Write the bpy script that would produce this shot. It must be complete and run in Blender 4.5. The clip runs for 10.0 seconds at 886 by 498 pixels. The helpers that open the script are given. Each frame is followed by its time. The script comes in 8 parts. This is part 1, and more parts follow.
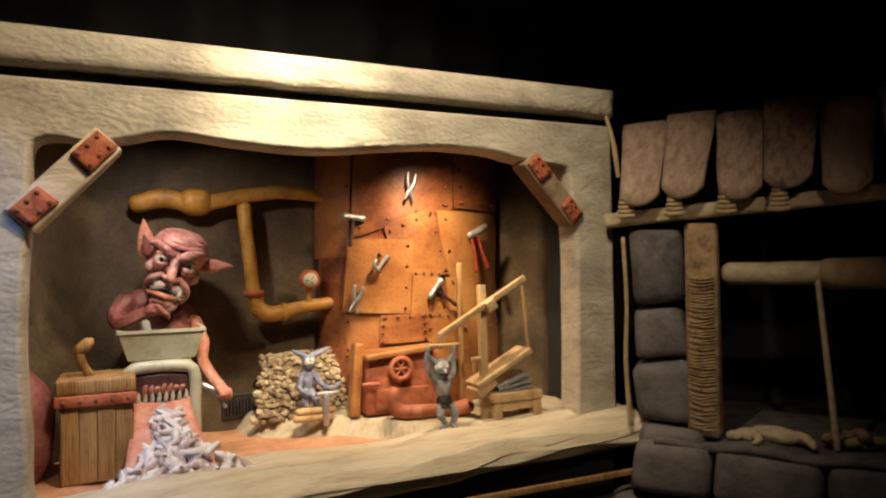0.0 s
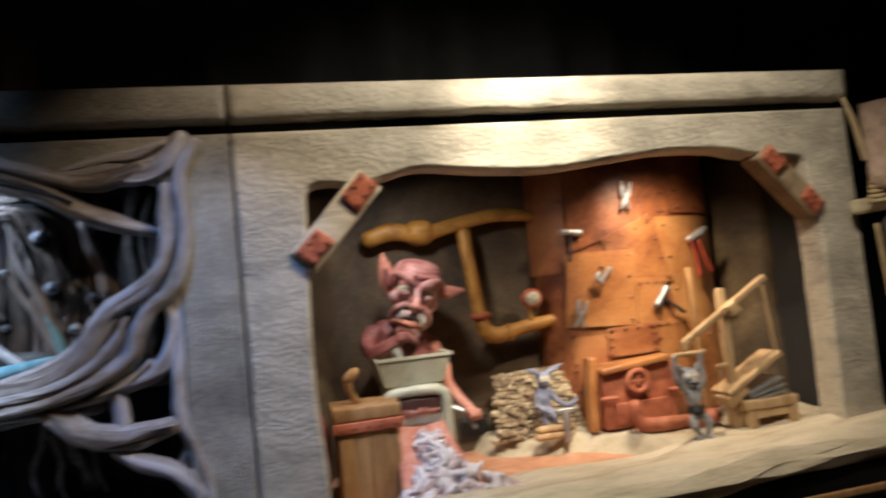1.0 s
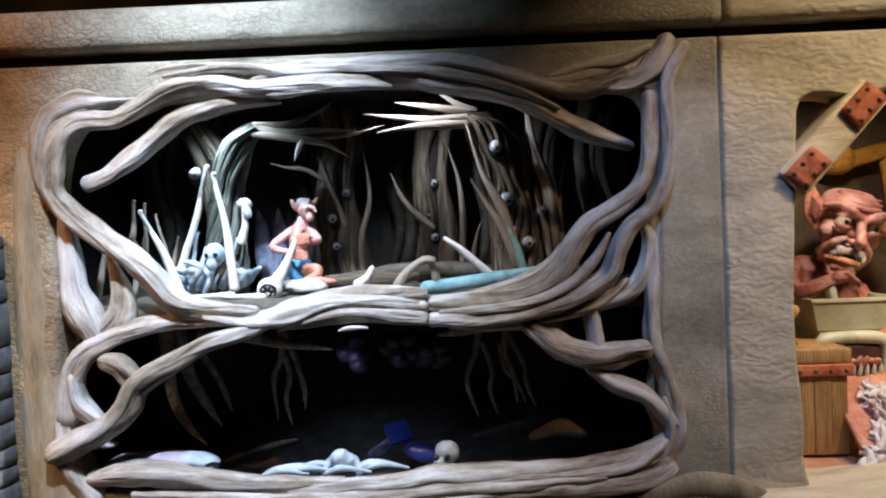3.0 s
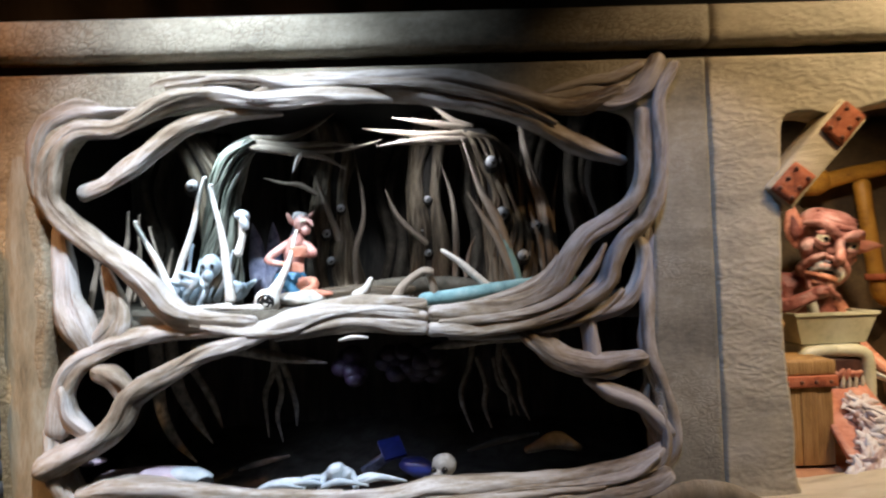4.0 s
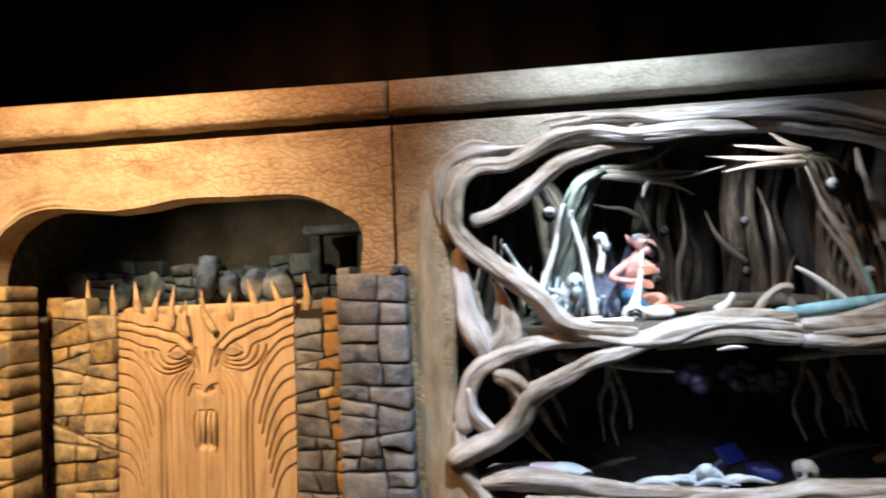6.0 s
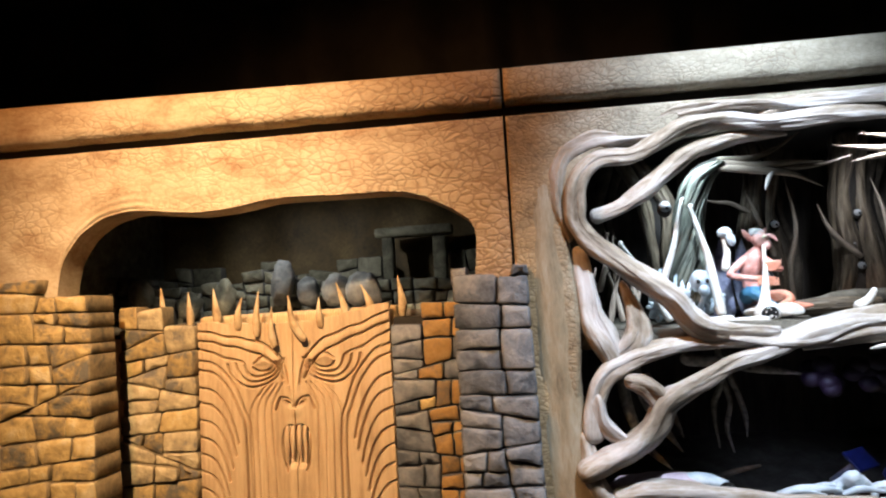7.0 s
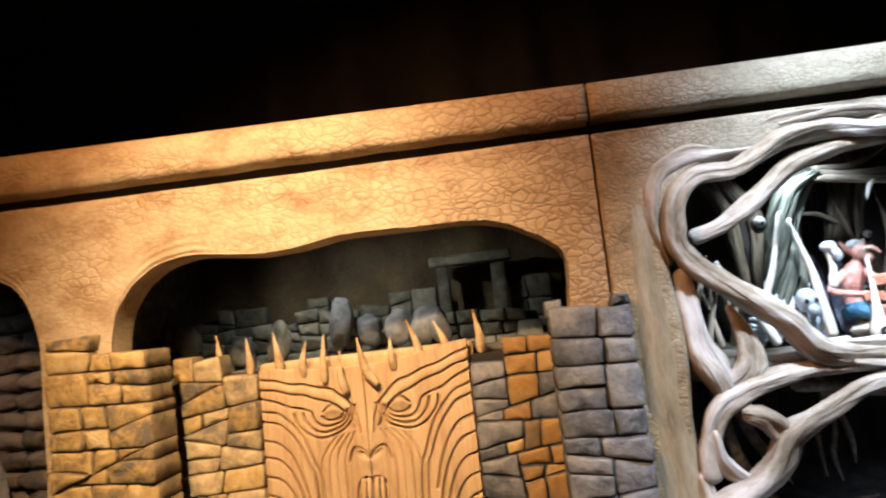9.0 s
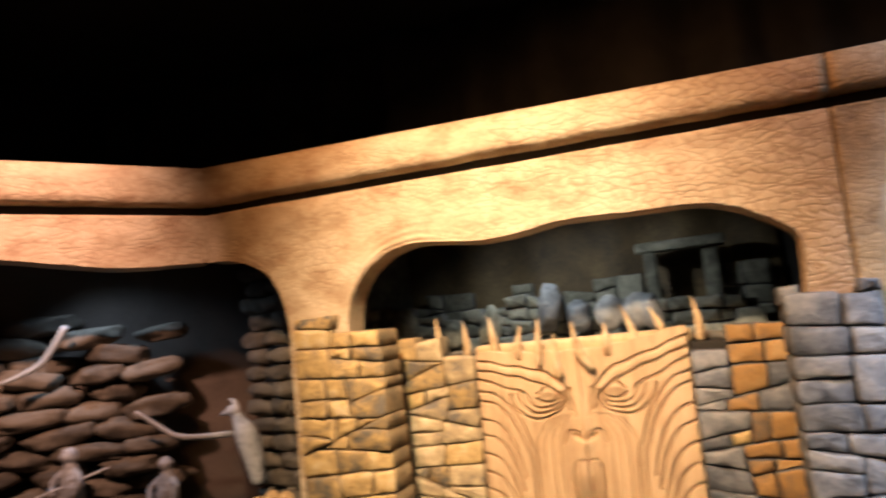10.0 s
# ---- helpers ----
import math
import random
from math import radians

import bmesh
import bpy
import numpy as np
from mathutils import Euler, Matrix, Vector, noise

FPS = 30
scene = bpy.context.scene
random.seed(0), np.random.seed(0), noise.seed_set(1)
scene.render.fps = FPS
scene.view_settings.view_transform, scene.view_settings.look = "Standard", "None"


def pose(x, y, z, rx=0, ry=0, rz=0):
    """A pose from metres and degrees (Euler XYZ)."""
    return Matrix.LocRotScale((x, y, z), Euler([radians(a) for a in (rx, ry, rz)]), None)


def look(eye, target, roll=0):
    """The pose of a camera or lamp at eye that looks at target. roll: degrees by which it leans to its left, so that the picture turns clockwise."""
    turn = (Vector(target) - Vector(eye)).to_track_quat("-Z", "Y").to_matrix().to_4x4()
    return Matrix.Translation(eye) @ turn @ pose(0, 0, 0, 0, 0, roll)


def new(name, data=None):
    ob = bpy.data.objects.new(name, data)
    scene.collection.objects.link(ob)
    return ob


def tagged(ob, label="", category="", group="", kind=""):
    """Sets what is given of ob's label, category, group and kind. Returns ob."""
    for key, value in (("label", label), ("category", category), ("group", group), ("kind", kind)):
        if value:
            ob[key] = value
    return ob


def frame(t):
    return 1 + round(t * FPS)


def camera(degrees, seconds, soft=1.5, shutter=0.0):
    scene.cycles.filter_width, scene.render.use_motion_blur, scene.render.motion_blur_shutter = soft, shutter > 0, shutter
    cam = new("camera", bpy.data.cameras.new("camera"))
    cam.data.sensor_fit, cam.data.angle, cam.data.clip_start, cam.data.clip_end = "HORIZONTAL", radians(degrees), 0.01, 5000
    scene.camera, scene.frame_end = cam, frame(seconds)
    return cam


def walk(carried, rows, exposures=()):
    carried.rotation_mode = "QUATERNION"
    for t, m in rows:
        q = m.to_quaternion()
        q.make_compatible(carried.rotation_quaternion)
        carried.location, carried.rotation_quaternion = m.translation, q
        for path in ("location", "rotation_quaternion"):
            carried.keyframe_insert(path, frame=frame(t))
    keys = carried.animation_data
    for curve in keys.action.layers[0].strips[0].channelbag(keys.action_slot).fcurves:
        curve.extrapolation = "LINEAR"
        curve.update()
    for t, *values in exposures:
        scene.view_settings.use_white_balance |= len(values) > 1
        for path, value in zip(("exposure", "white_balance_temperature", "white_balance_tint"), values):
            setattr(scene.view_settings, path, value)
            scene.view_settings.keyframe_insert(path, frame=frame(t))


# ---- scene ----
cam = camera(66.4, 10.0, soft=2.1, shutter=0.5)

PATH = [
    (0, (2.908, -2.588, 1.409), (3.745, -0.772, 1.445), -0.9),
    (0.3, (2.893, -2.541, 1.42), (3.679, -0.703, 1.453), -4.4),
    (0.5, (2.811, -2.515, 1.426), (3.502, -0.64, 1.508), -6.1),
    (1, (2.475, -2.453, 1.416), (2.961, -0.517, 1.535), -5.9),
    (1.5, (2.134, -2.499, 1.386), (2.313, -0.507, 1.412), -6.0),
    (2, (1.855, -2.405, 1.419), (1.913, -0.405, 1.413), -4.9),
    (2.5, (1.615, -2.251, 1.442), (1.621, -0.252, 1.406), -3.6),
    (2.7, (1.561, -2.189, 1.46), (1.532, -0.19, 1.415), -2.6),
    (3.8, (1.434, -2.152, 1.351), (1.408, -0.152, 1.392), -1.5),
    (4, (1.408, -2.191, 1.365), (1.464, -0.192, 1.429), -2.1),
    (4.5, (1.292, -2.276, 1.375), (1.409, -0.284, 1.507), -3.6),
    (4.8, (1.236, -2.319, 1.38), (1.3, -0.325, 1.522), -4.0),
    (5, (1.177, -2.371, 1.372), (1.193, -0.376, 1.522), -4.0),
    (5.5, (0.894, -2.468, 1.413), (0.786, -0.473, 1.506), -3.2),
    (6, (0.51, -2.501, 1.379), (0.249, -0.523, 1.519), -2.3),
    (7.3, (-0.107, -2.376, 1.387), (-0.266, -0.389, 1.548), -4.6),
    (7.5, (-0.185, -2.384, 1.392), (-0.256, -0.391, 1.555), -5.9),
    (8, (-0.257, -2.341, 1.409), (-0.175, -0.356, 1.633), -4.7),
    (8.5, (-0.287, -2.286, 1.455), (-0.322, -0.296, 1.65), -5.5),
    (9, (-0.326, -2.254, 1.474), (-0.506, -0.274, 1.685), -6.3),
    (9.5, (-0.349, -2.271, 1.466), (-0.707, -0.315, 1.678), -5.8),
    (10, (-0.468, -2.34, 1.47), (-1.139, -0.471, 1.702), -5.3),
]
walk(cam, [(t, look(e, g, r)) for t, e, g, r in PATH],
     [(0, 0.0, 5400, 10), (1, -0.05, 4800, 10), (2, 0.0, 5250, 10), (2.6, -0.05, 5600, 10), (4, -0.05, 6350, 10), (5, -0.05, 6450, 10), (5.5, -0.1, 6100, 10), (6.2, -0.05, 6200, 10), (9.2, 0.0, 6200, 10), (10, 0.32, 5600, 10)])

from mathutils import kdtree

# ---------------------------------------------------------------- world and lamps
world = bpy.data.worlds.new("dark_hall")
scene.world = world
world.use_nodes = True
world.node_tree.nodes["Background"].inputs[0].default_value = (0.85, 0.8, 0.75, 1)
world.node_tree.nodes["Background"].inputs[1].default_value = 0.011


def spot(name, eye, target, power, color, size, blend=0.6, radius=0.04):
    data = bpy.data.lights.new(name, "SPOT")
    data.energy, data.color = power, color
    data.spot_size, data.spot_blend, data.shadow_soft_size = radians(size), blend, radius
    ob = new(name, data)
    ob.matrix_world = look(eye, target)
    return ob


def bulb(name, place, power, color, radius=0.04):
    data = bpy.data.lights.new(name, "POINT")
    data.energy, data.color, data.shadow_soft_size = power, color, radius
    ob = new(name, data)
    ob.location = place
    return ob


WARM, COOL, ORANGE = (1.0, 0.74, 0.43), (0.78, 0.88, 1.0), (1.0, 0.42, 0.135)
# ceiling spots in front of the show cases
spot("spot_lamp", (3.62, -1.25, 3.2), (3.66, 0.0, 1.72), 258, WARM, 104, 1.0)
spot("spot_lamp", (3.4, -1.15, 3.2), (3.5, 0.0, 1.97), 380, WARM, 32, 1.0)
spot("spot_lamp", (0.85, -1.25, 3.2), (0.78, 0.0, 1.18), 665, COOL, 52, 1.0)
spot("spot_lamp", (0.9, -1.15, 3.2), (0.65, 0.0, 2.0), 56, COOL, 80, 1.0)
spot("spot_lamp", (-0.95, -2.1, 3.1), (-1.06, 0.25, 1.0), 670, (1.0, 0.695, 0.39), 56, 1.0)
spot("spot_lamp", (-1.35, -1.7, 3.2), (-0.85, 0.0, 1.75), 235, ORANGE, 88, 1.0)
spot("spot_lamp", (-2.0, -1.9, 3.2), (-2.85, -0.55, 2.05), 455, (1.0, 0.50, 0.30), 42, 1.0)
# added lamp that brightens the hut in place of spill from the workshop spot
spot("spot_lamp", (4.0, -2.6, 2.9), (5.0, -0.28, 1.25), 70, (1.0, 0.70, 0.42), 36, 1.0)
spot("spot_lamp", (1.9, -1.35, 3.2), (2.38, 0.0, 1.08), 135, (0.32, 0.54, 1.0), 34, 1.0)
# added lamp, imitates the workshop spot's warm spill on the right-hand roots
spot("spot_lamp", (2.9, -1.4, 3.2), (2.12, 0.0, 1.25), 70, (1.0, 0.60, 0.28), 44, 1.0)
# lamps hidden behind the lintels of the cases
spot("case_lamp", (4.10, 0.15, 1.95), (4.34, 0.60, 0.9), 84, (1.0, 0.66, 0.34), 114, 1.0)
spot("case_lamp", (2.95, 0.16, 1.98), (3.12, 0.66, 1.0), 29, (1.0, 0.76, 0.54), 130, 0.9)
spot("case_lamp", (0.66, 0.13, 2.0), (0.74, 0.32, 1.25), 50, (0.74, 0.89, 1.0), 110, 0.9)
spot("case_lamp", (1.28, 0.12, 2.0), (1.60, 0.34, 1.42), 39, (0.92, 0.94, 1.0), 116, 0.9)
spot("case_lamp", (1.0, 0.1, 1.1), (1.15, 0.3, 0.6), 4, (0.55, 0.65, 1.0), 110, 0.8)
spot("case_lamp", (-1.1, 0.30, 2.0), (-1.0, 0.75, 1.45), 22, (0.95, 0.9, 0.75), 120, 0.8)
spot("case_lamp", (-2.80, -0.28, 1.96), (-2.62, -0.05, 1.0), 8, (0.72, 0.86, 1.0), 120, 0.9)
bulb("chamber_lamp", (-1.05, 0.62, 1.18), 3, (1.0, 0.3, 0.1), 0.03)

# ---------------------------------------------------------------- materials
def surf(name, tones, scale=6.0, rough=0.8, bump=0.3, grain=60.0, metal=0.0, relief="", cell=22.0, vary=0.0, stretch=(1, 1, 1), depth=1.0, cracks=(0.42, 0.62), along=False, near=None, toned=None, grooves=0.0):
    """A surface of several tones mixed by noise at two scales, with fine relief. relief: crackle, chisel or wood."""
    m = bpy.data.materials.new(name)
    m.use_nodes = True
    n, l = m.node_tree.nodes, m.node_tree.links
    bsdf = n["Principled BSDF"]
    bsdf.inputs["Roughness"].default_value = rough
    bsdf.inputs["Metallic"].default_value = metal
    co = n.new("ShaderNodeTexCoord")
    mp = n.new("ShaderNodeMapping")
    mp.inputs["Scale"].default_value = stretch
    if along:
        u1, u2 = n.new("ShaderNodeUVMap"), n.new("ShaderNodeUVMap")
        u1.uv_map, u2.uv_map = "along", "round"
        s1, s2, join = n.new("ShaderNodeSeparateXYZ"), n.new("ShaderNodeSeparateXYZ"), n.new("ShaderNodeCombineXYZ")
        l.new(u1.outputs[0], s1.inputs[0])
        l.new(u2.outputs[0], s2.inputs[0])
        l.new(s1.outputs[0], join.inputs[0])
        l.new(s1.outputs[1], join.inputs[1])
        l.new(s2.outputs[0], join.inputs[2])
        l.new(join.outputs[0], mp.inputs["Vector"])
    else:
        l.new(co.outputs["Object"], mp.inputs["Vector"])

    def noise_tex(s, d=6.0, r=0.6, dist=0.0):
        t = n.new("ShaderNodeTexNoise")
        t.inputs["Scale"].default_value = s
        t.inputs["Detail"].default_value = d
        t.inputs["Roughness"].default_value = r
        t.inputs["Distortion"].default_value = dist
        l.new(mp.outputs[0], t.inputs["Vector"])
        return t.outputs["Fac"]

    def math_node(op, a, b):
        t = n.new("ShaderNodeMath")
        t.operation = op
        for i, v in enumerate((a, b)):
            if isinstance(v, (int, float)):
                t.inputs[i].default_value = v
            else:
                l.new(v, t.inputs[i])
        return t.outputs[0]

    big = noise_tex(scale, 5, 0.6, 0.4)
    fine = noise_tex(grain, 4, 0.65)
    mixed = math_node("ADD", math_node("MULTIPLY", big, 0.72), math_node("MULTIPLY", fine, 0.28))
    if vary:
        info = n.new("ShaderNodeObjectInfo")
        mixed = math_node("ADD", mixed, math_node("MULTIPLY", math_node("SUBTRACT", info.outputs["Random"], 0.5), vary))
    ramp = n.new("ShaderNodeValToRGB")
    e = ramp.color_ramp.elements
    k = len(tones)
    while len(e) < k:
        e.new(0.5)
    for i, c in enumerate(tones):
        e[i].position = 0.34 + 0.34 * i / max(1, k - 1)
        e[i].color = (*c, 1)
    l.new(mixed, ramp.inputs[0])
    colour = ramp.outputs[0]
    height = math_node("ADD", math_node("MULTIPLY", fine, 0.5), math_node("MULTIPLY", big, 0.8))
    if relief in ("crackle", "chisel"):
        warp = n.new("ShaderNodeTexNoise")
        warp.inputs["Scale"].default_value = 9
        l.new(mp.outputs[0], warp.inputs["Vector"])
        add = n.new("ShaderNodeMixRGB")
        add.blend_type = "LINEAR_LIGHT"
        add.inputs[0].default_value = 0.04
        l.new(mp.outputs[0], add.inputs[1])
        l.new(warp.outputs["Color"], add.inputs[2])
        vor = n.new("ShaderNodeTexVoronoi")
        vor.feature = "DISTANCE_TO_EDGE" if relief == "crackle" else "SMOOTH_F1"
        vor.inputs["Scale"].default_value = cell
        l.new(add.outputs[0], vor.inputs["Vector"])
        edge = n.new("ShaderNodeMapRange")
        edge.inputs["From Max"].default_value = 0.21 if relief == "crackle" else 0.75
        edge.interpolation_type = "SMOOTHSTEP"
        l.new(vor.outputs["Distance"], edge.inputs["Value"])
        # cracks fade in and out over the wall
        area = n.new("ShaderNodeMapRange")
        area.inputs["From Min"].default_value, area.inputs["From Max"].default_value = cracks
        patch = noise_tex(3.1, 2, 0.5)
        if near:
            # coarser crackle towards one end of the wall
            where, ends = n.new("ShaderNodeSeparateXYZ"), n.new("ShaderNodeMapRange")
            ends.inputs["From Min"].default_value, ends.inputs["From Max"].default_value = near
            ends.inputs["To Max"].default_value = 0.27
            l.new(co.outputs["Object"], where.inputs[0])
            l.new(where.outputs[0], ends.inputs["Value"])
            patch = math_node("ADD", patch, ends.outputs[0])
        l.new(patch, area.inputs["Value"])
    if grooves:
        # long wavering furrows that run with the grain
        long_map, furrow, deep, tint = n.new("ShaderNodeMapping"), n.new("ShaderNodeTexNoise"), n.new("ShaderNodeMapRange"), n.new("ShaderNodeMixRGB")
        long_map.inputs["Scale"].default_value = (0.09, 1, 1)
        l.new(join.outputs[0], long_map.inputs["Vector"])
        furrow.inputs["Scale"].default_value = cell
        furrow.inputs["Detail"].default_value = 2
        furrow.inputs["Distortion"].default_value = 0.5
        l.new(long_map.outputs[0], furrow.inputs["Vector"])
        deep.inputs["From Min"].default_value, deep.inputs["From Max"].default_value = 0.50, 0.36
        l.new(furrow.outputs["Fac"], deep.inputs["Value"])
        height = math_node("SUBTRACT", height, math_node("MULTIPLY", deep.outputs[0], 1.1 * grooves))
        tint.blend_type = "MULTIPLY"
        tint.inputs[2].default_value = (0.34, 0.26, 0.20, 1)
        l.new(math_node("MULTIPLY", deep.outputs[0], grooves), tint.inputs[0])
        l.new(colour, tint.inputs[1])
        colour = tint.outputs[0]
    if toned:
        # base colour multiplied by a tint along x: first x, last x, tint
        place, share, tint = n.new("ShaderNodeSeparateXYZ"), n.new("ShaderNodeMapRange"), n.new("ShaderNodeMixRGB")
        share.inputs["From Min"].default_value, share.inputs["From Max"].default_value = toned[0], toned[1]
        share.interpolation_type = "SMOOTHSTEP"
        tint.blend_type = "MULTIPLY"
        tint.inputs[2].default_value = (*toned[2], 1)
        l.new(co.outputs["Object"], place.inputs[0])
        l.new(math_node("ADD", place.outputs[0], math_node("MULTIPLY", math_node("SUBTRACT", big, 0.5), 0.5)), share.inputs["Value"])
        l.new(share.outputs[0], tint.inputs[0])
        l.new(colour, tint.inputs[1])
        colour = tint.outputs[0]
    if relief in ("crackle", "chisel"):
        cut = math_node("MULTIPLY", math_node("SUBTRACT", 1.0, edge.outputs[0]), math_node("ADD", math_node("MULTIPLY", area.outputs[0], 0.92), 0.08))
        height = math_node("SUBTRACT", height, math_node("MULTIPLY", cut, 1.2 * depth))
        if relief == "crackle":
            dirt = n.new("ShaderNodeMixRGB")
            dirt.blend_type = "MULTIPLY"
            thin = math_node("POWER", math_node("SUBTRACT", 1.0, edge.outputs[0]), 4.0)
            l.new(math_node("MULTIPLY", math_node("MULTIPLY", thin, 0.5), math_node("ADD", math_node("MULTIPLY", area.outputs[0], 0.85), 0.15)), dirt.inputs[0])
            l.new(colour, dirt.inputs[1])
            dirt.inputs[2].default_value = (0.36, 0.24, 0.15, 1)
            colour = dirt.outputs[0]
    if relief == "wood":
        wave = n.new("ShaderNodeTexWave")
        wave.inputs["Scale"].default_value = cell
        wave.inputs["Distortion"].default_value = 6
        wave.inputs["Detail"].default_value = 3
        l.new(mp.outputs[0], wave.inputs["Vector"])
        height = math_node("ADD", height, math_node("MULTIPLY", wave.outputs["Fac"], 0.5 * depth))
        dirt = n.new("ShaderNodeMixRGB")
        dirt.blend_type = "MULTIPLY"
        l.new(math_node("MULTIPLY", math_node("SUBTRACT", 1.0, wave.outputs["Fac"]), 0.4 * depth), dirt.inputs[0])
        l.new(colour, dirt.inputs[1])
        dirt.inputs[2].default_value = (0.5, 0.42, 0.34, 1)
        colour = dirt.outputs[0]
    l.new(colour, bsdf.inputs["Base Color"])
    rr = math_node("ADD", math_node("MULTIPLY", fine, 0.3), rough - 0.15)
    l.new(rr, bsdf.inputs["Roughness"])
    b = n.new("ShaderNodeBump")
    b.inputs["Strength"].default_value = bump
    b.inputs["Distance"].default_value = 0.012
    l.new(height, b.inputs["Height"])
    l.new(b.outputs[0], bsdf.inputs["Normal"])
    return m


CHISEL = surf("chiselled_plaster", [(0.28, 0.25, 0.19), (0.44, 0.39, 0.29), (0.55, 0.50, 0.39)], 4, 0.75, 0.27, 60, relief="chisel", cell=36, stretch=(1, 1, 1.8), depth=1.15, cracks=(0.30, 0.58))
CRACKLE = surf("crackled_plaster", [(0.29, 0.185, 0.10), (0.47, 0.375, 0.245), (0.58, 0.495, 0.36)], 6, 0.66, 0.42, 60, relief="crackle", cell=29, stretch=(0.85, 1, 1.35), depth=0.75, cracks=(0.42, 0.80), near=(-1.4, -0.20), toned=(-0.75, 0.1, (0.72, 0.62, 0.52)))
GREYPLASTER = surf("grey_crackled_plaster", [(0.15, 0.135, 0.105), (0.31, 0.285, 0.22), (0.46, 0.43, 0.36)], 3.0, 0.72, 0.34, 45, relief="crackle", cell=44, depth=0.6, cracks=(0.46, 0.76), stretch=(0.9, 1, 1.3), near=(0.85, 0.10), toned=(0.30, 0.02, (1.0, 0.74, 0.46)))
STREAKED = surf("blue_grey_streaked_plaster", [(0.07, 0.08, 0.11), (0.17, 0.165, 0.15), (0.29, 0.275, 0.23)], 7, 0.7, 0.5, 50, stretch=(2.0, 2.0, 0.35))
BARK = surf("smooth_bark_plaster", [(0.11, 0.085, 0.05), (0.24, 0.19, 0.12), (0.34, 0.305, 0.235)], 5, 0.65, 0.5, 40, stretch=(2.5, 2.5, 0.6))
SILL = surf("sill_plaster", [(0.42, 0.35, 0.23), (0.60, 0.52, 0.36), (0.68, 0.60, 0.45)], 7, 0.5, 0.6, 40, stretch=(0.5, 2.5, 2.5))
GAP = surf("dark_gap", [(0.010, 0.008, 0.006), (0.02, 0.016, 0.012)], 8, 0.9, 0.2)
BLACK = surf("black_paint", [(0.012, 0.012, 0.012), (0.024, 0.022, 0.020)], 3, 0.85, 0.2)
# floor grey, raised above black so that bounced light fills the dark areas
BOUNCEFLOOR = surf("bounce_floor_grey", [(0.03, 0.028, 0.026), (0.07, 0.064, 0.058)], 5, 0.95, 0.4, 300)
CLOTH = surf("dark_curtain_cloth", [(0.013, 0.0125, 0.012), (0.036, 0.034, 0.032)], 3, 0.95, 0.3, 200)
ROOT = surf("painted_root", [(0.10, 0.068, 0.04), (0.29, 0.245, 0.19), (0.47, 0.445, 0.43), (0.54, 0.52, 0.52)], 8, 0.55, 0.8, 60, stretch=(0.30, 1, 1), along=True, cell=30, grooves=0.42)
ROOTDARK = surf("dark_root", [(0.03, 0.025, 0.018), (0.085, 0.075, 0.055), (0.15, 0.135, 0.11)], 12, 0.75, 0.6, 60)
TREE = surf("model_tree_bark", [(0.032, 0.022, 0.013), (0.105, 0.08, 0.05), (0.21, 0.17, 0.12)], 26, 0.6, 0.8, 110, stretch=(0.2, 1, 1), along=True, cell=70, grooves=0.8)
# near-black that stands for shade between cords and in sockets; pupils share it
SHADE_PUPIL = surf("bark_shade_and_pupil", [(0.008, 0.006, 0.005), (0.02, 0.016, 0.012)], 20, 0.9, 0.4)
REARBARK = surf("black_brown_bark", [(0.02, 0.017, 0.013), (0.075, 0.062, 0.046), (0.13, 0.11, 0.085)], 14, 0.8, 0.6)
PALEBARK = surf("pale_green_bark", [(0.028, 0.032, 0.024), (0.10, 0.112, 0.088), (0.20, 0.215, 0.18)], 34, 0.65, 0.9, 110, stretch=(0.2, 1, 1), along=True, cell=70, grooves=0.6)
TWIG = surf("pale_twig", [(0.11, 0.086, 0.062), (0.25, 0.205, 0.16), (0.36, 0.305, 0.25)], 40, 0.6, 0.6, 120, stretch=(0.16, 1, 1), along=True)
CYANTWIG = surf("cyan_tinted_twig", [(0.10, 0.22, 0.24), (0.20, 0.38, 0.42), (0.34, 0.50, 0.52)], 14, 0.7, 0.4)
BONE = surf("bone", [(0.40, 0.38, 0.34), (0.62, 0.60, 0.56), (0.72, 0.70, 0.66)], 14, 0.55, 0.3)
BLUEBONE = surf("blue_tinted_bone", [(0.20, 0.27, 0.33), (0.42, 0.50, 0.56), (0.62, 0.67, 0.70)], 10, 0.55, 0.3)
STONE = surf("wall_stone", [(0.13, 0.115, 0.09), (0.34, 0.24, 0.10), (0.50, 0.355, 0.14), (0.55, 0.44, 0.25)], 15, 0.62, 0.8, 60, vary=0.22)
TANSTONE = surf("tan_wall_stone", [(0.16, 0.145, 0.12), (0.36, 0.285, 0.165), (0.50, 0.40, 0.23), (0.58, 0.49, 0.32)], 15, 0.65, 0.8, 60, vary=0.16)
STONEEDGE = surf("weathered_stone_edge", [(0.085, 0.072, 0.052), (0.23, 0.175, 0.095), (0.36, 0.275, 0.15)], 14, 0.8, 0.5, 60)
GREYSTONE = surf("grey_wall_stone", [(0.06, 0.068, 0.082), (0.15, 0.160, 0.180), (0.25, 0.25, 0.25)], 16, 0.75, 0.7, 60, vary=0.22)
RUSTSTONE = surf("rust_wall_stone", [(0.14, 0.10, 0.06), (0.30, 0.165, 0.045), (0.36, 0.23, 0.09)], 14, 0.75, 0.5, 70, vary=0.2)
DIMSTONE = surf("back_wall_stone", [(0.06, 0.06, 0.05), (0.15, 0.15, 0.12), (0.25, 0.25, 0.21)], 16, 0.8, 0.5, 70, vary=0.25)
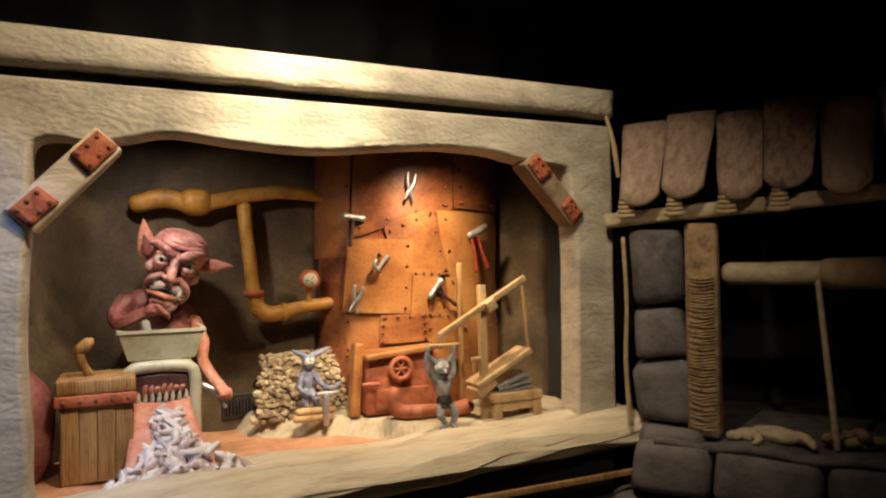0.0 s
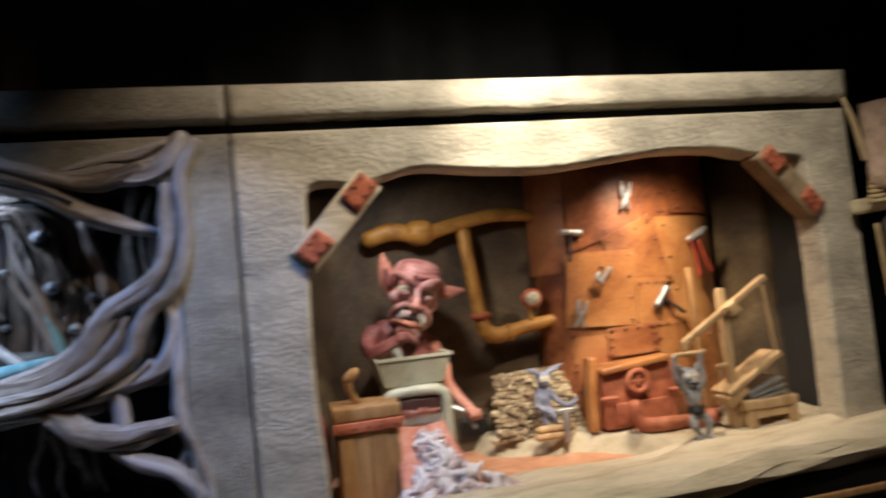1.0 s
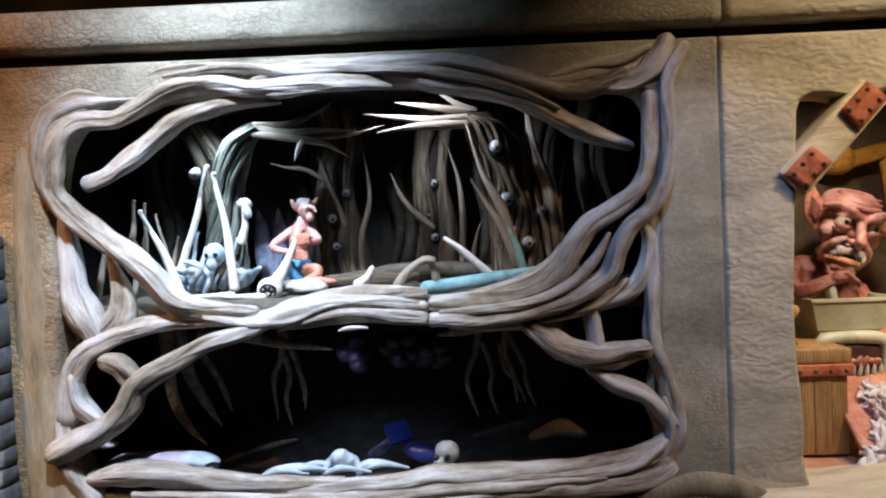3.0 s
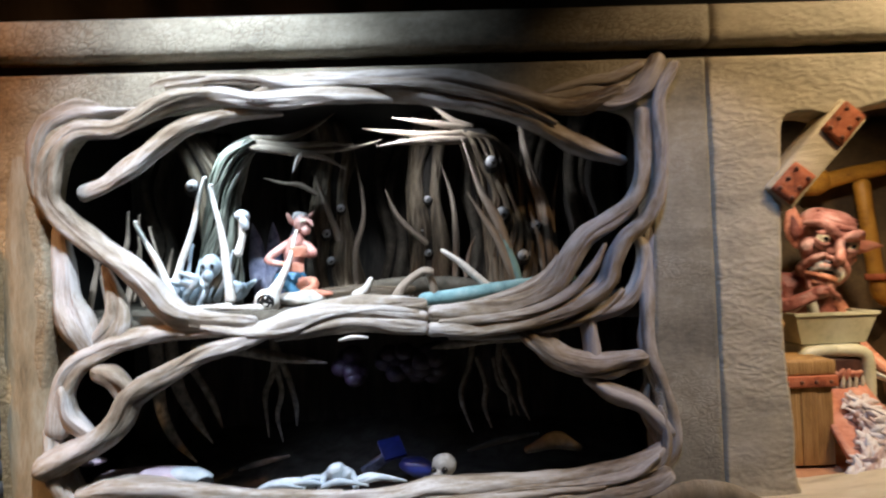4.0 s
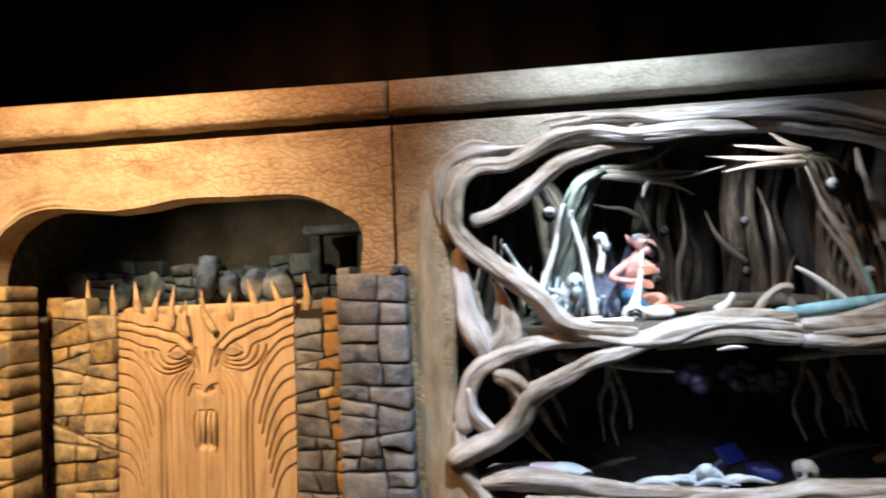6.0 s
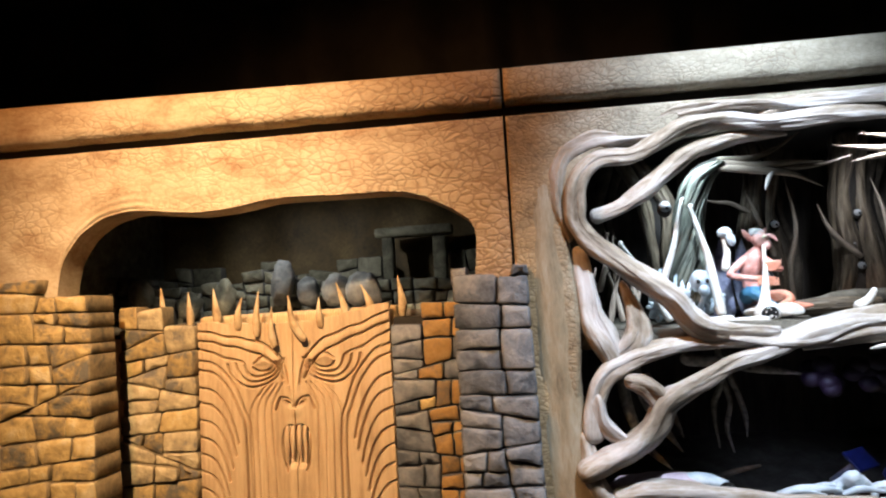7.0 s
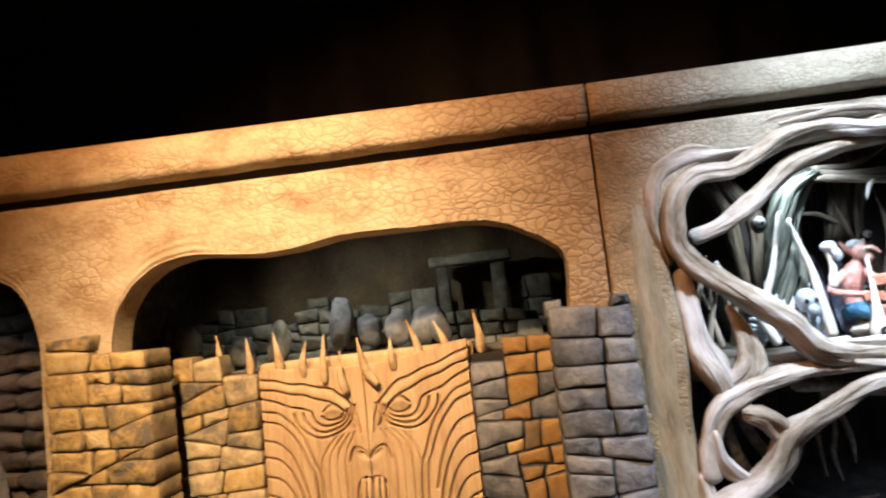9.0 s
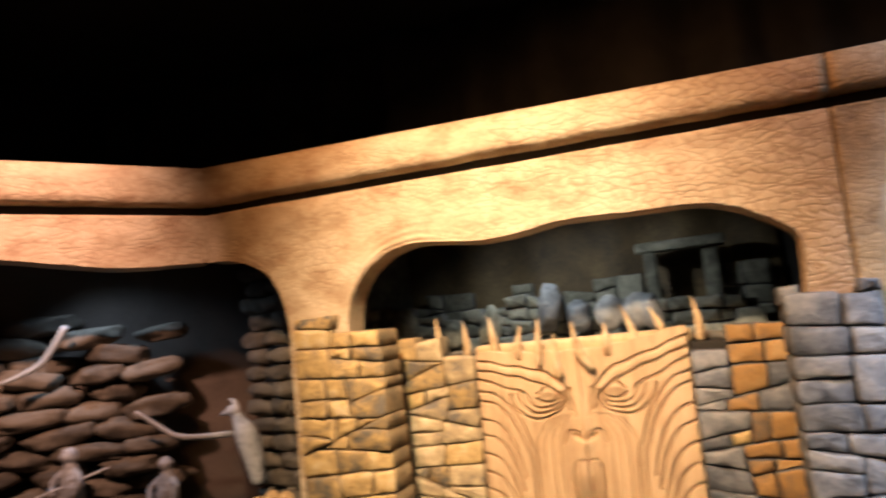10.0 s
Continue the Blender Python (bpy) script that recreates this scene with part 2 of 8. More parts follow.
BAGSTONE = surf("brown_rubble_stone", [(0.05, 0.043, 0.034), (0.115, 0.098, 0.074), (0.17, 0.148, 0.115)], 14, 0.8, 0.5, 70, vary=0.2)
GATEWOOD = surf("carved_wood", [(0.38, 0.25, 0.13), (0.55, 0.39, 0.22), (0.64, 0.48, 0.29)], 7, 0.6, 0.35, 90, relief="wood", cell=5, stretch=(3, 3, 0.35), depth=0.3)
TUSK = surf("tusk", [(0.30, 0.19, 0.09), (0.52, 0.38, 0.21), (0.64, 0.51, 0.33)], 12, 0.72, 0.2)
WOOD = surf("ochre_wood", [(0.20, 0.10, 0.03), (0.42, 0.24, 0.08), (0.55, 0.34, 0.13)], 9, 0.6, 0.4, 80, relief="wood", cell=10, stretch=(3, 3, 0.5))
PALEWOOD = surf("pale_wood", [(0.34, 0.22, 0.10), (0.55, 0.38, 0.18), (0.66, 0.48, 0.26)], 9, 0.6, 0.35, 80, relief="wood", cell=10, stretch=(3, 3, 0.5))
RUST = surf("rust_plate", [(0.16, 0.035, 0.012), (0.42, 0.11, 0.04), (0.50, 0.17, 0.08)], 22, 0.7, 0.5, 90)
COPPER = surf("copper_sheet", [(0.17, 0.060, 0.016), (0.37, 0.155, 0.038), (0.48, 0.245, 0.070)], 5, 0.42, 0.4, 60, vary=0.28)
REDCOPPER = surf("red_brown_copper_sheet", [(0.13, 0.040, 0.014), (0.30, 0.108, 0.030), (0.41, 0.18, 0.052)], 5, 0.42, 0.4, 60, vary=0.25)
FURNACE = surf("red_furnace_iron", [(0.20, 0.05, 0.02), (0.38, 0.12, 0.05), (0.48, 0.18, 0.08)], 10, 0.6, 0.4)
RIVET = surf("rusty_rivet", [(0.10, 0.035, 0.015), (0.26, 0.09, 0.04)], 20, 0.6, 0.2)
STEEL = surf("worn_steel", [(0.30, 0.30, 0.30), (0.60, 0.60, 0.60)], 20, 0.35, 0.2, metal=0.7)
DARKIRON = surf("dark_iron", [(0.02, 0.018, 0.015), (0.06, 0.05, 0.045)], 20, 0.5, 0.3, metal=0.4)
REDGRIP = surf("red_grip", [(0.16, 0.02, 0.01), (0.28, 0.05, 0.02)], 20, 0.4, 0.1)
YELLOW = surf("yellow_painted_pipe", [(0.20, 0.085, 0.012), (0.42, 0.21, 0.025), (0.52, 0.29, 0.05)], 10, 0.5, 0.35)
ENAMEL = surf("cream_enamel", [(0.34, 0.34, 0.24), (0.50, 0.49, 0.36), (0.58, 0.57, 0.44)], 9, 0.4, 0.2)
SKIN = surf("painted_red_skin", [(0.28, 0.09, 0.07), (0.52, 0.25, 0.21), (0.68, 0.45, 0.41)], 13, 0.42, 0.7, 50)
SKINDARK = surf("painted_dark_skin", [(0.10, 0.025, 0.02), (0.22, 0.07, 0.055), (0.32, 0.13, 0.10)], 13, 0.55, 0.6, 50)
PINK = surf("painted_pink_skin", [(0.36, 0.12, 0.07), (0.55, 0.23, 0.15), (0.62, 0.34, 0.25)], 16, 0.5, 0.4)
GREYSKIN = surf("painted_grey_skin", [(0.13, 0.13, 0.14), (0.34, 0.34, 0.35), (0.50, 0.50, 0.50)], 20, 0.5, 0.5)
BLUESKIN = surf("painted_blue_grey_skin", [(0.06, 0.07, 0.12), (0.17, 0.185, 0.27), (0.31, 0.32, 0.39)], 20, 0.5, 0.5)
EYE = surf("painted_eye", [(0.62, 0.56, 0.38), (0.72, 0.68, 0.52)], 20, 0.25, 0.0)
TREEEYE = surf("dull_eye", [(0.16, 0.165, 0.17), (0.36, 0.365, 0.38)], 20, 0.4, 0.1)
PUPIL = surf("dark_pupil", [(0.01, 0.01, 0.01), (0.02, 0.02, 0.02)], 20, 0.2, 0.0)
TEETH = surf("ivory_teeth", [(0.50, 0.45, 0.34), (0.68, 0.64, 0.52)], 20, 0.4, 0.1)
MEAT = surf("pale_offcut", [(0.46, 0.32, 0.28), (0.70, 0.63, 0.61), (0.82, 0.79, 0.78)], 40, 0.45, 0.6, vary=0.4)
RUBBLE = surf("clay_rubble", [(0.17, 0.12, 0.07), (0.35, 0.27, 0.155), (0.50, 0.42, 0.27)], 14, 0.8, 0.5, vary=0.35)
ORANGEFLOOR = surf("orange_clay_floor", [(0.34, 0.15, 0.07), (0.52, 0.27, 0.14), (0.60, 0.36, 0.22)], 6, 0.75, 0.4)
SAND = surf("sand_rock", [(0.36, 0.30, 0.19), (0.52, 0.45, 0.30), (0.60, 0.53, 0.38)], 7, 0.75, 0.5)
BACK = surf("brown_painted_back", [(0.03, 0.021, 0.012), (0.095, 0.066, 0.031), (0.19, 0.138, 0.064)], 3.4, 0.7, 0.4)
BLUECLOTH = surf("blue_trousers_paint", [(0.02, 0.09, 0.17), (0.05, 0.19, 0.32)], 20, 0.6, 0.3)
BLUEGLOSS = surf("deep_blue_card", [(0.012, 0.02, 0.12), (0.03, 0.045, 0.24)], 16, 0.35, 0.1)
MAUVE = surf("mauve_cloth", [(0.30, 0.24, 0.30), (0.50, 0.42, 0.48)], 14, 0.8, 0.5)
PURPLE = surf("purple_spheres", [(0.012, 0.006, 0.012), (0.032, 0.016, 0.034)], 16, 0.5, 0.3)
SHINGLE = surf("grey_brown_shingle", [(0.11, 0.070, 0.048), (0.27, 0.185, 0.125), (0.38, 0.27, 0.19)], 9, 0.7, 0.5, stretch=(3.5, 3.5, 0.4), vary=0.2)
THATCH = surf("straw_binding", [(0.28, 0.20, 0.09), (0.46, 0.36, 0.19)], 20, 0.8, 0.5)
REED = surf("woven_reed", [(0.12, 0.075, 0.035), (0.30, 0.20, 0.10), (0.42, 0.295, 0.155)], 20, 0.8, 0.6)
HUTSTONE = surf("hut_stone", [(0.05, 0.045, 0.045), (0.12, 0.105, 0.10), (0.17, 0.15, 0.145)], 9, 0.8, 0.5, vary=0.15)
LOG = surf("peeled_log", [(0.34, 0.27, 0.15), (0.56, 0.48, 0.30)], 9, 0.6, 0.4, stretch=(1, 3, 3))
REDROOM = surf("red_brick_chamber", [(0.20, 0.05, 0.025), (0.36, 0.10, 0.05)], 10, 0.7, 0.5, vary=0.2)
PALECHALK = surf("chalk_white_paint", [(0.26, 0.28, 0.31), (0.48, 0.50, 0.53), (0.60, 0.61, 0.62)], 16, 0.6, 0.4)
CHALK = surf("pale_ghost_paint", [(0.26, 0.32, 0.37), (0.48, 0.54, 0.58)], 14, 0.6, 0.3)

# ---------------------------------------------------------------- mesh helpers
rng = np.random.default_rng(7)


def finish(name, bm, mats, parent=None, label="", smooth=True):
    me = bpy.data.meshes.new(name)
    bmesh.ops.recalc_face_normals(bm, faces=bm.faces[:])
    bm.to_mesh(me)
    bm.free()
    for m in (mats if isinstance(mats, (list, tuple)) else [mats]):
        me.materials.append(m)
    if smooth:
        me.shade_smooth()
    ob = new(name, me)
    if parent is not None:
        ob.parent = parent
    if label:
        tagged(ob, label)
    return ob


def thing(name, place, label, category, group="", kind=""):
    ob = new(name)
    ob.empty_display_size = 0.05
    ob.location = place
    bpy.context.view_layer.update()
    return tagged(ob, label, category, group, kind)


def under(ob, parent):
    """Parents ob, whose mesh is in world coordinates, without moving it."""
    ob.parent = parent
    ob.matrix_parent_inverse = Matrix.Translation(-Vector(parent.location))
    return ob


def wpart(name, bm, material, parent, label="", smooth=True):
    return under(finish(name, bm, material, None, label, smooth), parent)


def spline(points, step=0.02, closed=False):
    """Catmull-Rom through rows of any width, about one sample every step metres."""
    p = np.array(points, float)
    n = len(p)
    q = np.vstack([p[-1], p, p[0], p[1]]) if closed else np.vstack([2 * p[0] - p[1], p, 2 * p[-1] - p[-2]])
    out = []
    for i in range(n if closed else n - 1):
        a, b, c, d = q[i:i + 4]
        k = max(2, int(np.linalg.norm((c - b)[:3]) / step))
        for t in np.arange(k) / k:
            out.append(0.5 * (2 * b + (c - a) * t + (2 * a - 5 * b + 4 * c - d) * t * t + (3 * b - a - 3 * c + d) * t ** 3))
    if not closed:
        out.append(p[-1])
    return np.array(out)


def tube(bm, points, radii, seg=10, step=0.025, gnarl=0.0, flat=1.0, index=0, seed=0.0):
    """A round, tapering, gnarled limb through points; radii: one number, two, or one a point."""
    p = np.array(points, float)
    r = np.interp(np.linspace(0, 1, len(p)), np.linspace(0, 1, np.size(radii)), np.atleast_1d(radii))
    s = spline(np.column_stack([p, r]), step)
    c, rad = s[:, :3], np.maximum(s[:, 3], 0.0008)
    tan = np.gradient(c, axis=0)
    tan /= np.linalg.norm(tan, axis=1)[:, None] + 1e-9
    side = np.cross(tan[0], (0.31, 0.87, 0.41))
    rings, marks = [], {}
    m = len(c)
    gone = np.concatenate([[0], np.cumsum(np.linalg.norm(np.diff(c, axis=0), axis=1))]) + seed * 3.1 + points[0][0]
    for i in range(m):
        side = side - tan[i] * (side @ tan[i])
        side /= np.linalg.norm(side) + 1e-9
        up = np.cross(tan[i], side)
        ring = []
        for k in range(seg):
            a = 2 * math.pi * k / seg
            g = 1.0
            if gnarl:
                v = c[i] * 9 + side * math.cos(a) * 1.2 + up * math.sin(a) * 1.2 + seed
                g += gnarl * noise.noise(Vector(v)) + 0.45 * gnarl * math.sin(3 * a + i * 0.12 + seed) + 0.30 * gnarl * math.sin(5 * a - i * 0.09 + seed * 2) + 0.8 * gnarl * noise.noise(Vector((math.cos(a) * 1.5, math.sin(a) * 1.5, i * 0.22 + seed)))
            o = (side * math.cos(a) + up * math.sin(a)) * rad[i] * g
            o[1] *= flat
            v = bm.verts.new(c[i] + o)
            marks[v] = (gone[i], rad[i] * math.cos(a), rad[i] * math.sin(a))
            ring.append(v)
        rings.append(ring)
    made = []
    for i in range(m - 1):
        for k in range(seg):
            made.append(bm.faces.new((rings[i][k], rings[i][(k + 1) % seg], rings[i + 1][(k + 1) % seg], rings[i + 1][k])))
    for ring, i, sgn in ((rings[0], 0, -1), (rings[-1], m - 1, 1)):
        last = ring
        for small, ahead in ((0.80, 0.40), (0.45, 0.68)):
            cap = []
            for v in ring:
                w = bm.verts.new(c[i] + (np.array(v.co) - c[i]) * small + sgn * tan[i] * rad[i] * ahead)
                marks[w] = (gone[i] + sgn * rad[i] * ahead, marks[v][1] * small, marks[v][2] * small)
                cap.append(w)
            for k in range(seg):
                made.append(bm.faces.new((last[k], last[(k + 1) % seg], cap[(k + 1) % seg], cap[k])))
            last = cap
        tip = bm.verts.new(c[i] + sgn * tan[i] * rad[i] * 0.76)
        marks[tip] = (gone[i], 0.0, 0.0)
        for k in range(seg):
            made.append(bm.faces.new((last[k], last[(k + 1) % seg], tip)))
    u1 = bm.loops.layers.uv.get("along") or bm.loops.layers.uv.new("along")
    u2 = bm.loops.layers.uv.get("round") or bm.loops.layers.uv.new("round")
    for f in made:
        f.material_index = index
        for lp in f.loops:
            w = marks[lp.vert]
            lp[u1].uv, lp[u2].uv = (w[0], w[1]), (w[2], 0.0)
    return bm


def blob(bm, centre, size, turn=(0, 0, 0), rough=0.0, freq=8.0, sub=2, index=0, power=1.0):
    """A rounded lump; size: three half axes."""
    made = bmesh.ops.create_icosphere(bm, subdivisions=sub, radius=1.0)["verts"]
    m = Matrix.LocRotScale(Vector(centre), Euler([radians(a) for a in turn]), None)
    for v in made:
        d = v.co.copy()
        if power != 1.0:
            d = Vector([math.copysign(abs(x) ** power, x) for x in d])
        k = 1.0 + (rough * noise.noise(v.co * 1.7 + Vector(centre) * freq) if rough else 0)
        v.co = m @ Vector((d[0] * size[0] * k, d[1] * size[1] * k, d[2] * size[2] * k))
    for v in made:
        for f in v.link_faces:
            f.material_index = index
    return bm


def box(bm, lo, hi, bevel=0.006, m=None, taper=1.0, rough=0.0, index=0, cuts=0):
    """A worn box from lo to hi; taper narrows its foot."""
    made = bmesh.ops.create_cube(bm, size=1.0)["verts"]
    lo, hi = Vector(lo), Vector(hi)
    mid, size = (lo + hi) / 2, hi - lo
    for v in made:
        k = taper if v.co.z < 0 else 1.0
        v.co = mid + Vector((v.co.x * size.x * k, v.co.y * size.y * k, v.co.z * size.z))
    faces = list({f for v in made for f in v.link_faces})
    edges = list({e for f in faces for e in f.edges})
    before = set(bm.faces) - set(faces)
    if cuts:
        bmesh.ops.subdivide_edges(bm, edges=edges, cuts=cuts, use_grid_fill=True)
        faces = [f for f in bm.faces if f not in before]
    elif bevel:
        bmesh.ops.bevel(bm, geom=edges, offset=min(bevel, 0.3 * min(size)), segments=2, affect="EDGES", profile=0.6)
        faces = [f for f in bm.faces if f not in before]
    vs = {v for f in faces for v in f.verts}
    for v in vs:
        if rough:
            v.co += noise.noise_vector(v.co * 7) * rough
        if m is not None:
            v.co = m @ v.co
    for f in faces:
        f.material_index = index
    return bm


def rod(bm, a, b, r0, r1=None, seg=12, index=0):
    return tube(bm, [a, (Vector(a) + Vector(b)) / 2, b], [r0, r0 if r1 is None else r1], seg, 0.05, index=index)


def turned(bm, profile, centre, axis="z", seg=20, index=0):
    """A turned form; profile: (radius, height)."""
    rings = []
    for r, h in profile:
        ring = []
        for k in range(seg):
            a = 2 * math.pi * k / seg
            x, y = r * math.cos(a), r * math.sin(a)
            o = {"z": (x, y, h), "y": (x, h, y), "x": (h, x, y)}[axis]
            ring.append(bm.verts.new(Vector(centre) + Vector(o)))
        rings.append(ring)
    for i in range(len(rings) - 1):
        for k in range(seg):
            f = bm.faces.new((rings[i][k], rings[i][(k + 1) % seg], rings[i + 1][(k + 1) % seg], rings[i + 1][k]))
            f.material_index = index
    for ring in (rings[0], rings[-1]):
        f = bm.faces.new(ring)
        f.material_index = index
    return bm


def sheet(bm, rows, index=0):
    """Quads between rows of points that all have the same length."""
    vs = [[bm.verts.new(p) for p in row] for row in rows]
    for i in range(len(vs) - 1):
        for k in range(len(vs[0]) - 1):
            f = bm.faces.new((vs[i][k], vs[i][k + 1], vs[i + 1][k + 1], vs[i + 1][k]))
            f.material_index = index
    return vs


def smoothstep(a, b, x):
    t = min(1.0, max(0.0, (x - a) / (b - a)))
    return t * t * (3 - 2 * t)


def uneven(x, z, s=0.0):
    """Hand-modelled unevenness of the plaster."""
    return 0.010 * noise.noise(Vector((x * 3.1, z * 3.1, s))) + 0.005 * noise.noise(Vector((x * 9, z * 14, s + 3)))


def fuse(bm, voxel, wrinkle=0.0, freq=40.0):
    """Melts the lumps of a modelled figure into one skin, keeping each lump's paint, and wrinkles it."""
    src = bpy.data.meshes.new("rough_form")
    bm.normal_update()
    bm.to_mesh(src)
    tree = kdtree.KDTree(len(bm.faces))
    tags = []
    for i, f in enumerate(bm.faces):
        tree.insert(f.calc_center_median(), i)
        tags.append(f.material_index)
    tree.balance()
    bm.free()
    ob = new("rough_form", src)
    mod = ob.modifiers.new("skin", "REMESH")
    mod.mode, mod.voxel_size = "VOXEL", voxel
    shape = ob.evaluated_get(bpy.context.evaluated_depsgraph_get())
    out = bmesh.new()
    out.from_mesh(shape.to_mesh())
    bpy.data.objects.remove(ob)
    bpy.data.meshes.remove(src)
    bmesh.ops.smooth_vert(out, verts=out.verts[:], factor=0.5, use_axis_x=True, use_axis_y=True, use_axis_z=True)
    out.normal_update()
    if wrinkle:
        for v in out.verts:
            w = 1 - abs(noise.noise(v.co * freq)) * 2
            v.co += v.normal * wrinkle * (w + 0.5 * noise.noise(v.co * freq * 2.3))
    for f in out.faces:
        f.material_index = tags[tree.find(f.calc_center_median())[1]]
    return out

# ---------------------------------------------------------------- the hall
def slab(name, lo, hi, mat, label, category):
    bm = bmesh.new()
    box(bm, lo, hi, 0)
    return tagged(finish(name, bm, mat, smooth=False), label, category, kind="structure")


# unseen floor, added in grey as a weak reflector below the cases
slab("floor", (-4.6, -5.2, -0.12), (7.6, 2.2, 0.0), BOUNCEFLOOR, "unseen floor of the show hall, dark grey to bounce light upwards", "floor")
slab("ceiling", (-4.6, -5.2, 3.4), (7.6, 2.2, 3.52), BLACK, "black painted ceiling above the show cases", "ceiling")
slab("wall_south", (-4.6, -5.32, 0.0), (7.6, -5.2, 3.4), BLACK, "black painted wall behind the visitors", "wall")
slab("wall_north", (-4.6, 2.08, 0.0), (7.6, 2.2, 3.4), BLACK, "black painted wall behind the show cases", "wall")
slab("wall_west", (-4.72, -5.2, 0.0), (-4.6, 2.2, 3.4), BLACK, "black painted end wall of the hall", "wall")
slab("wall_east", (7.6, -5.2, 0.0), (7.72, 2.2, 3.4), BLACK, "black painted end wall of the hall", "wall")


def curtain(x0, x1, y):
    bm = bmesh.new()
    xs = np.arange(x0, x1, 0.025)
    front = [Vector((x, y + 0.05 * math.sin(x * 13 + 2 * noise.noise(Vector((x * 1.5, 0, 0)))) + 0.03 * noise.noise(Vector((x * 4, 5, 0))), 0)) for x in xs]
    rows = []
    for z in np.linspace(2.0, 3.38, 8):
        rows.append([(p.x + 0.02 * noise.noise(Vector((p.x * 3, z, 1))), p.y * 1.0 + 0.02 * (3.38 - z) * math.sin(p.x * 13), z) for p in front])
    sheet(bm, rows)
    ob = tagged(finish("curtain", bm, CLOTH), "dark brown stage curtain hanging in deep folds", "curtain", kind="structure")
    thick = ob.modifiers.new("thickness", "SOLIDIFY")
    thick.thickness = 0.006
    return ob


curtain(-4.5, 7.5, 1.55)

# ---------------------------------------------------------------- facade of the show cases
Z_FACE, Z_BEAM, Z_TOP, Z_FOOT = 2.038, 2.077, 2.2, 0.5


def ring_wall(name, outline, x0, x1, z0, z1, mat, label, seed, lip=0.13):
    """A wall panel with one hole of any rounded outline, through its whole depth, with a soft lip."""
    o = spline(outline, 0.02, closed=True)
    cx, cz = (x0 + x1) / 2, (o[:, 1].min() + o[:, 1].max()) / 2
    n = len(o)
    outer = []
    for x, z in o:
        dx, dz = x - cx, z - cz
        k = min(((x1 if dx > 0 else x0) - cx) / dx if abs(dx) > 1e-6 else 1e9, ((z1 if dz > 0 else z0) - cz) / dz if abs(dz) > 1e-6 else 1e9)
        outer.append([cx + dx * k, cz + dz * k])
    outer = np.array(outer)
    for c in ((x0, z0), (x0, z1), (x1, z0), (x1, z1)):
        outer[np.argmin(np.hypot(outer[:, 0] - c[0], outer[:, 1] - c[1]))] = c
    bm = bmesh.new()
    rows = []
    centre = np.array([cx, cz])
    way = (o - centre) / np.linalg.norm(o - centre, axis=1)[:, None]
    for y, back in ((lip, 0.0), (lip * 0.6, 0.0), (0.035, 0.0), (0.017, 0.003), (0.006, 0.009)):
        inner = o + way * back
        rows.append([(p[0], y + uneven(p[0], p[1], seed), p[1]) for p in inner])
    m = 22
    rim = o + way * 0.018
    for j in range(m + 1):
        t = (j / m) ** 1.25
        q = rim * (1 - t) + outer * t
        calm = 1.0 if j < m else 0.0
        rows.append([(p[0], uneven(p[0], p[1], seed) * calm, p[1]) for p in q])
    rows.append([(p[0], 0.14, p[1]) for p in outer])
    rows = [r + [r[0]] for r in rows]
    sheet(bm, rows)
    bmesh.ops.remove_doubles(bm, verts=bm.verts[:], dist=1e-5)
    return tagged(finish(name, bm, mat), label, "wall", kind="structure")


def loft_wall(name, edge, z1, mat, label, seed, m=None, folds=()):
    """A wall panel that hangs from a straight top; edge: (x, z, x at the top) along its wavy foot."""
    e = []
    for (a, b, c), (d, f, g) in zip(edge, edge[1:]):
        k = max(1, int(math.hypot(d - a, f - b) / 0.02))
        e += [(a + (d - a) * i / k, b + (f - b) * i / k, c + (g - c) * i / k) for i in range(k)]
    e.append(edge[-1])
    e = np.array(e)
    for _ in range(3):
        e[1:-1, :] = 0.25 * e[:-2, :] + 0.5 * e[1:-1, :] + 0.25 * e[2:, :]
    bm = bmesh.new()
    rows = [[(x, 0.13, z) for x, z, _ in e], [(x, 0.05, z) for x, z, _ in e], [(x, 0.014, z) for x, z, _ in e]]
    n = 34
    for j in range(n + 1):
        t = (j / n) ** 1.6
        row = []
        for x, z, xt in e:
            px, pz = x + (xt - x) * t, z + (z1 - z) * t
            if j == 0:
                pz += 0.008
            fold = 0.0
            if folds:
                d = math.hypot(px - x, pz - z)
                near = max(math.exp(-((x - fx) ** 2 + (z - fz) ** 2) / 0.012) for fx, fz in folds)
                fold = 0.007 * near * math.sin(d / 0.0045) * math.exp(-d / 0.045)
            row.append((px, uneven(px, pz, seed) + fold, pz))
        rows.append(row)
    rows.append([(xt, 0.14, z1) for _, _, xt in e])
    sheet(bm, rows)
    if m is not None:
        bm.transform(m)
    return tagged(finish(name, bm, mat), label, "wall", kind="structure")


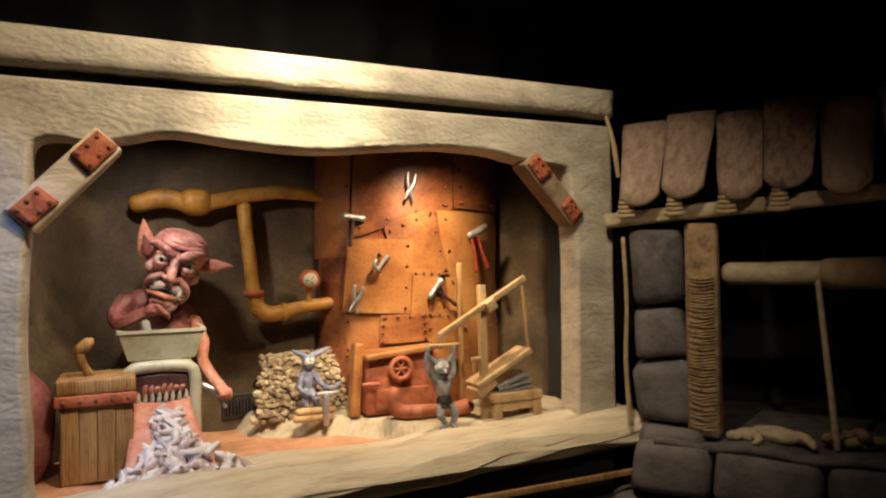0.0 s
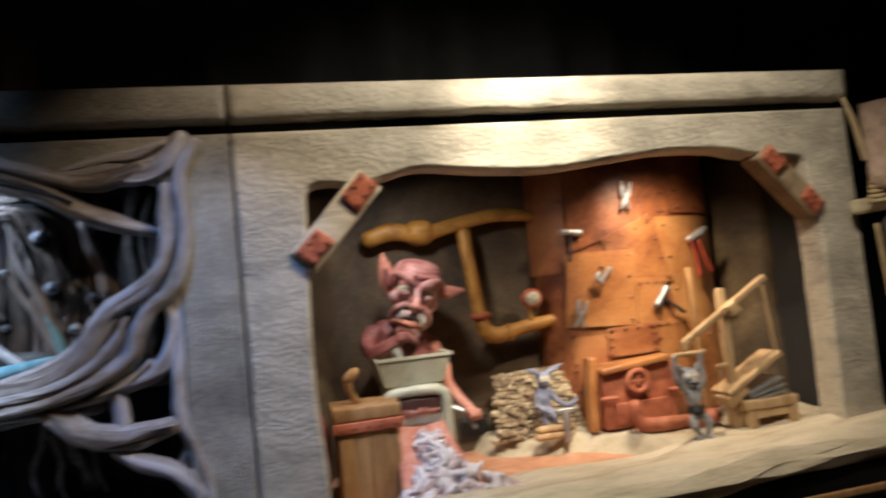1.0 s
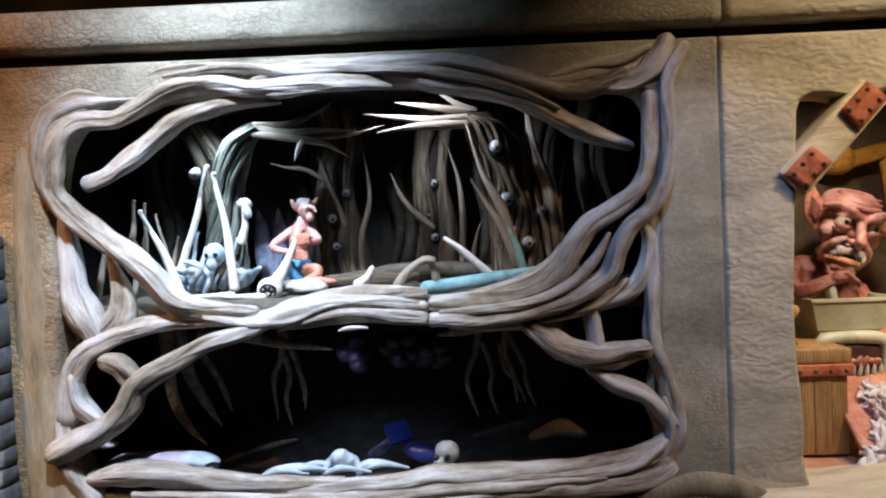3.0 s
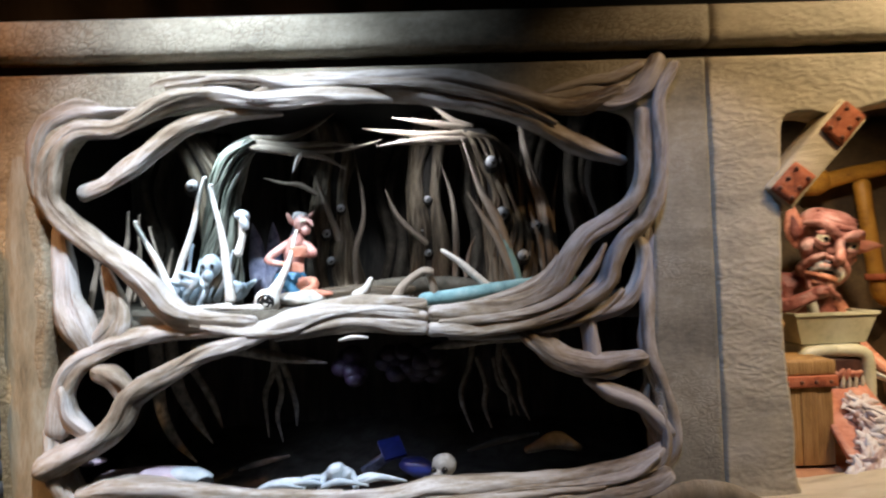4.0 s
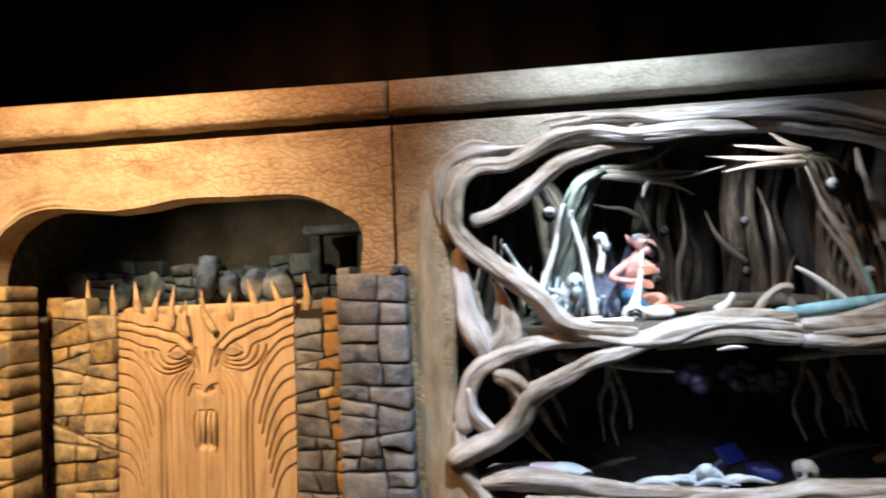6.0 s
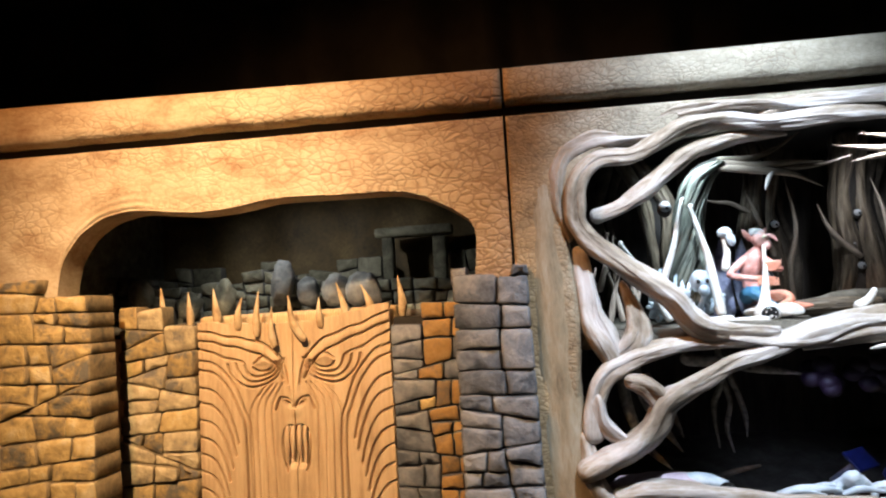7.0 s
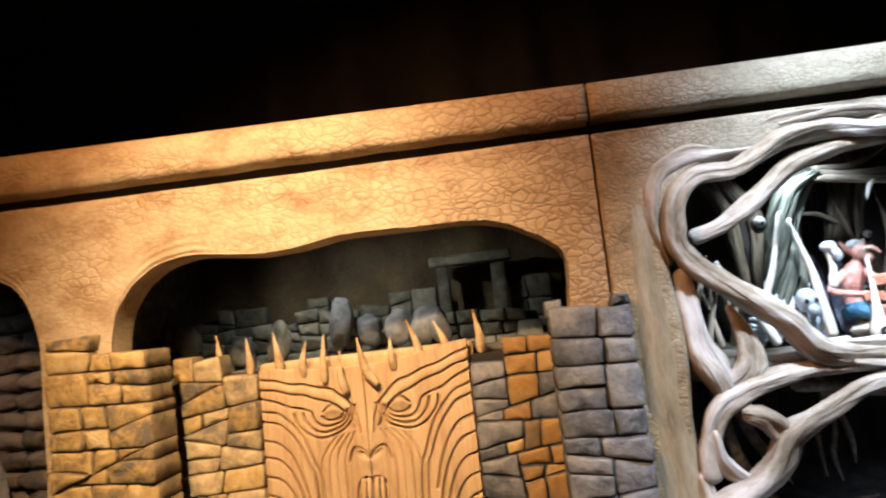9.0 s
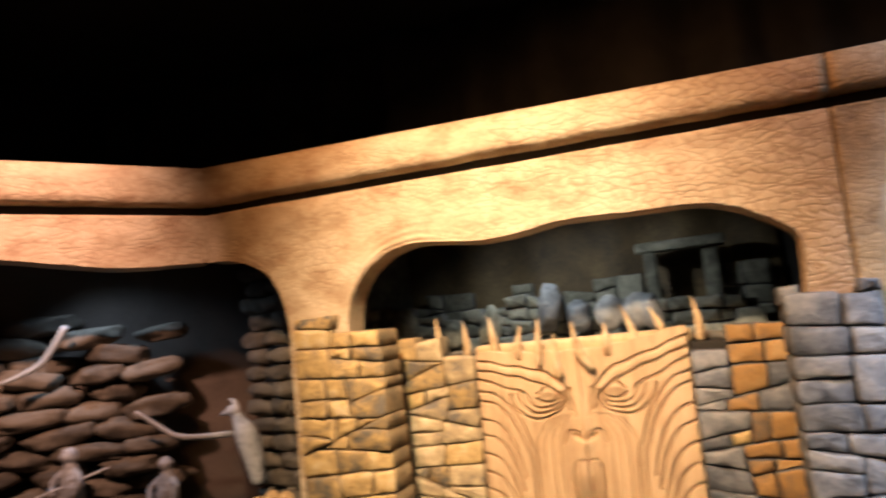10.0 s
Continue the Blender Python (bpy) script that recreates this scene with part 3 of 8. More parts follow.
def beam(x0, x1, mat, label, seed, m=None, lean0=0.0, lean1=0.0, rise=lambda x: 0.0):
    """One length of the cornice beam, with a wavy lower edge and a dark slot below."""
    bm = bmesh.new()
    xs = np.linspace(x0, x1, int(abs(x1 - x0) / 0.03) + 2)
    rows = []
    for y, z, wav in ((0.12, Z_TOP, 0), (-0.040, Z_TOP, 0), (-0.050, Z_TOP - 0.008, 0), (-0.052, Z_TOP - 0.05, 0.3), (-0.052, Z_BEAM + 0.04, 0.6), (-0.050, Z_BEAM + 0.012, 1), (-0.036, Z_BEAM, 1), (0.0, Z_BEAM - 0.002, 1), (0.12, Z_BEAM - 0.002, 0)):
        row = []
        for x in xs:
            w = 0.008 * noise.noise(Vector((x * 5, seed, 0))) + 0.004 * noise.noise(Vector((x * 16, seed, 4)))
            lean = lean0 * (1 - (x - x0) / (x1 - x0)) + lean1 * (x - x0) / (x1 - x0)
            lift = rise(x) * (1 - min(1.0, wav * 1.6)) if z > Z_BEAM + 0.05 else 0.0
            row.append((x + (lean * y if x in (xs[0], xs[-1]) else 0), y + (uneven(x, z, seed) * 0.7 if wav else 0), z + lift + wav * w))
        rows.append(row)
    vs = sheet(bm, rows)
    bm.faces.new([r[0] for r in vs])
    bm.faces.new([r[-1] for r in vs])
    if m is not None:
        bm.transform(m)
    return tagged(finish("trim", bm, mat), label, "cornice", kind="structure")


SEAM = 0.005
OPEN1 = [(2.62, 0.60), (2.60, 0.85), (2.585, 1.10), (2.59, 1.36), (2.60, 1.55), (2.605, 1.71), (2.62, 1.825), (2.70, 1.845), (2.80, 1.83), (2.90, 1.85), (3.05, 1.88), (3.30, 1.855), (3.58, 1.845), (3.85, 1.87), (4.10, 1.892), (4.34, 1.885), (4.47, 1.86), (4.60, 1.845), (4.68, 1.84), (4.74, 1.82), (4.75, 1.74), (4.77, 1.60), (4.78, 1.40), (4.78, 1.0), (4.77, 0.72), (4.74, 0.62), (4.2, 0.58), (3.4, 0.58), (2.8, 0.58)]
OPEN2 = [(0.25, 0.70), (0.20, 0.95), (0.22, 1.30), (0.20, 1.62), (0.25, 1.82), (0.40, 1.90), (0.80, 1.945), (1.30, 1.965), (1.70, 1.93), (2.05, 1.90), (2.15, 1.80), (2.15, 1.40), (2.14, 1.05), (2.15, 0.80), (2.08, 0.66), (1.5, 0.62), (0.8, 0.63), (0.4, 0.64)]
ring_wall("wall_1", OPEN1, 2.36 + SEAM, 4.99, Z_FOOT, Z_FACE, CHISEL, "cream chiselled plaster front framing the workshop case", 1.0)
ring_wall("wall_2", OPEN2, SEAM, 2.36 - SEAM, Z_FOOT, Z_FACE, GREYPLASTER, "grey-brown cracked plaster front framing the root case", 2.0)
EDGE3 = [(-2.36, 1.835, -2.36), (-2.27, 1.832, -2.25), (-2.15, 1.80, -2.15), (-2.07, 1.75, -2.07), (-2.02, 1.67, -2.0), (-1.99, 1.55, -1.96), (-1.985, 1.0, -1.90), (-1.98, 0.5, -1.87),
         (-1.72, 0.5, -1.83), (-1.72, 1.0, -1.80), (-1.725, 1.53, -1.76), (-1.70, 1.63, -1.72), (-1.64, 1.715, -1.65), (-1.55, 1.775, -1.55), (-1.43, 1.80, -1.43), (-1.30, 1.785, -1.30), (-1.18, 1.77, -1.18), (-1.04, 1.778, -1.04), (-0.88, 1.805, -0.88),
         (-0.72, 1.802, -0.72), (-0.57, 1.80, -0.57), (-0.41, 1.80, -0.41), (-0.30, 1.77, -0.30), (-0.20, 1.715, -0.20), (-0.13, 1.665, -0.14), (-0.125, 1.58, -0.10), (-0.14, 1.45, -0.08), (-0.14, 0.5, -0.05), (-SEAM, 0.5, -SEAM)]
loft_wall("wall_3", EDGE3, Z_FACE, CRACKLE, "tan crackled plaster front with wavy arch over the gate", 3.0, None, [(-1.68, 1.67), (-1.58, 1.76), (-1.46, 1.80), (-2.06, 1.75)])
# the facade turns towards the visitors at both ends
M_WEST = Matrix(((0.625, -0.78, 0, -2.36), (0.78, 0.625, 0, 0.0), (0, 0, 1, 0), (0, 0, 0, 1)))
EDGE4 = [(-1.5, 1.84, -1.5), (-1.2, 1.86, -1.2), (-0.9, 1.875, -0.9), (-0.70, 1.862, -0.70), (-0.52, 1.838, -0.52), (-0.37, 1.822, -0.37), (-0.23, 1.822, -0.23), (-0.12, 1.83, -0.12), (0.0, 1.835, 0.0)]
loft_wall("wall_4", EDGE4, Z_FACE, CRACKLE, "tan plaster front turned inwards beside the gate case", 4.0, M_WEST)
slab4 = bmesh.new()
box(slab4, (-1.9, 0.0, 0.5), (-1.5, 0.13, Z_FACE), 0.01, M_WEST)
tagged(finish("wall_5", slab4, CRACKLE, smooth=False), "tan plaster post closing the end case", "wall", kind="structure")
beam(2.36 + SEAM, 4.97, CHISEL, "cream plaster cornice beam above the workshop case", 11.0)
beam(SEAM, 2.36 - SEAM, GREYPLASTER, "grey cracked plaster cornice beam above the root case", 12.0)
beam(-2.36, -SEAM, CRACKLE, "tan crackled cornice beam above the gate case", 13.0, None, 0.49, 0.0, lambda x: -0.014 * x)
beam(-1.9, 0.0, CRACKLE, "tan plaster cornice beam on the turned front", 14.0, M_WEST, 0.0, -0.49, lambda x: 0.033)
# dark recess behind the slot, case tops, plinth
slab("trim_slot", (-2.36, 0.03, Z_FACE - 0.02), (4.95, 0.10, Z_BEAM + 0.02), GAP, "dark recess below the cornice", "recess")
bm = bmesh.new()
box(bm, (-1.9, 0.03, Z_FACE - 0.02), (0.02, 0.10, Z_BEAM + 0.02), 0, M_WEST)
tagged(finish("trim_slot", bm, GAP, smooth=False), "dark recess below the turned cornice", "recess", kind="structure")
slab("case_top", (-2.3, 0.145, 2.02), (4.98, 1.30, 2.06), BLACK, "black board closing the cases above", "ceiling")
slab("plinth", (-2.3, -0.02, 0.0), (4.95, 0.10, 0.495), BLACK, "black plinth below the show cases", "plinth")
slab("case_back", (-2.9, 1.25, 0.0), (5.2, 1.30, 2.02), BLACK, "black rear board of the show cases", "wall")
for name, x in (("partition", 2.33), ("partition", -0.03)):
    slab(name, (x, 0.15, 0.4), (x + 0.06, 1.25, 2.02), BLACK, "black partition between two show cases", "wall")


def sill(x0, x1, top0, top1, foot0, foot1, depth, mat, label, seed):
    """A thick wavy ledge with flowing ridges along it."""
    bm = bmesh.new()
    prof = [(0.16, 0.0, 1.0), (0.05, 0.0, 1.0), (-0.02, 0.004, 0.98), (-0.07, 0.0, 0.95), (-0.10, -0.012, 0.88), (-depth, -0.03, 0.72), (-depth - 0.008, -0.02, 0.5), (-depth, 0.0, 0.25), (-depth + 0.02, 0.0, 0.05), (-depth + 0.04, 0, 0.0), (0.0, 0, 0.0)]
    prof = spline([(a, b, c) for a, b, c in prof], 0.02)
    xs = np.linspace(x0, x1, int((x1 - x0) / 0.025))
    rows = []
    for x in xs:
        t = (x - x0) / (x1 - x0)
        top, foot = top0 + (top1 - top0) * t, foot0 + (foot1 - foot0) * t
        row = []
        for i, (y, dz, k) in enumerate(prof):
            w = noise.noise(Vector((x * 2.2, y * 22 + k * 5, seed)))
            w2 = noise.noise(Vector((x * 5, y * 10 + k * 3, seed + 2)))
            row.append((x, y + 0.020 * w, foot + (top - foot) * k + dz + 0.034 * w + 0.012 * w2))
        rows.append(row)
    vs = sheet(bm, rows)
    bm.faces.new(vs[0])
    bm.faces.new(vs[-1])
    return tagged(finish("sill", bm, mat), label, "sill", kind="structure")


sill(2.40, 5.06, 0.60, 0.70, 0.47, 0.56, 0.13, SILL, "cream wavy plaster ledge below the workshop case", 5.0)
sill(1.75, 2.395, 0.585, 0.615, 0.42, 0.46, 0.10, BARK, "grey plaster ledge between the two cases", 6.0)
sill(0.02, 1.76, 0.60, 0.58, 0.42, 0.42, 0.09, ROOTDARK, "grey plaster ledge below the root case", 7.0)
bm = bmesh.new()
box(bm, (2.42, -0.135, 0.425), (5.06, -0.115, 0.452), 0.004)
tagged(finish("trim_strip", bm, WOOD), "thin brown moulding under the cream ledge", "moulding", kind="structure")


# smooth trunk-like bands at the sides of the root front
def band(points, radii, label, mat=BARK):
    bm = bmesh.new()
    tube(bm, points, radii, 16, 0.04, 0.06, 0.55, seed=3.0)
    return tagged(finish("trim_band", bm, mat), label, "moulding", kind="structure")


band([(0.15, 0.05, 1.98), (0.125, 0.04, 1.75), (0.12, 0.038, 1.4), (0.125, 0.036, 1.05), (0.15, 0.036, 0.75), (0.21, 0.03, 0.5)], [0.06, 0.075, 0.085, 0.085, 0.095, 0.13], "smooth brown trunk-like moulding beside the root case")
band([(2.29, 0.055, 1.95), (2.29, 0.05, 1.5), (2.28, 0.05, 1.0), (2.30, 0.05, 0.6)], [0.05, 0.07, 0.075, 0.09], "smooth trunk-like moulding with blue-grey streaks beside the root case", STREAKED)
band([(2.04, -0.03, 0.59), (2.13, -0.05, 0.615), (2.24, -0.055, 0.635), (2.33, -0.06, 0.625), (2.40, -0.06, 0.60), (2.47, -0.05, 0.57)], [0.02, 0.034, 0.042, 0.040, 0.034, 0.02], "rounded grey plaster swelling where the two ledges meet")

# ---------------------------------------------------------------- root case
root_frame = thing("root_frame", (1.18, 0.0, 0.6), "tangle of thick grey roots framing the two-level case", "roots")


def root(points, radii, y=0.0, name="root", mat=ROOT, parent=None, gnarl=0.26, seg=16):
    """A root in the front plane; points: (x, z) or (x, z, y)."""
    bm = bmesh.new()
    p3 = [(p[0], p[2] if len(p) > 2 else y, p[1]) for p in points]
    tube(bm, p3, [0.85 * r for r in radii], seg, 0.018, gnarl, 1.0, seed=points[0][0] * 7 + points[0][1] * 3)
    return wpart(name, bm, mat, parent or root_frame)


root([(2.06, 1.93), (1.92, 1.89), (1.80, 1.91), (1.69, 1.95), (1.53, 1.995), (1.33, 2.0), (1.18, 2.0), (1.02, 2.0), (0.88, 1.96)], [0.035, 0.032, 0.026, 0.03, 0.03, 0.02], 0.0)
root([(2.09, 1.715, 0.07), (1.97, 1.75, 0.04), (1.85, 1.81), (1.76, 1.865), (1.60, 1.915), (1.45, 1.945), (1.29, 1.968), (1.16, 1.972), (1.02, 1.955), (0.92, 1.925)], [0.022, 0.036, 0.042, 0.045, 0.045, 0.04, 0.03, 0.015], 0.02)
root([(1.40, 1.93, 0.05), (1.22, 1.94), (1.07, 1.94), (0.90, 1.935), (0.78, 1.955), (0.69, 1.955), (0.59, 1.935), (0.51, 1.89), (0.43, 1.855), (0.32, 1.852), (0.25, 1.80), (0.22, 1.70), (0.23, 1.61), (0.32, 1.52), (0.43, 1.435), (0.53, 1.355), (0.60, 1.27), (0.69, 1.238), (0.86, 1.225)],
     [0.01, 0.03, 0.034, 0.034, 0.034, 0.036, 0.038, 0.036, 0.034, 0.036, 0.04, 0.042, 0.04, 0.042, 0.046, 0.05, 0.05, 0.038, 0.018], -0.01)
root([(0.55, 1.93), (0.40, 1.925), (0.30, 1.925), (0.21, 1.885), (0.172, 1.80), (0.172, 1.68), (0.20, 1.58)], [0.02, 0.034, 0.036, 0.036, 0.034, 0.03, 0.015], 0.015)
root([(0.30, 1.66, 0.05), (0.39, 1.685, 0.03), (0.48, 1.74), (0.58, 1.82), (0.68, 1.875), (0.82, 1.90), (0.96, 1.895)], [0.03, 0.03, 0.036, 0.038, 0.036, 0.026, 0.006], 0.02)
root([(1.30, 2.01), (1.06, 2.02), (0.90, 2.0), (0.75, 2.015), (0.59, 2.005), (0.47, 1.955)], [0.012, 0.022, 0.022, 0.022, 0.022, 0.012], 0.012)
root([(0.235, 1.54), (0.245, 1.43), (0.255, 1.31), (0.29, 1.22), (0.33, 1.12)], [0.03, 0.04, 0.045, 0.06, 0.03], 0.03)
root([(0.37, 1.42), (0.405, 1.33), (0.415, 1.26), (0.39, 1.20), (0.32, 1.15)], [0.012, 0.032, 0.045, 0.05, 0.03], 0.035)
root([(0.23, 0.90), (0.245, 1.02), (0.30, 1.11), (0.42, 1.165), (0.55, 1.195), (0.71, 1.20), (0.86, 1.20), (0.99, 1.235), (1.13, 1.265), (1.28, 1.262), (1.40, 1.262)], [0.04, 0.042, 0.042, 0.036, 0.034, 0.03, 0.034, 0.034, 0.034, 0.034, 0.02], 0.01)
root([(0.20, 0.79), (0.35, 0.865), (0.43, 0.93), (0.48, 1.01), (0.59, 1.07), (0.70, 1.125), (0.82, 1.16), (0.93, 1.205), (1.05, 1.235), (1.21, 1.24), (1.40, 1.218)], [0.05, 0.05, 0.046, 0.046, 0.038, 0.034, 0.032, 0.032, 0.034, 0.03, 0.024], -0.025)
root([(0.365, 1.085), (0.42, 1.065), (0.47, 1.01)], [0.03, 0.042, 0.04], -0.02)
root([(0.25, 1.03), (0.265, 0.95), (0.33, 0.885)], [0.035, 0.04, 0.03], 0.0)
root([(0.93, 1.165), (1.05, 1.195), (1.18, 1.208), (1.32, 1.195), (1.40, 1.185)], [0.006, 0.026, 0.03, 0.03, 0.025], -0.03)
root([(1.43, 1.225), (1.59, 1.235), (1.73, 1.255), (1.83, 1.31), (1.89, 1.40), (1.94, 1.46), (2.02, 1.51), (2.10, 1.58), (2.13, 1.69), (2.14, 1.86)], [0.03, 0.034, 0.036, 0.04, 0.04, 0.038, 0.038, 0.036, 0.032, 0.03], 0.0)
root([(1.42, 1.178), (1.60, 1.175), (1.76, 1.195), (1.90, 1.24), (1.99, 1.30), (2.02, 1.38), (2.06, 1.45), (2.13, 1.51), (2.175, 1.61), (2.19, 1.77), (2.19, 1.90), (2.25, 2.01)], [0.026, 0.03, 0.032, 0.034, 0.036, 0.034, 0.032, 0.032, 0.028, 0.026, 0.026, 0.02], -0.02)
root([(1.72, 1.16), (1.80, 1.17), (1.96, 1.205), (2.07, 1.25), (2.12, 1.33), (2.13, 1.41), (2.10, 1.47)], [0.012, 0.026, 0.03, 0.032, 0.032, 0.028, 0.015], 0.02)
root([(1.68, 1.19), (1.77, 1.115), (1.85, 1.06), (1.96, 1.04), (2.10, 1.055)], [0.022, 0.042, 0.048, 0.046, 0.04], 0.0)
root([(1.935, 1.20), (1.95, 1.06)], [0.03, 0.035], 0.02)
root([(1.92, 1.0), (2.01, 0.945), (2.10, 0.905), (2.18, 0.815)], [0.02, 0.034, 0.032, 0.028], 0.0)
root([(2.14, 1.50), (2.135, 1.26), (2.13, 1.10), (2.17, 0.97), (2.20, 0.85), (2.185, 0.74), (2.10, 0.665)], [0.015, 0.03, 0.032, 0.034, 0.036, 0.036, 0.03], 0.02)
root([(2.21, 1.62), (2.20, 1.30), (2.19, 1.05), (2.22, 0.93)], [0.012, 0.026, 0.026, 0.015], 0.04)
root([(1.82, 1.935), (1.95, 1.968), (2.05, 1.978), (2.14, 2.02)], [0.01, 0.02, 0.024, 0.02], 0.0)
root([(1.90, 1.905), (2.0, 1.90), (2.10, 1.915), (2.17, 1.98), (2.20, 2.035)], [0.015, 0.03, 0.036, 0.04, 0.035], 0.005)
root([(0.30, 0.70), (0.42, 0.715), (0.54, 0.705), (0.69, 0.685), (0.82, 0.67), (0.95, 0.665), (1.12, 0.67)], [0.03, 0.045, 0.045, 0.04, 0.032, 0.026, 0.01], 0.0)
root([(2.16, 0.76), (2.10, 0.725), (1.99, 0.695), (1.78, 0.675), (1.56, 0.672), (1.41, 0.675), (1.26, 0.652), (1.00, 0.642), (0.78, 0.65)], [0.03, 0.04, 0.042, 0.038, 0.036, 0.036, 0.03, 0.026, 0.01], 0.0)
root([(2.16, 0.69), (2.10, 0.655), (1.93, 0.63), (1.75, 0.622), (1.48, 0.61), (1.2, 0.60), (0.9, 0.595), (0.4, 0.60)], [0.03, 0.034, 0.034, 0.034, 0.036, 0.036, 0.04, 0.04], -0.03)
root([(0.20, 0.90), (0.215, 0.80), (0.24, 0.72), (0.30, 0.63)], [0.03, 0.045, 0.05, 0.05], 0.01)
root([(2.14, 1.0), (2.12, 0.9), (2.16, 0.78)], [0.01, 0.022, 0.02], 0.05)
# thinner strands twisted into the frame
for pts, rr, y in (([(0.60, 1.985), (0.80, 2.005), (1.0, 1.985), (1.2, 1.985), (1.45, 1.965), (1.7, 1.90), (1.85, 1.83)], [0.008, 0.016, 0.018, 0.016, 0.018, 0.018, 0.008], -0.02),
                   ([(1.55, 1.97), (1.72, 1.925), (1.85, 1.925), (1.98, 1.945), (2.10, 1.96)], [0.006, 0.016, 0.018, 0.016, 0.01], 0.005),
                   ([(0.15, 1.70), (0.152, 1.80), (0.185, 1.905), (0.27, 1.95), (0.40, 1.955), (0.52, 1.965)], [0.008, 0.018, 0.02, 0.02, 0.018, 0.008], 0.025),
                   ([(0.70, 1.215), (0.85, 1.19), (0.98, 1.195), (1.10, 1.235), (1.25, 1.25), (1.38, 1.235)], [0.008, 0.02, 0.022, 0.022, 0.02, 0.012], -0.035),
                   ([(1.45, 1.20), (1.6, 1.205), (1.75, 1.225), (1.87, 1.28), (1.95, 1.36), (1.99, 1.43)], [0.01, 0.018, 0.02, 0.02, 0.018, 0.008], -0.03),
                   ([(1.55, 1.255), (1.70, 1.285), (1.80, 1.335), (1.85, 1.40)], [0.008, 0.018, 0.018, 0.008], 0.03),
                   ([(1.48, 1.15), (1.65, 1.15), (1.83, 1.175), (1.98, 1.22), (2.05, 1.28)], [0.008, 0.018, 0.02, 0.02, 0.01], 0.0),
                   ([(0.45, 0.66), (0.65, 0.645), (0.9, 0.63), (1.2, 0.625), (1.5, 0.64), (1.75, 0.65), (1.95, 0.665)], [0.01, 0.02, 0.022, 0.02, 0.022, 0.02, 0.01], -0.045),
                   ([(1.5, 0.645), (1.7, 0.66), (1.9, 0.67), (2.05, 0.70), (2.13, 0.75)], [0.01, 0.018, 0.02, 0.02, 0.01], -0.035),
                   ([(2.165, 1.05), (2.155, 1.25), (2.165, 1.45), (2.20, 1.62), (2.215, 1.80)], [0.01, 0.018, 0.02, 0.018, 0.01], 0.02),
                   ([(2.15, 0.90), (2.17, 0.80), (2.14, 0.72), (2.05, 0.675)], [0.01, 0.02, 0.02, 0.01], -0.01)):
    root(pts, rr, y)
# broken stubs on the shelf root
root([(1.175, 1.29, 0.1), (1.21, 1.315, 0.1), (1.225, 1.345, 0.09)], [0.024, 0.018, 0.012], mat=BONE)
root([(1.31, 1.28, 0.1), (1.345, 1.33, 0.1), (1.40, 1.365, 0.1), (1.43, 1.36, 0.1)], [0.02, 0.016, 0.016, 0.014], mat=TWIG)
root([(1.44, 1.28, 0.12), (1.43, 1.33, 0.12), (1.41, 1.37, 0.12)], [0.018, 0.014, 0.012], mat=TWIG)
root([(1.13, 1.158, -0.045), (1.17, 1.166, -0.05), (1.22, 1.163, -0.045)], [0.004, 0.009, 0.004], mat=BONE)

# shelf that parts the case in two levels
bm = bmesh.new()
rows = []
for y in np.linspace(0.04, 1.2, 24):
    rows.append([(x, y, 1.255 + 0.02 * noise.noise(Vector((x * 5, y * 5, 1))) + 0.03 * smoothstep(0.4, 1.1, y)) for x in np.linspace(0.1, 2.3, 48)])
sheet(bm, rows)
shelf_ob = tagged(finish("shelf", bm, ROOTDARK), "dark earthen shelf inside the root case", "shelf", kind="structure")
shelf_ob.modifiers.new("thickness", "SOLIDIFY").thickness = 0.06
bm = bmesh.new()
rows = []
for y in np.linspace(0.0, 1.2, 20):
    rows.append([(x, y, 0.56 + 0.03 * noise.noise(Vector((x * 5, y * 5, 8))) + 0.12 * smoothstep(0.5, 1.15, y)) for x in np.linspace(0.1, 2.3, 44)])
sheet(bm, rows)
tagged(finish("case_floor", bm, ROOTDARK), "dark earthen floor of the lower den", "floor", kind="structure").modifiers.new("thickness", "SOLIDIFY").thickness = 0.05
bm = bmesh.new()
rows = []
for z in np.linspace(0.5, 2.02, 24):
    rows.append([(x, 1.12 - 0.25 * abs((x - 1.18) / 1.1) ** 3 + 0.05 * noise.noise(Vector((x * 4, z * 1.5, 2))), z) for x in np.linspace(0.1, 2.3, 60)])
sheet(bm, rows)
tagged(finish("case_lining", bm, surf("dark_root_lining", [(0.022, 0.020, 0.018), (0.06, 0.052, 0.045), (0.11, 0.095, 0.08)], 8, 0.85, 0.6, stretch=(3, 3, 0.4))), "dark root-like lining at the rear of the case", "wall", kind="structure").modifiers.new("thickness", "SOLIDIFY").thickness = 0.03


def eye_ball(bm, c, r, out=(0, -1, 0)):
    """A bulging eye with a low pupil; a near-black lump behind it paints the socket's shade."""
    o = Vector(out).normalized()
    blob(bm, Vector(c) - o * r * 0.35 + Vector((0, 0, -0.25 * r)), (r * 1.25, r * 0.9, r * 1.45), sub=2, index=1)
    blob(bm, c, (r, r, r), sub=2, index=0)
    blob(bm, Vector(c) + o * r * 0.78 + Vector((0.15 * r, 0, -0.25 * r)), (r * 0.40, r * 0.32, r * 0.42), sub=1, index=1)


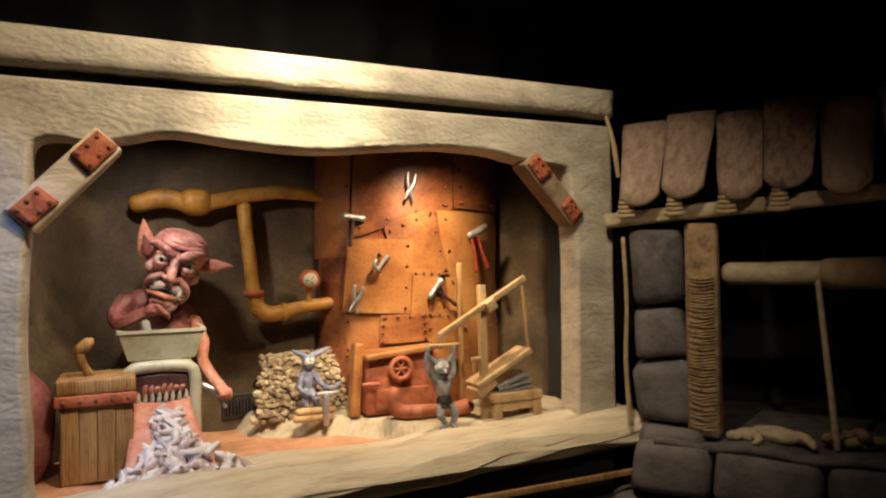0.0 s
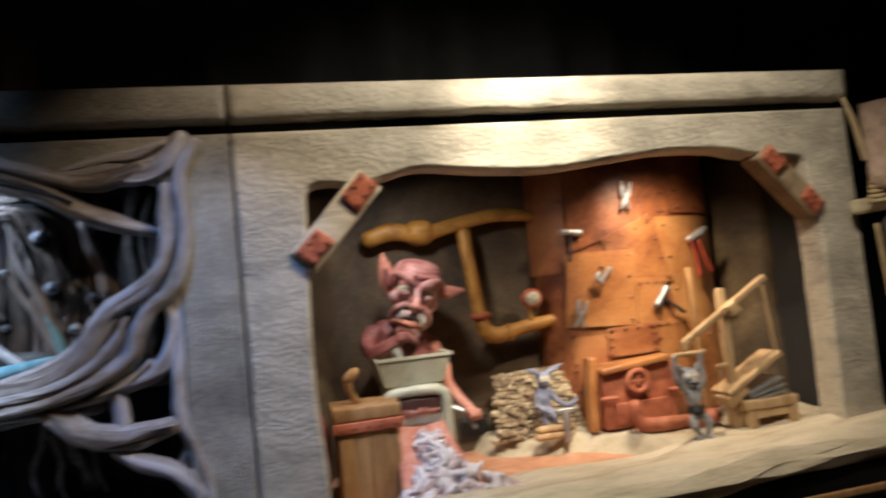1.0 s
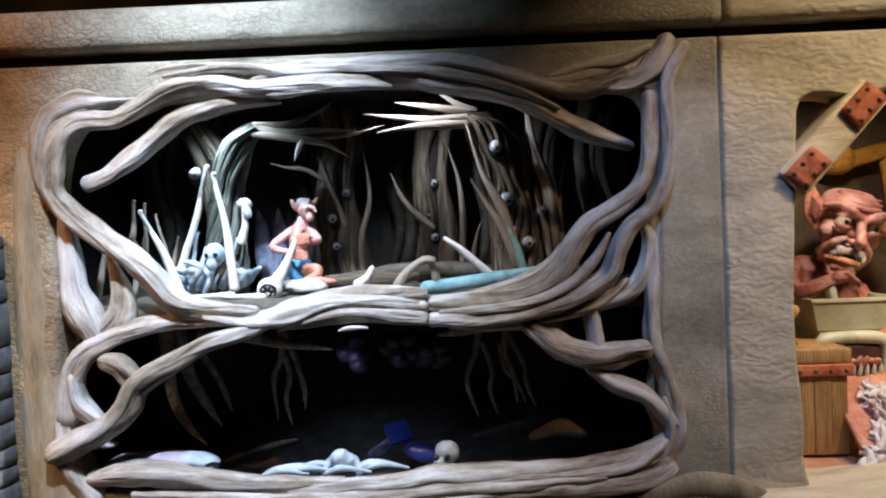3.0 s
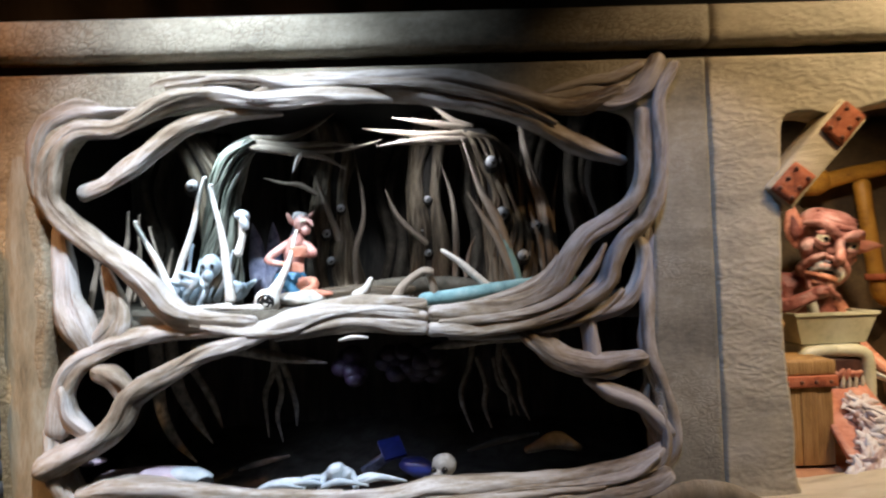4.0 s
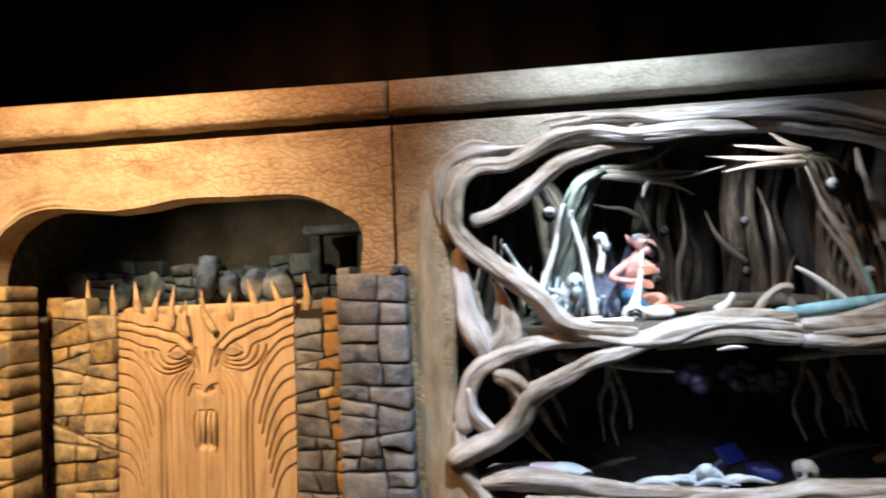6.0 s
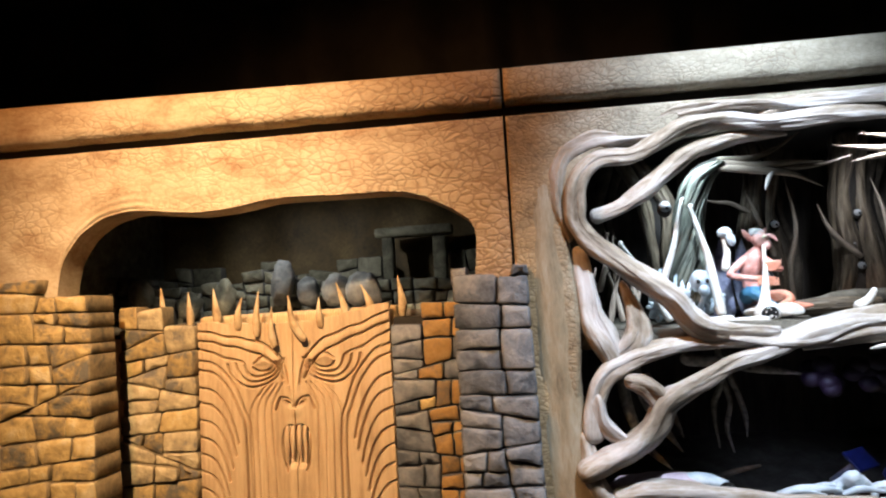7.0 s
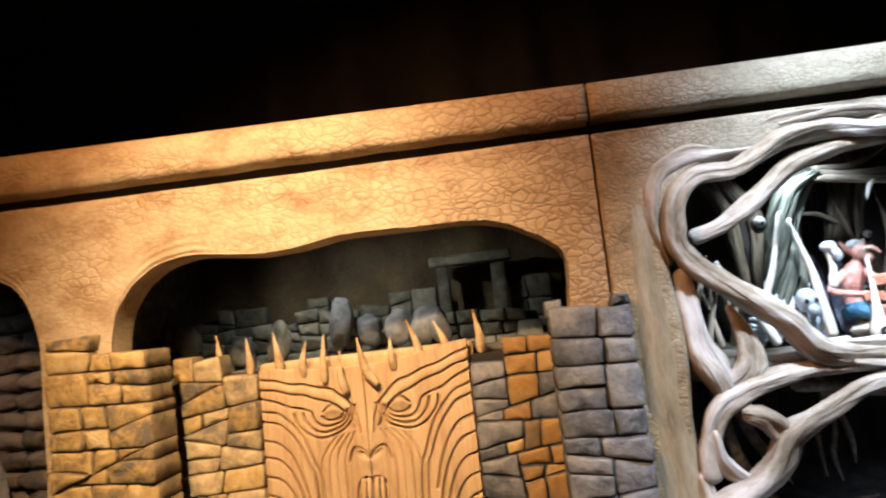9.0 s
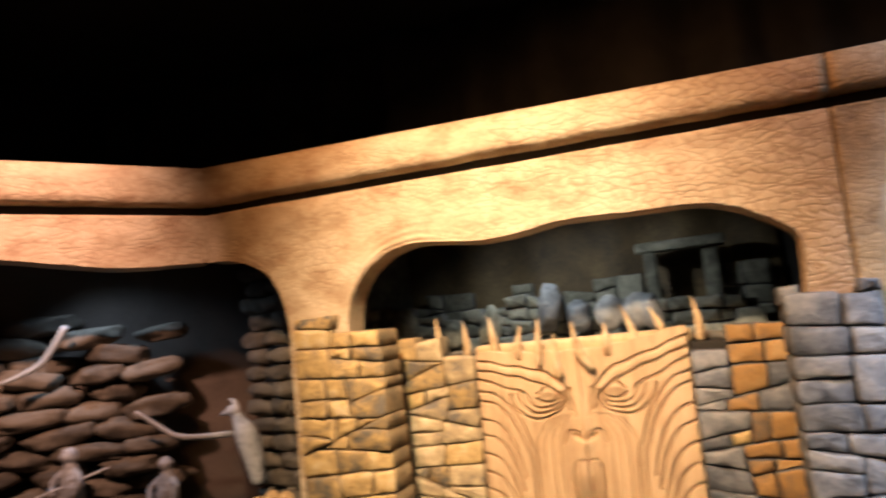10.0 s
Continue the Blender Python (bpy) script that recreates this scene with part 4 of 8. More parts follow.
def eye_tree(base, trunk, radii, strands, limbs, eyes, label, mat=TREE, twist=1.0):
    """A model tree of cords laid side by side round a near-black core that paints the shade between them, with bare
    branches like fingers and round eyes in the bark.
    """
    t = thing("model_tree", base, label, "model tree", "twisted trees in the root case")
    bm = bmesh.new()
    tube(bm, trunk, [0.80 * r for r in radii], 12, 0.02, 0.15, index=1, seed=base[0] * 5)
    k0 = np.array(trunk, float)
    s = spline(np.column_stack([k0, np.interp(np.linspace(0, 1, len(k0)), np.linspace(0, 1, len(radii)), radii)]), 0.02)
    m = 12
    for i in range(strands):
        a0 = 2 * math.pi * (i + 0.25 * math.sin(i * 3.7)) / strands
        pts, rr = [], []
        for j in range(m + 1):
            c = s[int(j * (len(s) - 1) / m)]
            a = a0 + twist * j / m + 0.16 * math.sin(j * 0.9 + i * 0.7 + base[0] * 6)
            k = 0.88 + 0.06 * math.sin(j * 0.7 + i * 2.6)
            pts.append((c[0] + math.cos(a) * c[3] * k, c[1] + math.sin(a) * c[3] * k, c[2]))
            rr.append(c[3] * math.sin(math.pi / strands) * (0.98 + 0.20 * math.sin(j * 0.8 + i * 1.3)))
        tube(bm, pts, rr, 8, 0.02, 0.18, seed=i)
    wpart("trunk", bm, [mat, SHADE_PUPIL], t)
    for pts, r, lm in limbs:
        bm = bmesh.new()
        tube(bm, pts, [r * 0.9, r, r * 0.62, 0.0015], 8, 0.02, 0.12)
        wpart("branch", bm, lm, t)
    for c, r in eyes:
        bm = bmesh.new()
        eye_ball(bm, c, r * 0.72, (0.05 - c[0] * 0.05, -1, 0.1))
        wpart("eye", bm, [TREEEYE, SHADE_PUPIL], t, "dull round eye in a socket coloured as deep shade")
    return t


# claw-handed tree that reaches over the clearing
eye_tree((1.74, 0.36, 1.28), [(1.77, 0.38, 1.27), (1.755, 0.38, 1.40), (1.745, 0.38, 1.52), (1.725, 0.37, 1.64), (1.68, 0.35, 1.76), (1.625, 0.31, 1.84), (1.57, 0.28, 1.865)], [0.13, 0.115, 0.108, 0.10, 0.095, 0.07, 0.035], 25,
         [([(1.575, 0.27, 1.865), (1.46, 0.25, 1.855), (1.33, 0.24, 1.868), (1.20, 0.23, 1.885)], 0.016, TWIG), ([(1.57, 0.26, 1.838), (1.46, 0.24, 1.835), (1.35, 0.22, 1.83), (1.25, 0.21, 1.815)], 0.016, TWIG),
          ([(1.58, 0.27, 1.885), (1.50, 0.26, 1.895), (1.40, 0.25, 1.91), (1.31, 0.25, 1.925)], 0.014, TWIG), ([(1.60, 0.27, 1.89), (1.54, 0.27, 1.91), (1.48, 0.27, 1.95), (1.45, 0.27, 1.975)], 0.011, TWIG),
          ([(1.735, 0.180, 1.31), (1.715, 0.182, 1.38), (1.69, 0.184, 1.46), (1.65, 0.190, 1.575)], 0.021, CYANTWIG), ([(1.737, 0.19, 1.31), (1.675, 0.19, 1.525), (1.61, 0.20, 1.66), (1.56, 0.24, 1.84)], 0.018, TWIG),
          ([(1.715, 0.17, 1.33), (1.67, 0.17, 1.463), (1.623, 0.17, 1.54), (1.567, 0.17, 1.636)], 0.014, TWIG)],
         [((1.664, 0.25, 1.752), 0.034), ((1.695, 0.255, 1.563), 0.037), ((1.765, 0.245, 1.410), 0.030), ((1.82, 0.27, 1.52), 0.026)], "twisted brown model tree with claw-like branches and staring eyes", TREE, 0.7)
eye_tree((1.88, 0.35, 1.28), [(1.89, 0.33, 1.27), (1.872, 0.32, 1.40), (1.86, 0.32, 1.58), (1.81, 0.31, 1.72), (1.78, 0.3, 1.89)], [0.030, 0.026, 0.022, 0.018, 0.006], 4,
         [([(1.91, 0.33, 1.28), (1.895, 0.33, 1.42), (1.893, 0.33, 1.57), (1.925, 0.33, 1.74)], 0.014, TWIG), ([(1.845, 0.28, 1.31), (1.835, 0.27, 1.44), (1.82, 0.26, 1.50), (1.80, 0.26, 1.57)], 0.012, TWIG)], [], "slender grey model tree with bare pointed stems", TWIG)
eye_tree((0.68, 0.30, 1.28), [(0.64, 0.32, 1.27), (0.66, 0.31, 1.42), (0.675, 0.30, 1.60), (0.695, 0.30, 1.72), (0.735, 0.29, 1.81), (0.80, 0.27, 1.855)], [0.080, 0.070, 0.056, 0.056, 0.052, 0.036], 13,
         [([(0.79, 0.26, 1.855), (0.93, 0.25, 1.83), (1.05, 0.24, 1.835), (1.17, 0.24, 1.83)], 0.018, TWIG), ([(0.80, 0.25, 1.835), (0.95, 0.24, 1.81), (1.06, 0.23, 1.785), (1.145, 0.22, 1.735)], 0.015, TWIG),
          ([(0.80, 0.26, 1.87), (0.92, 0.26, 1.865), (1.02, 0.26, 1.90), (1.10, 0.26, 1.95)], 0.013, TWIG), ([(0.83, 0.26, 1.85), (0.98, 0.25, 1.82), (1.14, 0.24, 1.815), (1.27, 0.24, 1.845)], 0.012, TWIG), ([(0.98, 0.23, 1.80), (0.965, 0.23, 1.775), (0.955, 0.23, 1.75), (0.95, 0.23, 1.735)], 0.009, BONE)],
         [((0.585, 0.25, 1.70), 0.032)], "twisted pale model tree bending into long fingers", PALEBARK, 2.6)
eye_tree((0.58, 0.46, 1.28), [(0.62, 0.46, 1.27), (0.62, 0.46, 1.50), (0.60, 0.46, 1.72), (0.50, 0.46, 1.92)], [0.05, 0.05, 0.06, 0.045], 6, [], [], "gnarled brown model tree behind the bones")
eye_tree((1.05, 0.60, 1.29), [(1.06, 0.60, 1.28), (1.04, 0.60, 1.45), (1.03, 0.60, 1.65), (1.06, 0.60, 1.85), (1.02, 0.60, 1.97)], [0.075, 0.065, 0.055, 0.055, 0.05], 5,
         [([(1.10, 0.54, 1.28), (1.08, 0.54, 1.45), (1.02, 0.53, 1.65), (0.97, 0.52, 1.78)], 0.016, TWIG), ([(1.13, 0.55, 1.29), (1.13, 0.55, 1.45), (1.17, 0.55, 1.62), (1.14, 0.55, 1.85)], 0.014, TWIG), ([(1.0, 0.55, 1.68), (0.92, 0.54, 1.73), (0.85, 0.53, 1.74), (0.78, 0.52, 1.76)], 0.01, TWIG)],
         [((1.02, 0.53, 1.53), 0.026), ((1.08, 0.53, 1.63), 0.024), ((1.035, 0.52, 1.42), 0.024)], "dark twisted model tree with small eyes")
eye_tree((1.44, 0.64, 1.29), [(1.44, 0.64, 1.28), (1.43, 0.64, 1.50), (1.42, 0.64, 1.75), (1.44, 0.64, 1.99)], [0.08, 0.06, 0.055, 0.06], 5,
         [([(1.42, 0.57, 1.48), (1.34, 0.56, 1.55), (1.29, 0.55, 1.62), (1.26, 0.54, 1.70)], 0.013, TWIG), ([(1.53, 0.58, 1.30), (1.54, 0.57, 1.50), (1.53, 0.57, 1.66), (1.49, 0.57, 1.80)], 0.014, TWIG), ([(1.57, 0.55, 1.30), (1.58, 0.55, 1.38), (1.60, 0.55, 1.46), (1.62, 0.55, 1.50)], 0.010, TWIG)],
         [((1.425, 0.58, 1.44), 0.024), ((1.43, 0.58, 1.66), 0.022), ((1.40, 0.58, 1.53), 0.018)], "dark twisted model tree standing in the shade")
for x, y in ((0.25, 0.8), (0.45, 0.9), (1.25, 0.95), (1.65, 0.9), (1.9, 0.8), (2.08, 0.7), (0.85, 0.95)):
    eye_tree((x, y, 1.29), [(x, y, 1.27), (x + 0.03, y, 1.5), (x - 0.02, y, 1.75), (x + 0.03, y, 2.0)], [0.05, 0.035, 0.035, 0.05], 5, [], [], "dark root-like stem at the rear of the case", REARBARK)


def bone(a, b, r, mat=BONE, label="long pale bone leaning in the heap", knob=0.7):
    """A bone or stalk that is thick at its foot b and narrows to a small knuckle at a."""
    bm = bmesh.new()
    a, b = Vector(a), Vector(b)
    mid = (a + b) / 2 + Vector((0.012, 0, 0))
    tube(bm, [a, a.lerp(mid, 0.5), mid, mid.lerp(b, 0.5), b], [r * 0.45, r * 0.60, r * 0.82, r * 0.95, r * 1.05], 9, 0.02, 0.2)
    blob(bm, a + Vector((0.2 * r, 0, 0.1 * r)), (r * knob * 0.85, r * knob * 0.8, r * knob * 0.7), sub=2)
    ob = finish("bone", bm, mat)
    return tagged(ob, label, "bone", "bones on the shelf")


bone((0.40, 0.20, 1.57), (0.55, 0.16, 1.28), 0.015)
bone((0.64, 0.21, 1.72), (0.52, 0.22, 1.34), 0.014)
bone((0.665, 0.20, 1.69), (0.735, 0.17, 1.29), 0.017)
bone((0.36, 0.24, 1.61), (0.32, 0.26, 1.40), 0.012, TWIG)
bone((0.385, 0.27, 1.60), (0.36, 0.27, 1.30), 0.010, TWIG)
bone((0.41, 0.30, 1.56), (0.46, 0.28, 1.30), 0.010, TWIG)
bone((0.77, 0.19, 1.57), (0.765, 0.17, 1.45), 0.014)
bone((0.60, 0.12, 1.27), (0.75, 0.10, 1.27), 0.013, BONE, "pale bone lying flat on the shelf")
bone((0.72, 0.09, 1.268), (0.86, 0.08, 1.262), 0.014, BONE, "pale bone lying flat on the shelf")
for i in range(7):
    x = 0.50 + 0.028 * i
    bone((x + 0.05, 0.26, 1.46 + 0.03 * math.sin(i * 2.1)), (x, 0.23, 1.29), 0.012, BLUEBONE, "blue-tinted rib bone in the heap")
skull_blue = bmesh.new()
blob(skull_blue, (0.67, 0.17, 1.41), (0.035, 0.045, 0.042), (20, 0, 0), 0.1)
blob(skull_blue, (0.672, 0.13, 1.375), (0.02, 0.022, 0.022))
for s in (-1, 1):
    blob(skull_blue, (0.67 + s * 0.015, 0.132, 1.408), (0.009, 0.008, 0.010), sub=1, index=1)
tagged(finish("animal_skull", skull_blue, [BLUEBONE, PUPIL]), "small blue-tinted beast skull in the bone heap", "skull", "bones on the shelf")
skull_top = bmesh.new()
blob(skull_top, (0.777, 0.19, 1.583), (0.027, 0.030, 0.021), (0, 12, 0), 0.1)
blob(skull_top, (0.79, 0.165, 1.555), (0.016, 0.016, 0.026), (0, -20, 0), 0.2, sub=2, index=0)
tagged(finish("round_bone", skull_top, [BLUEBONE]), "round pale joint of a large bone", "bone", "bones on the shelf")
# heap of blue-lit scraps below the bones
bm = bmesh.new()
for i in range(26):
    a = rng.uniform(0, 1, 3)
    p = Vector((0.52 + 0.22 * a[0], 0.18 + 0.18 * a[1], 1.275 + 0.09 * a[2] * (1 - abs(a[0] - 0.5))))
    tube(bm, [p, p + Vector((0.02, -0.01, 0.03)), p + Vector((0.05 * rng.uniform(-1, 1), -0.02, 0.05))], [0.012, 0.014, 0.008], 7, 0.02)
tagged(finish("bone_scraps", bm, BLUEBONE), "heap of blue-tinted bone scraps on the shelf", "bones", kind="stuff")

# the seated piper: one plain figure
bm = bmesh.new()
tube(bm, [(0.925, 0.375, 1.34), (0.918, 0.38, 1.40), (0.922, 0.375, 1.455), (0.932, 0.365, 1.495), (0.945, 0.36, 1.525)], [0.036, 0.033, 0.041, 0.034, 0.016], 12, 0.012, 0.08, index=0)
blob(bm, (0.922, 0.365, 1.352), (0.046, 0.042, 0.036), index=1)
# long head with hooked nose, pointed chin and thin grey hair
blob(bm, (0.955, 0.352, 1.562), (0.030, 0.031, 0.036), (0, 12, 0), 0.12, index=0)
blob(bm, (0.972, 0.338, 1.535), (0.018, 0.018, 0.020), (0, 20, 0), 0.1, index=0)
blob(bm, (0.948, 0.362, 1.587), (0.030, 0.031, 0.020), (0, 10, 0), 0.25, 30, index=2)
tube(bm, [(0.978, 0.325, 1.572), (0.995, 0.312, 1.562), (1.003, 0.306, 1.547)], [0.008, 0.0075, 0.003], 7, index=0)
tube(bm, [(0.922, 0.358, 1.560), (0.908, 0.362, 1.582), (0.896, 0.366, 1.606)], [0.008, 0.011, 0.002], 7, index=0)
tube(bm, [(0.972, 0.372, 1.575), (0.984, 0.380, 1.592), (0.994, 0.386, 1.610)], [0.007, 0.010, 0.002], 7, index=0)
for dx, dy in ((0.0, 0.0), (0.017, 0.008)):
    blob(bm, (0.964 + dx, 0.3235 + dy, 1.570), (0.0055, 0.005, 0.0045), sub=1, index=3)
# arms bent to the horn
tube(bm, [(0.900, 0.372, 1.487), (0.858, 0.355, 1.458), (0.826, 0.335, 1.428), (0.868, 0.29, 1.413), (0.918, 0.262, 1.405)], [0.019, 0.016, 0.014, 0.012, 0.010], 8, index=0)
tube(bm, [(0.962, 0.365, 1.487), (0.996, 0.34, 1.452), (0.998, 0.29, 1.440), (0.962, 0.262, 1.442)], [0.018, 0.015, 0.012, 0.010], 8, index=0)
for k in range(4):
    tube(bm, [(0.930, 0.255, 1.434 + 0.010 * k), (0.962, 0.246, 1.438 + 0.010 * k), (0.990, 0.25, 1.441 + 0.010 * k)], [0.005, 0.005, 0.0025], 6, index=4)
    tube(bm, [(0.905, 0.262, 1.388 + 0.009 * k), (0.940, 0.25, 1.384 + 0.009 * k), (0.975, 0.252, 1.380 + 0.009 * k)], [0.005, 0.005, 0.0025], 6, index=4)
# crossed legs in short trousers, bare feet
tube(bm, [(0.89, 0.36, 1.342), (0.885, 0.30, 1.355), (0.90, 0.26, 1.345), (0.93, 0.25, 1.318), (0.96, 0.25, 1.298)], [0.031, 0.027, 0.022, 0.016, 0.011], 9, index=1)
tube(bm, [(0.95, 0.35, 1.335), (1.0, 0.28, 1.342), (1.01, 0.25, 1.323), (0.97, 0.23, 1.305)], [0.026, 0.019, 0.016, 0.011], 9, index=4)
tube(bm, [(0.98, 0.25, 1.303), (1.03, 0.235, 1.300), (1.075, 0.23, 1.298)], [0.012, 0.014, 0.006], 8, index=4)
bm = fuse(bm, 0.0035, 0.0012, 60)
tagged(finish("goblin_figure", bm, [SKIN, BLUECLOTH, GREYSKIN, EYE, PINK]), "small red seated goblin figure in blue trousers blowing a horn", "figure")
# horn
bm = bmesh.new()
h = spline([(0.945, 0.29, 1.53, 0.006), (0.93, 0.25, 1.44, 0.009), (0.905, 0.20, 1.36, 0.015), (0.882, 0.155, 1.305, 0.026), (0.875, 0.125, 1.288, 0.040), (0.874, 0.108, 1.283, 0.045)], 0.012)
tube(bm, h[:, :3], h[:, 3], 14, 0.015)
blob(bm, h[-1, :3] + np.array((0, -0.022, -0.002)), (0.031, 0.012, 0.029), (10, 0, 0), sub=2, index=1)
tagged(finish("horn", bm, [BONE, PUPIL]), "pale curved horn with a wide dark mouth", "horn")
bm = bmesh.new()
blob(bm, (0.96, 0.27, 1.285), (0.10, 0.10, 0.028), rough=0.3, sub=3)
tagged(finish("flat_rock", bm, BONE), "flat pale rock under the seated figure", "rock")
# wing-like grey leaves behind the piper
for dx, tilt in ((-0.08, -6), (-0.02, 4), (0.055, 10)):
    bm = bmesh.new()
    pts = [(0.86 + dx, 0.44, 1.28), (0.85 + dx, 0.44, 1.40), (0.845 + dx + 0.001 * tilt, 0.44, 1.50), (0.84 + dx + 0.002 * tilt, 0.44, 1.575)]
    tube(bm, pts, [0.03, 0.036, 0.026, 0.002], 9, 0.02, 0.2, 0.35)
    tagged(finish("rock_shard", bm, BLUESKIN), "upright grey-blue pointed shard behind the figure", "rock", "shards behind the piper")
# fallen limbs on the shelf
root_bits = [([(1.02, 0.30, 1.29), (1.15, 0.26, 1.30), (1.28, 0.28, 1.295), (1.36, 0.34, 1.30)], 0.028, TREE), ([(1.40, 0.13, 1.27), (1.55, 0.10, 1.285), (1.72, 0.06, 1.31), (1.90, 0.05, 1.325)], 0.024, CYANTWIG),
             ([(1.63, 0.12, 1.30), (1.58, 0.12, 1.345), (1.52, 0.13, 1.40), (1.47, 0.14, 1.435)], 0.014, BONE), ([(1.12, 0.35, 1.29), (1.3, 0.45, 1.31), (1.5, 0.5, 1.31), (1.7, 0.45, 1.30)], 0.035, ROOTDARK)]
for pts, r, mt in root_bits:
    bm = bmesh.new()
    tube(bm, pts, [r, r, r * 0.8, r * 0.5], 9, 0.02, 0.15)
    tagged(finish("fallen_branch", bm, mt), "broken pale branch lying on the shelf", "branch", "branches on the shelf")
for i in range(5):
    bm = bmesh.new()
    x, z = 0.25 + 0.05 * i, 1.28
    tube(bm, [(x, 0.18 + 0.03 * i, z), (x + 0.02 * (-1) ** i, 0.18 + 0.03 * i, z + 0.1), (x + 0.05 * (-1) ** i, 0.16 + 0.03 * i, z + 0.2)], [0.012, 0.01, 0.003], 7)
    tagged(finish("thorn_twig", bm, TWIG), "thin grey pointed twig standing on the shelf", "twig", "twigs on the shelf")

TWIGBONE = surf("grey_bone", [(0.16, 0.15, 0.14), (0.32, 0.31, 0.29)], 24, 0.6, 0.4)
HANGING = surf("dry_hanging_root", [(0.10, 0.085, 0.065), (0.26, 0.22, 0.17), (0.40, 0.345, 0.27)], 30, 0.75, 0.6)
# lower den
hang = thing("hanging_roots", (1.1, 0.4, 1.2), "thin dark roots hanging below the shelf", "roots")
for pts, r in (([(0.39, 0.40, 1.16), (0.40, 0.38, 0.98), (0.42, 0.36, 0.88), (0.47, 0.34, 0.78), (0.55, 0.33, 0.70)], 0.026), ([(0.44, 0.40, 1.14), (0.47, 0.38, 0.98), (0.53, 0.37, 0.86), (0.60, 0.36, 0.76)], 0.024), ([(0.50, 0.42, 1.05), (0.56, 0.42, 0.95), (0.60, 0.42, 0.86), (0.62, 0.42, 0.80)], 0.014),
               ([(0.80, 0.50, 1.18), (0.80, 0.50, 1.0), (0.765, 0.50, 0.90), (0.775, 0.50, 0.74)], 0.014), ([(0.80, 0.50, 1.05), (0.83, 0.50, 0.92), (0.81, 0.50, 0.82), (0.83, 0.50, 0.72)], 0.012), ([(0.81, 0.50, 1.10), (0.86, 0.50, 0.96), (0.885, 0.50, 0.86), (0.885, 0.50, 0.78)], 0.013),
               ([(1.60, 0.45, 1.18), (1.57, 0.45, 1.0), (1.53, 0.45, 0.88), (1.57, 0.45, 0.74)], 0.013), ([(1.60, 0.45, 1.02), (1.63, 0.45, 0.92), (1.62, 0.45, 0.84), (1.645, 0.45, 0.75)], 0.012), ([(1.70, 0.42, 1.18), (1.68, 0.42, 1.0), (1.71, 0.42, 0.90), (1.72, 0.42, 0.80)], 0.014), ([(1.70, 0.42, 1.05), (1.75, 0.42, 0.94), (1.76, 0.42, 0.86), (1.79, 0.42, 0.78)], 0.012),
               ([(1.66, 0.42, 1.02), (1.68, 0.42, 0.92), (1.72, 0.42, 0.88), (1.75, 0.42, 0.80)], 0.010), ([(0.60, 0.2, 1.13), (0.75, 0.25, 1.105), (0.90, 0.28, 1.07), (1.04, 0.30, 1.045)], 0.022), ([(1.85, 0.15, 1.13), (1.65, 0.2, 1.12), (1.5, 0.25, 1.10), (1.42, 0.28, 1.085)], 0.022)):
    bm = bmesh.new()
    tube(bm, pts, [r, r * 0.9, r * 0.8, 0.003], 8, 0.02, 0.2)
    wpart("root", bm, HANGING, hang)
cluster = thing("hanging_cluster", (1.25, 0.28, 1.1), "dark purple cluster of round pods under the shelf", "cluster")
for i in range(26):
    bm = bmesh.new()
    a = rng.uniform(-1, 1, 3)
    blob(bm, (1.26 + 0.20 * a[0], 0.34 + 0.05 * a[1], 1.02 + 0.055 * a[2]), (0.04, 0.04, 0.036), sub=2)
    wpart("pod", bm, PURPLE, cluster)


def lump(name, parts, mats, label, category, group=""):
    bm = bmesh.new()
    for c, s, t, i in parts:
        blob(bm, c, s, t, 0.2, 9, 2, i)
    return tagged(finish(name, bm, mats), label, category, group)


lump("mauve_sack", [((0.50, 0.10, 0.715), (0.17, 0.07, 0.035), (0, 3, 0), 0), ((0.38, 0.11, 0.71), (0.10, 0.07, 0.032), (0, -6, 0), 0), ((0.61, 0.09, 0.72), (0.08, 0.05, 0.024), (0, 10, 0), 1), ((0.67, 0.05, 0.705), (0.03, 0.03, 0.018), (0, 0, 0), 2)], [MAUVE, CHALK, PUPIL], "limp mauve cloth sack lying on the den floor", "sack")
lump("pale_card", [((0.27, 0.14, 0.765), (0.05, 0.03, 0.012), (0, -6, 0), 0)], [MAUVE], "small pale flat scrap on the den floor", "scrap")
bm = bmesh.new()
for i in range(12):
    a = rng.uniform(0, 1, 3)
    tube(bm, [(0.82 + 0.40 * a[0], 0.06 + 0.06 * a[1], 0.67), (0.88 + 0.40 * a[0], 0.05 + 0.06 * a[1], 0.69), (0.97 + 0.40 * a[0], 0.06 + 0.06 * a[1], 0.67)], [0.008, 0.012, 0.004], 8, 0.02, 0.3)
tagged(finish("bone_splinters", bm, CHALK), "pale bluish bone splinters along the den floor", "bones", kind="stuff")
# small white crouching beast: one plain figure
bm = bmesh.new()
blob(bm, (1.10, 0.10, 0.70), (0.045, 0.034, 0.028), (0, 10, 0), 0.2)
blob(bm, (1.09, 0.09, 0.715), (0.03, 0.03, 0.026), (0, 0, 0), 0.2)
tube(bm, [(1.06, 0.11, 0.70), (1.04, 0.09, 0.67), (1.03, 0.08, 0.635)], [0.014, 0.012, 0.01], 8)
tube(bm, [(1.135, 0.11, 0.70), (1.155, 0.09, 0.67), (1.15, 0.08, 0.635)], [0.014, 0.012, 0.01], 8)
tube(bm, [(0.99, 0.13, 0.655), (1.04, 0.12, 0.68), (1.07, 0.12, 0.69)], [0.010, 0.016, 0.02], 8)
bm = fuse(bm, 0.005, 0.002, 50)
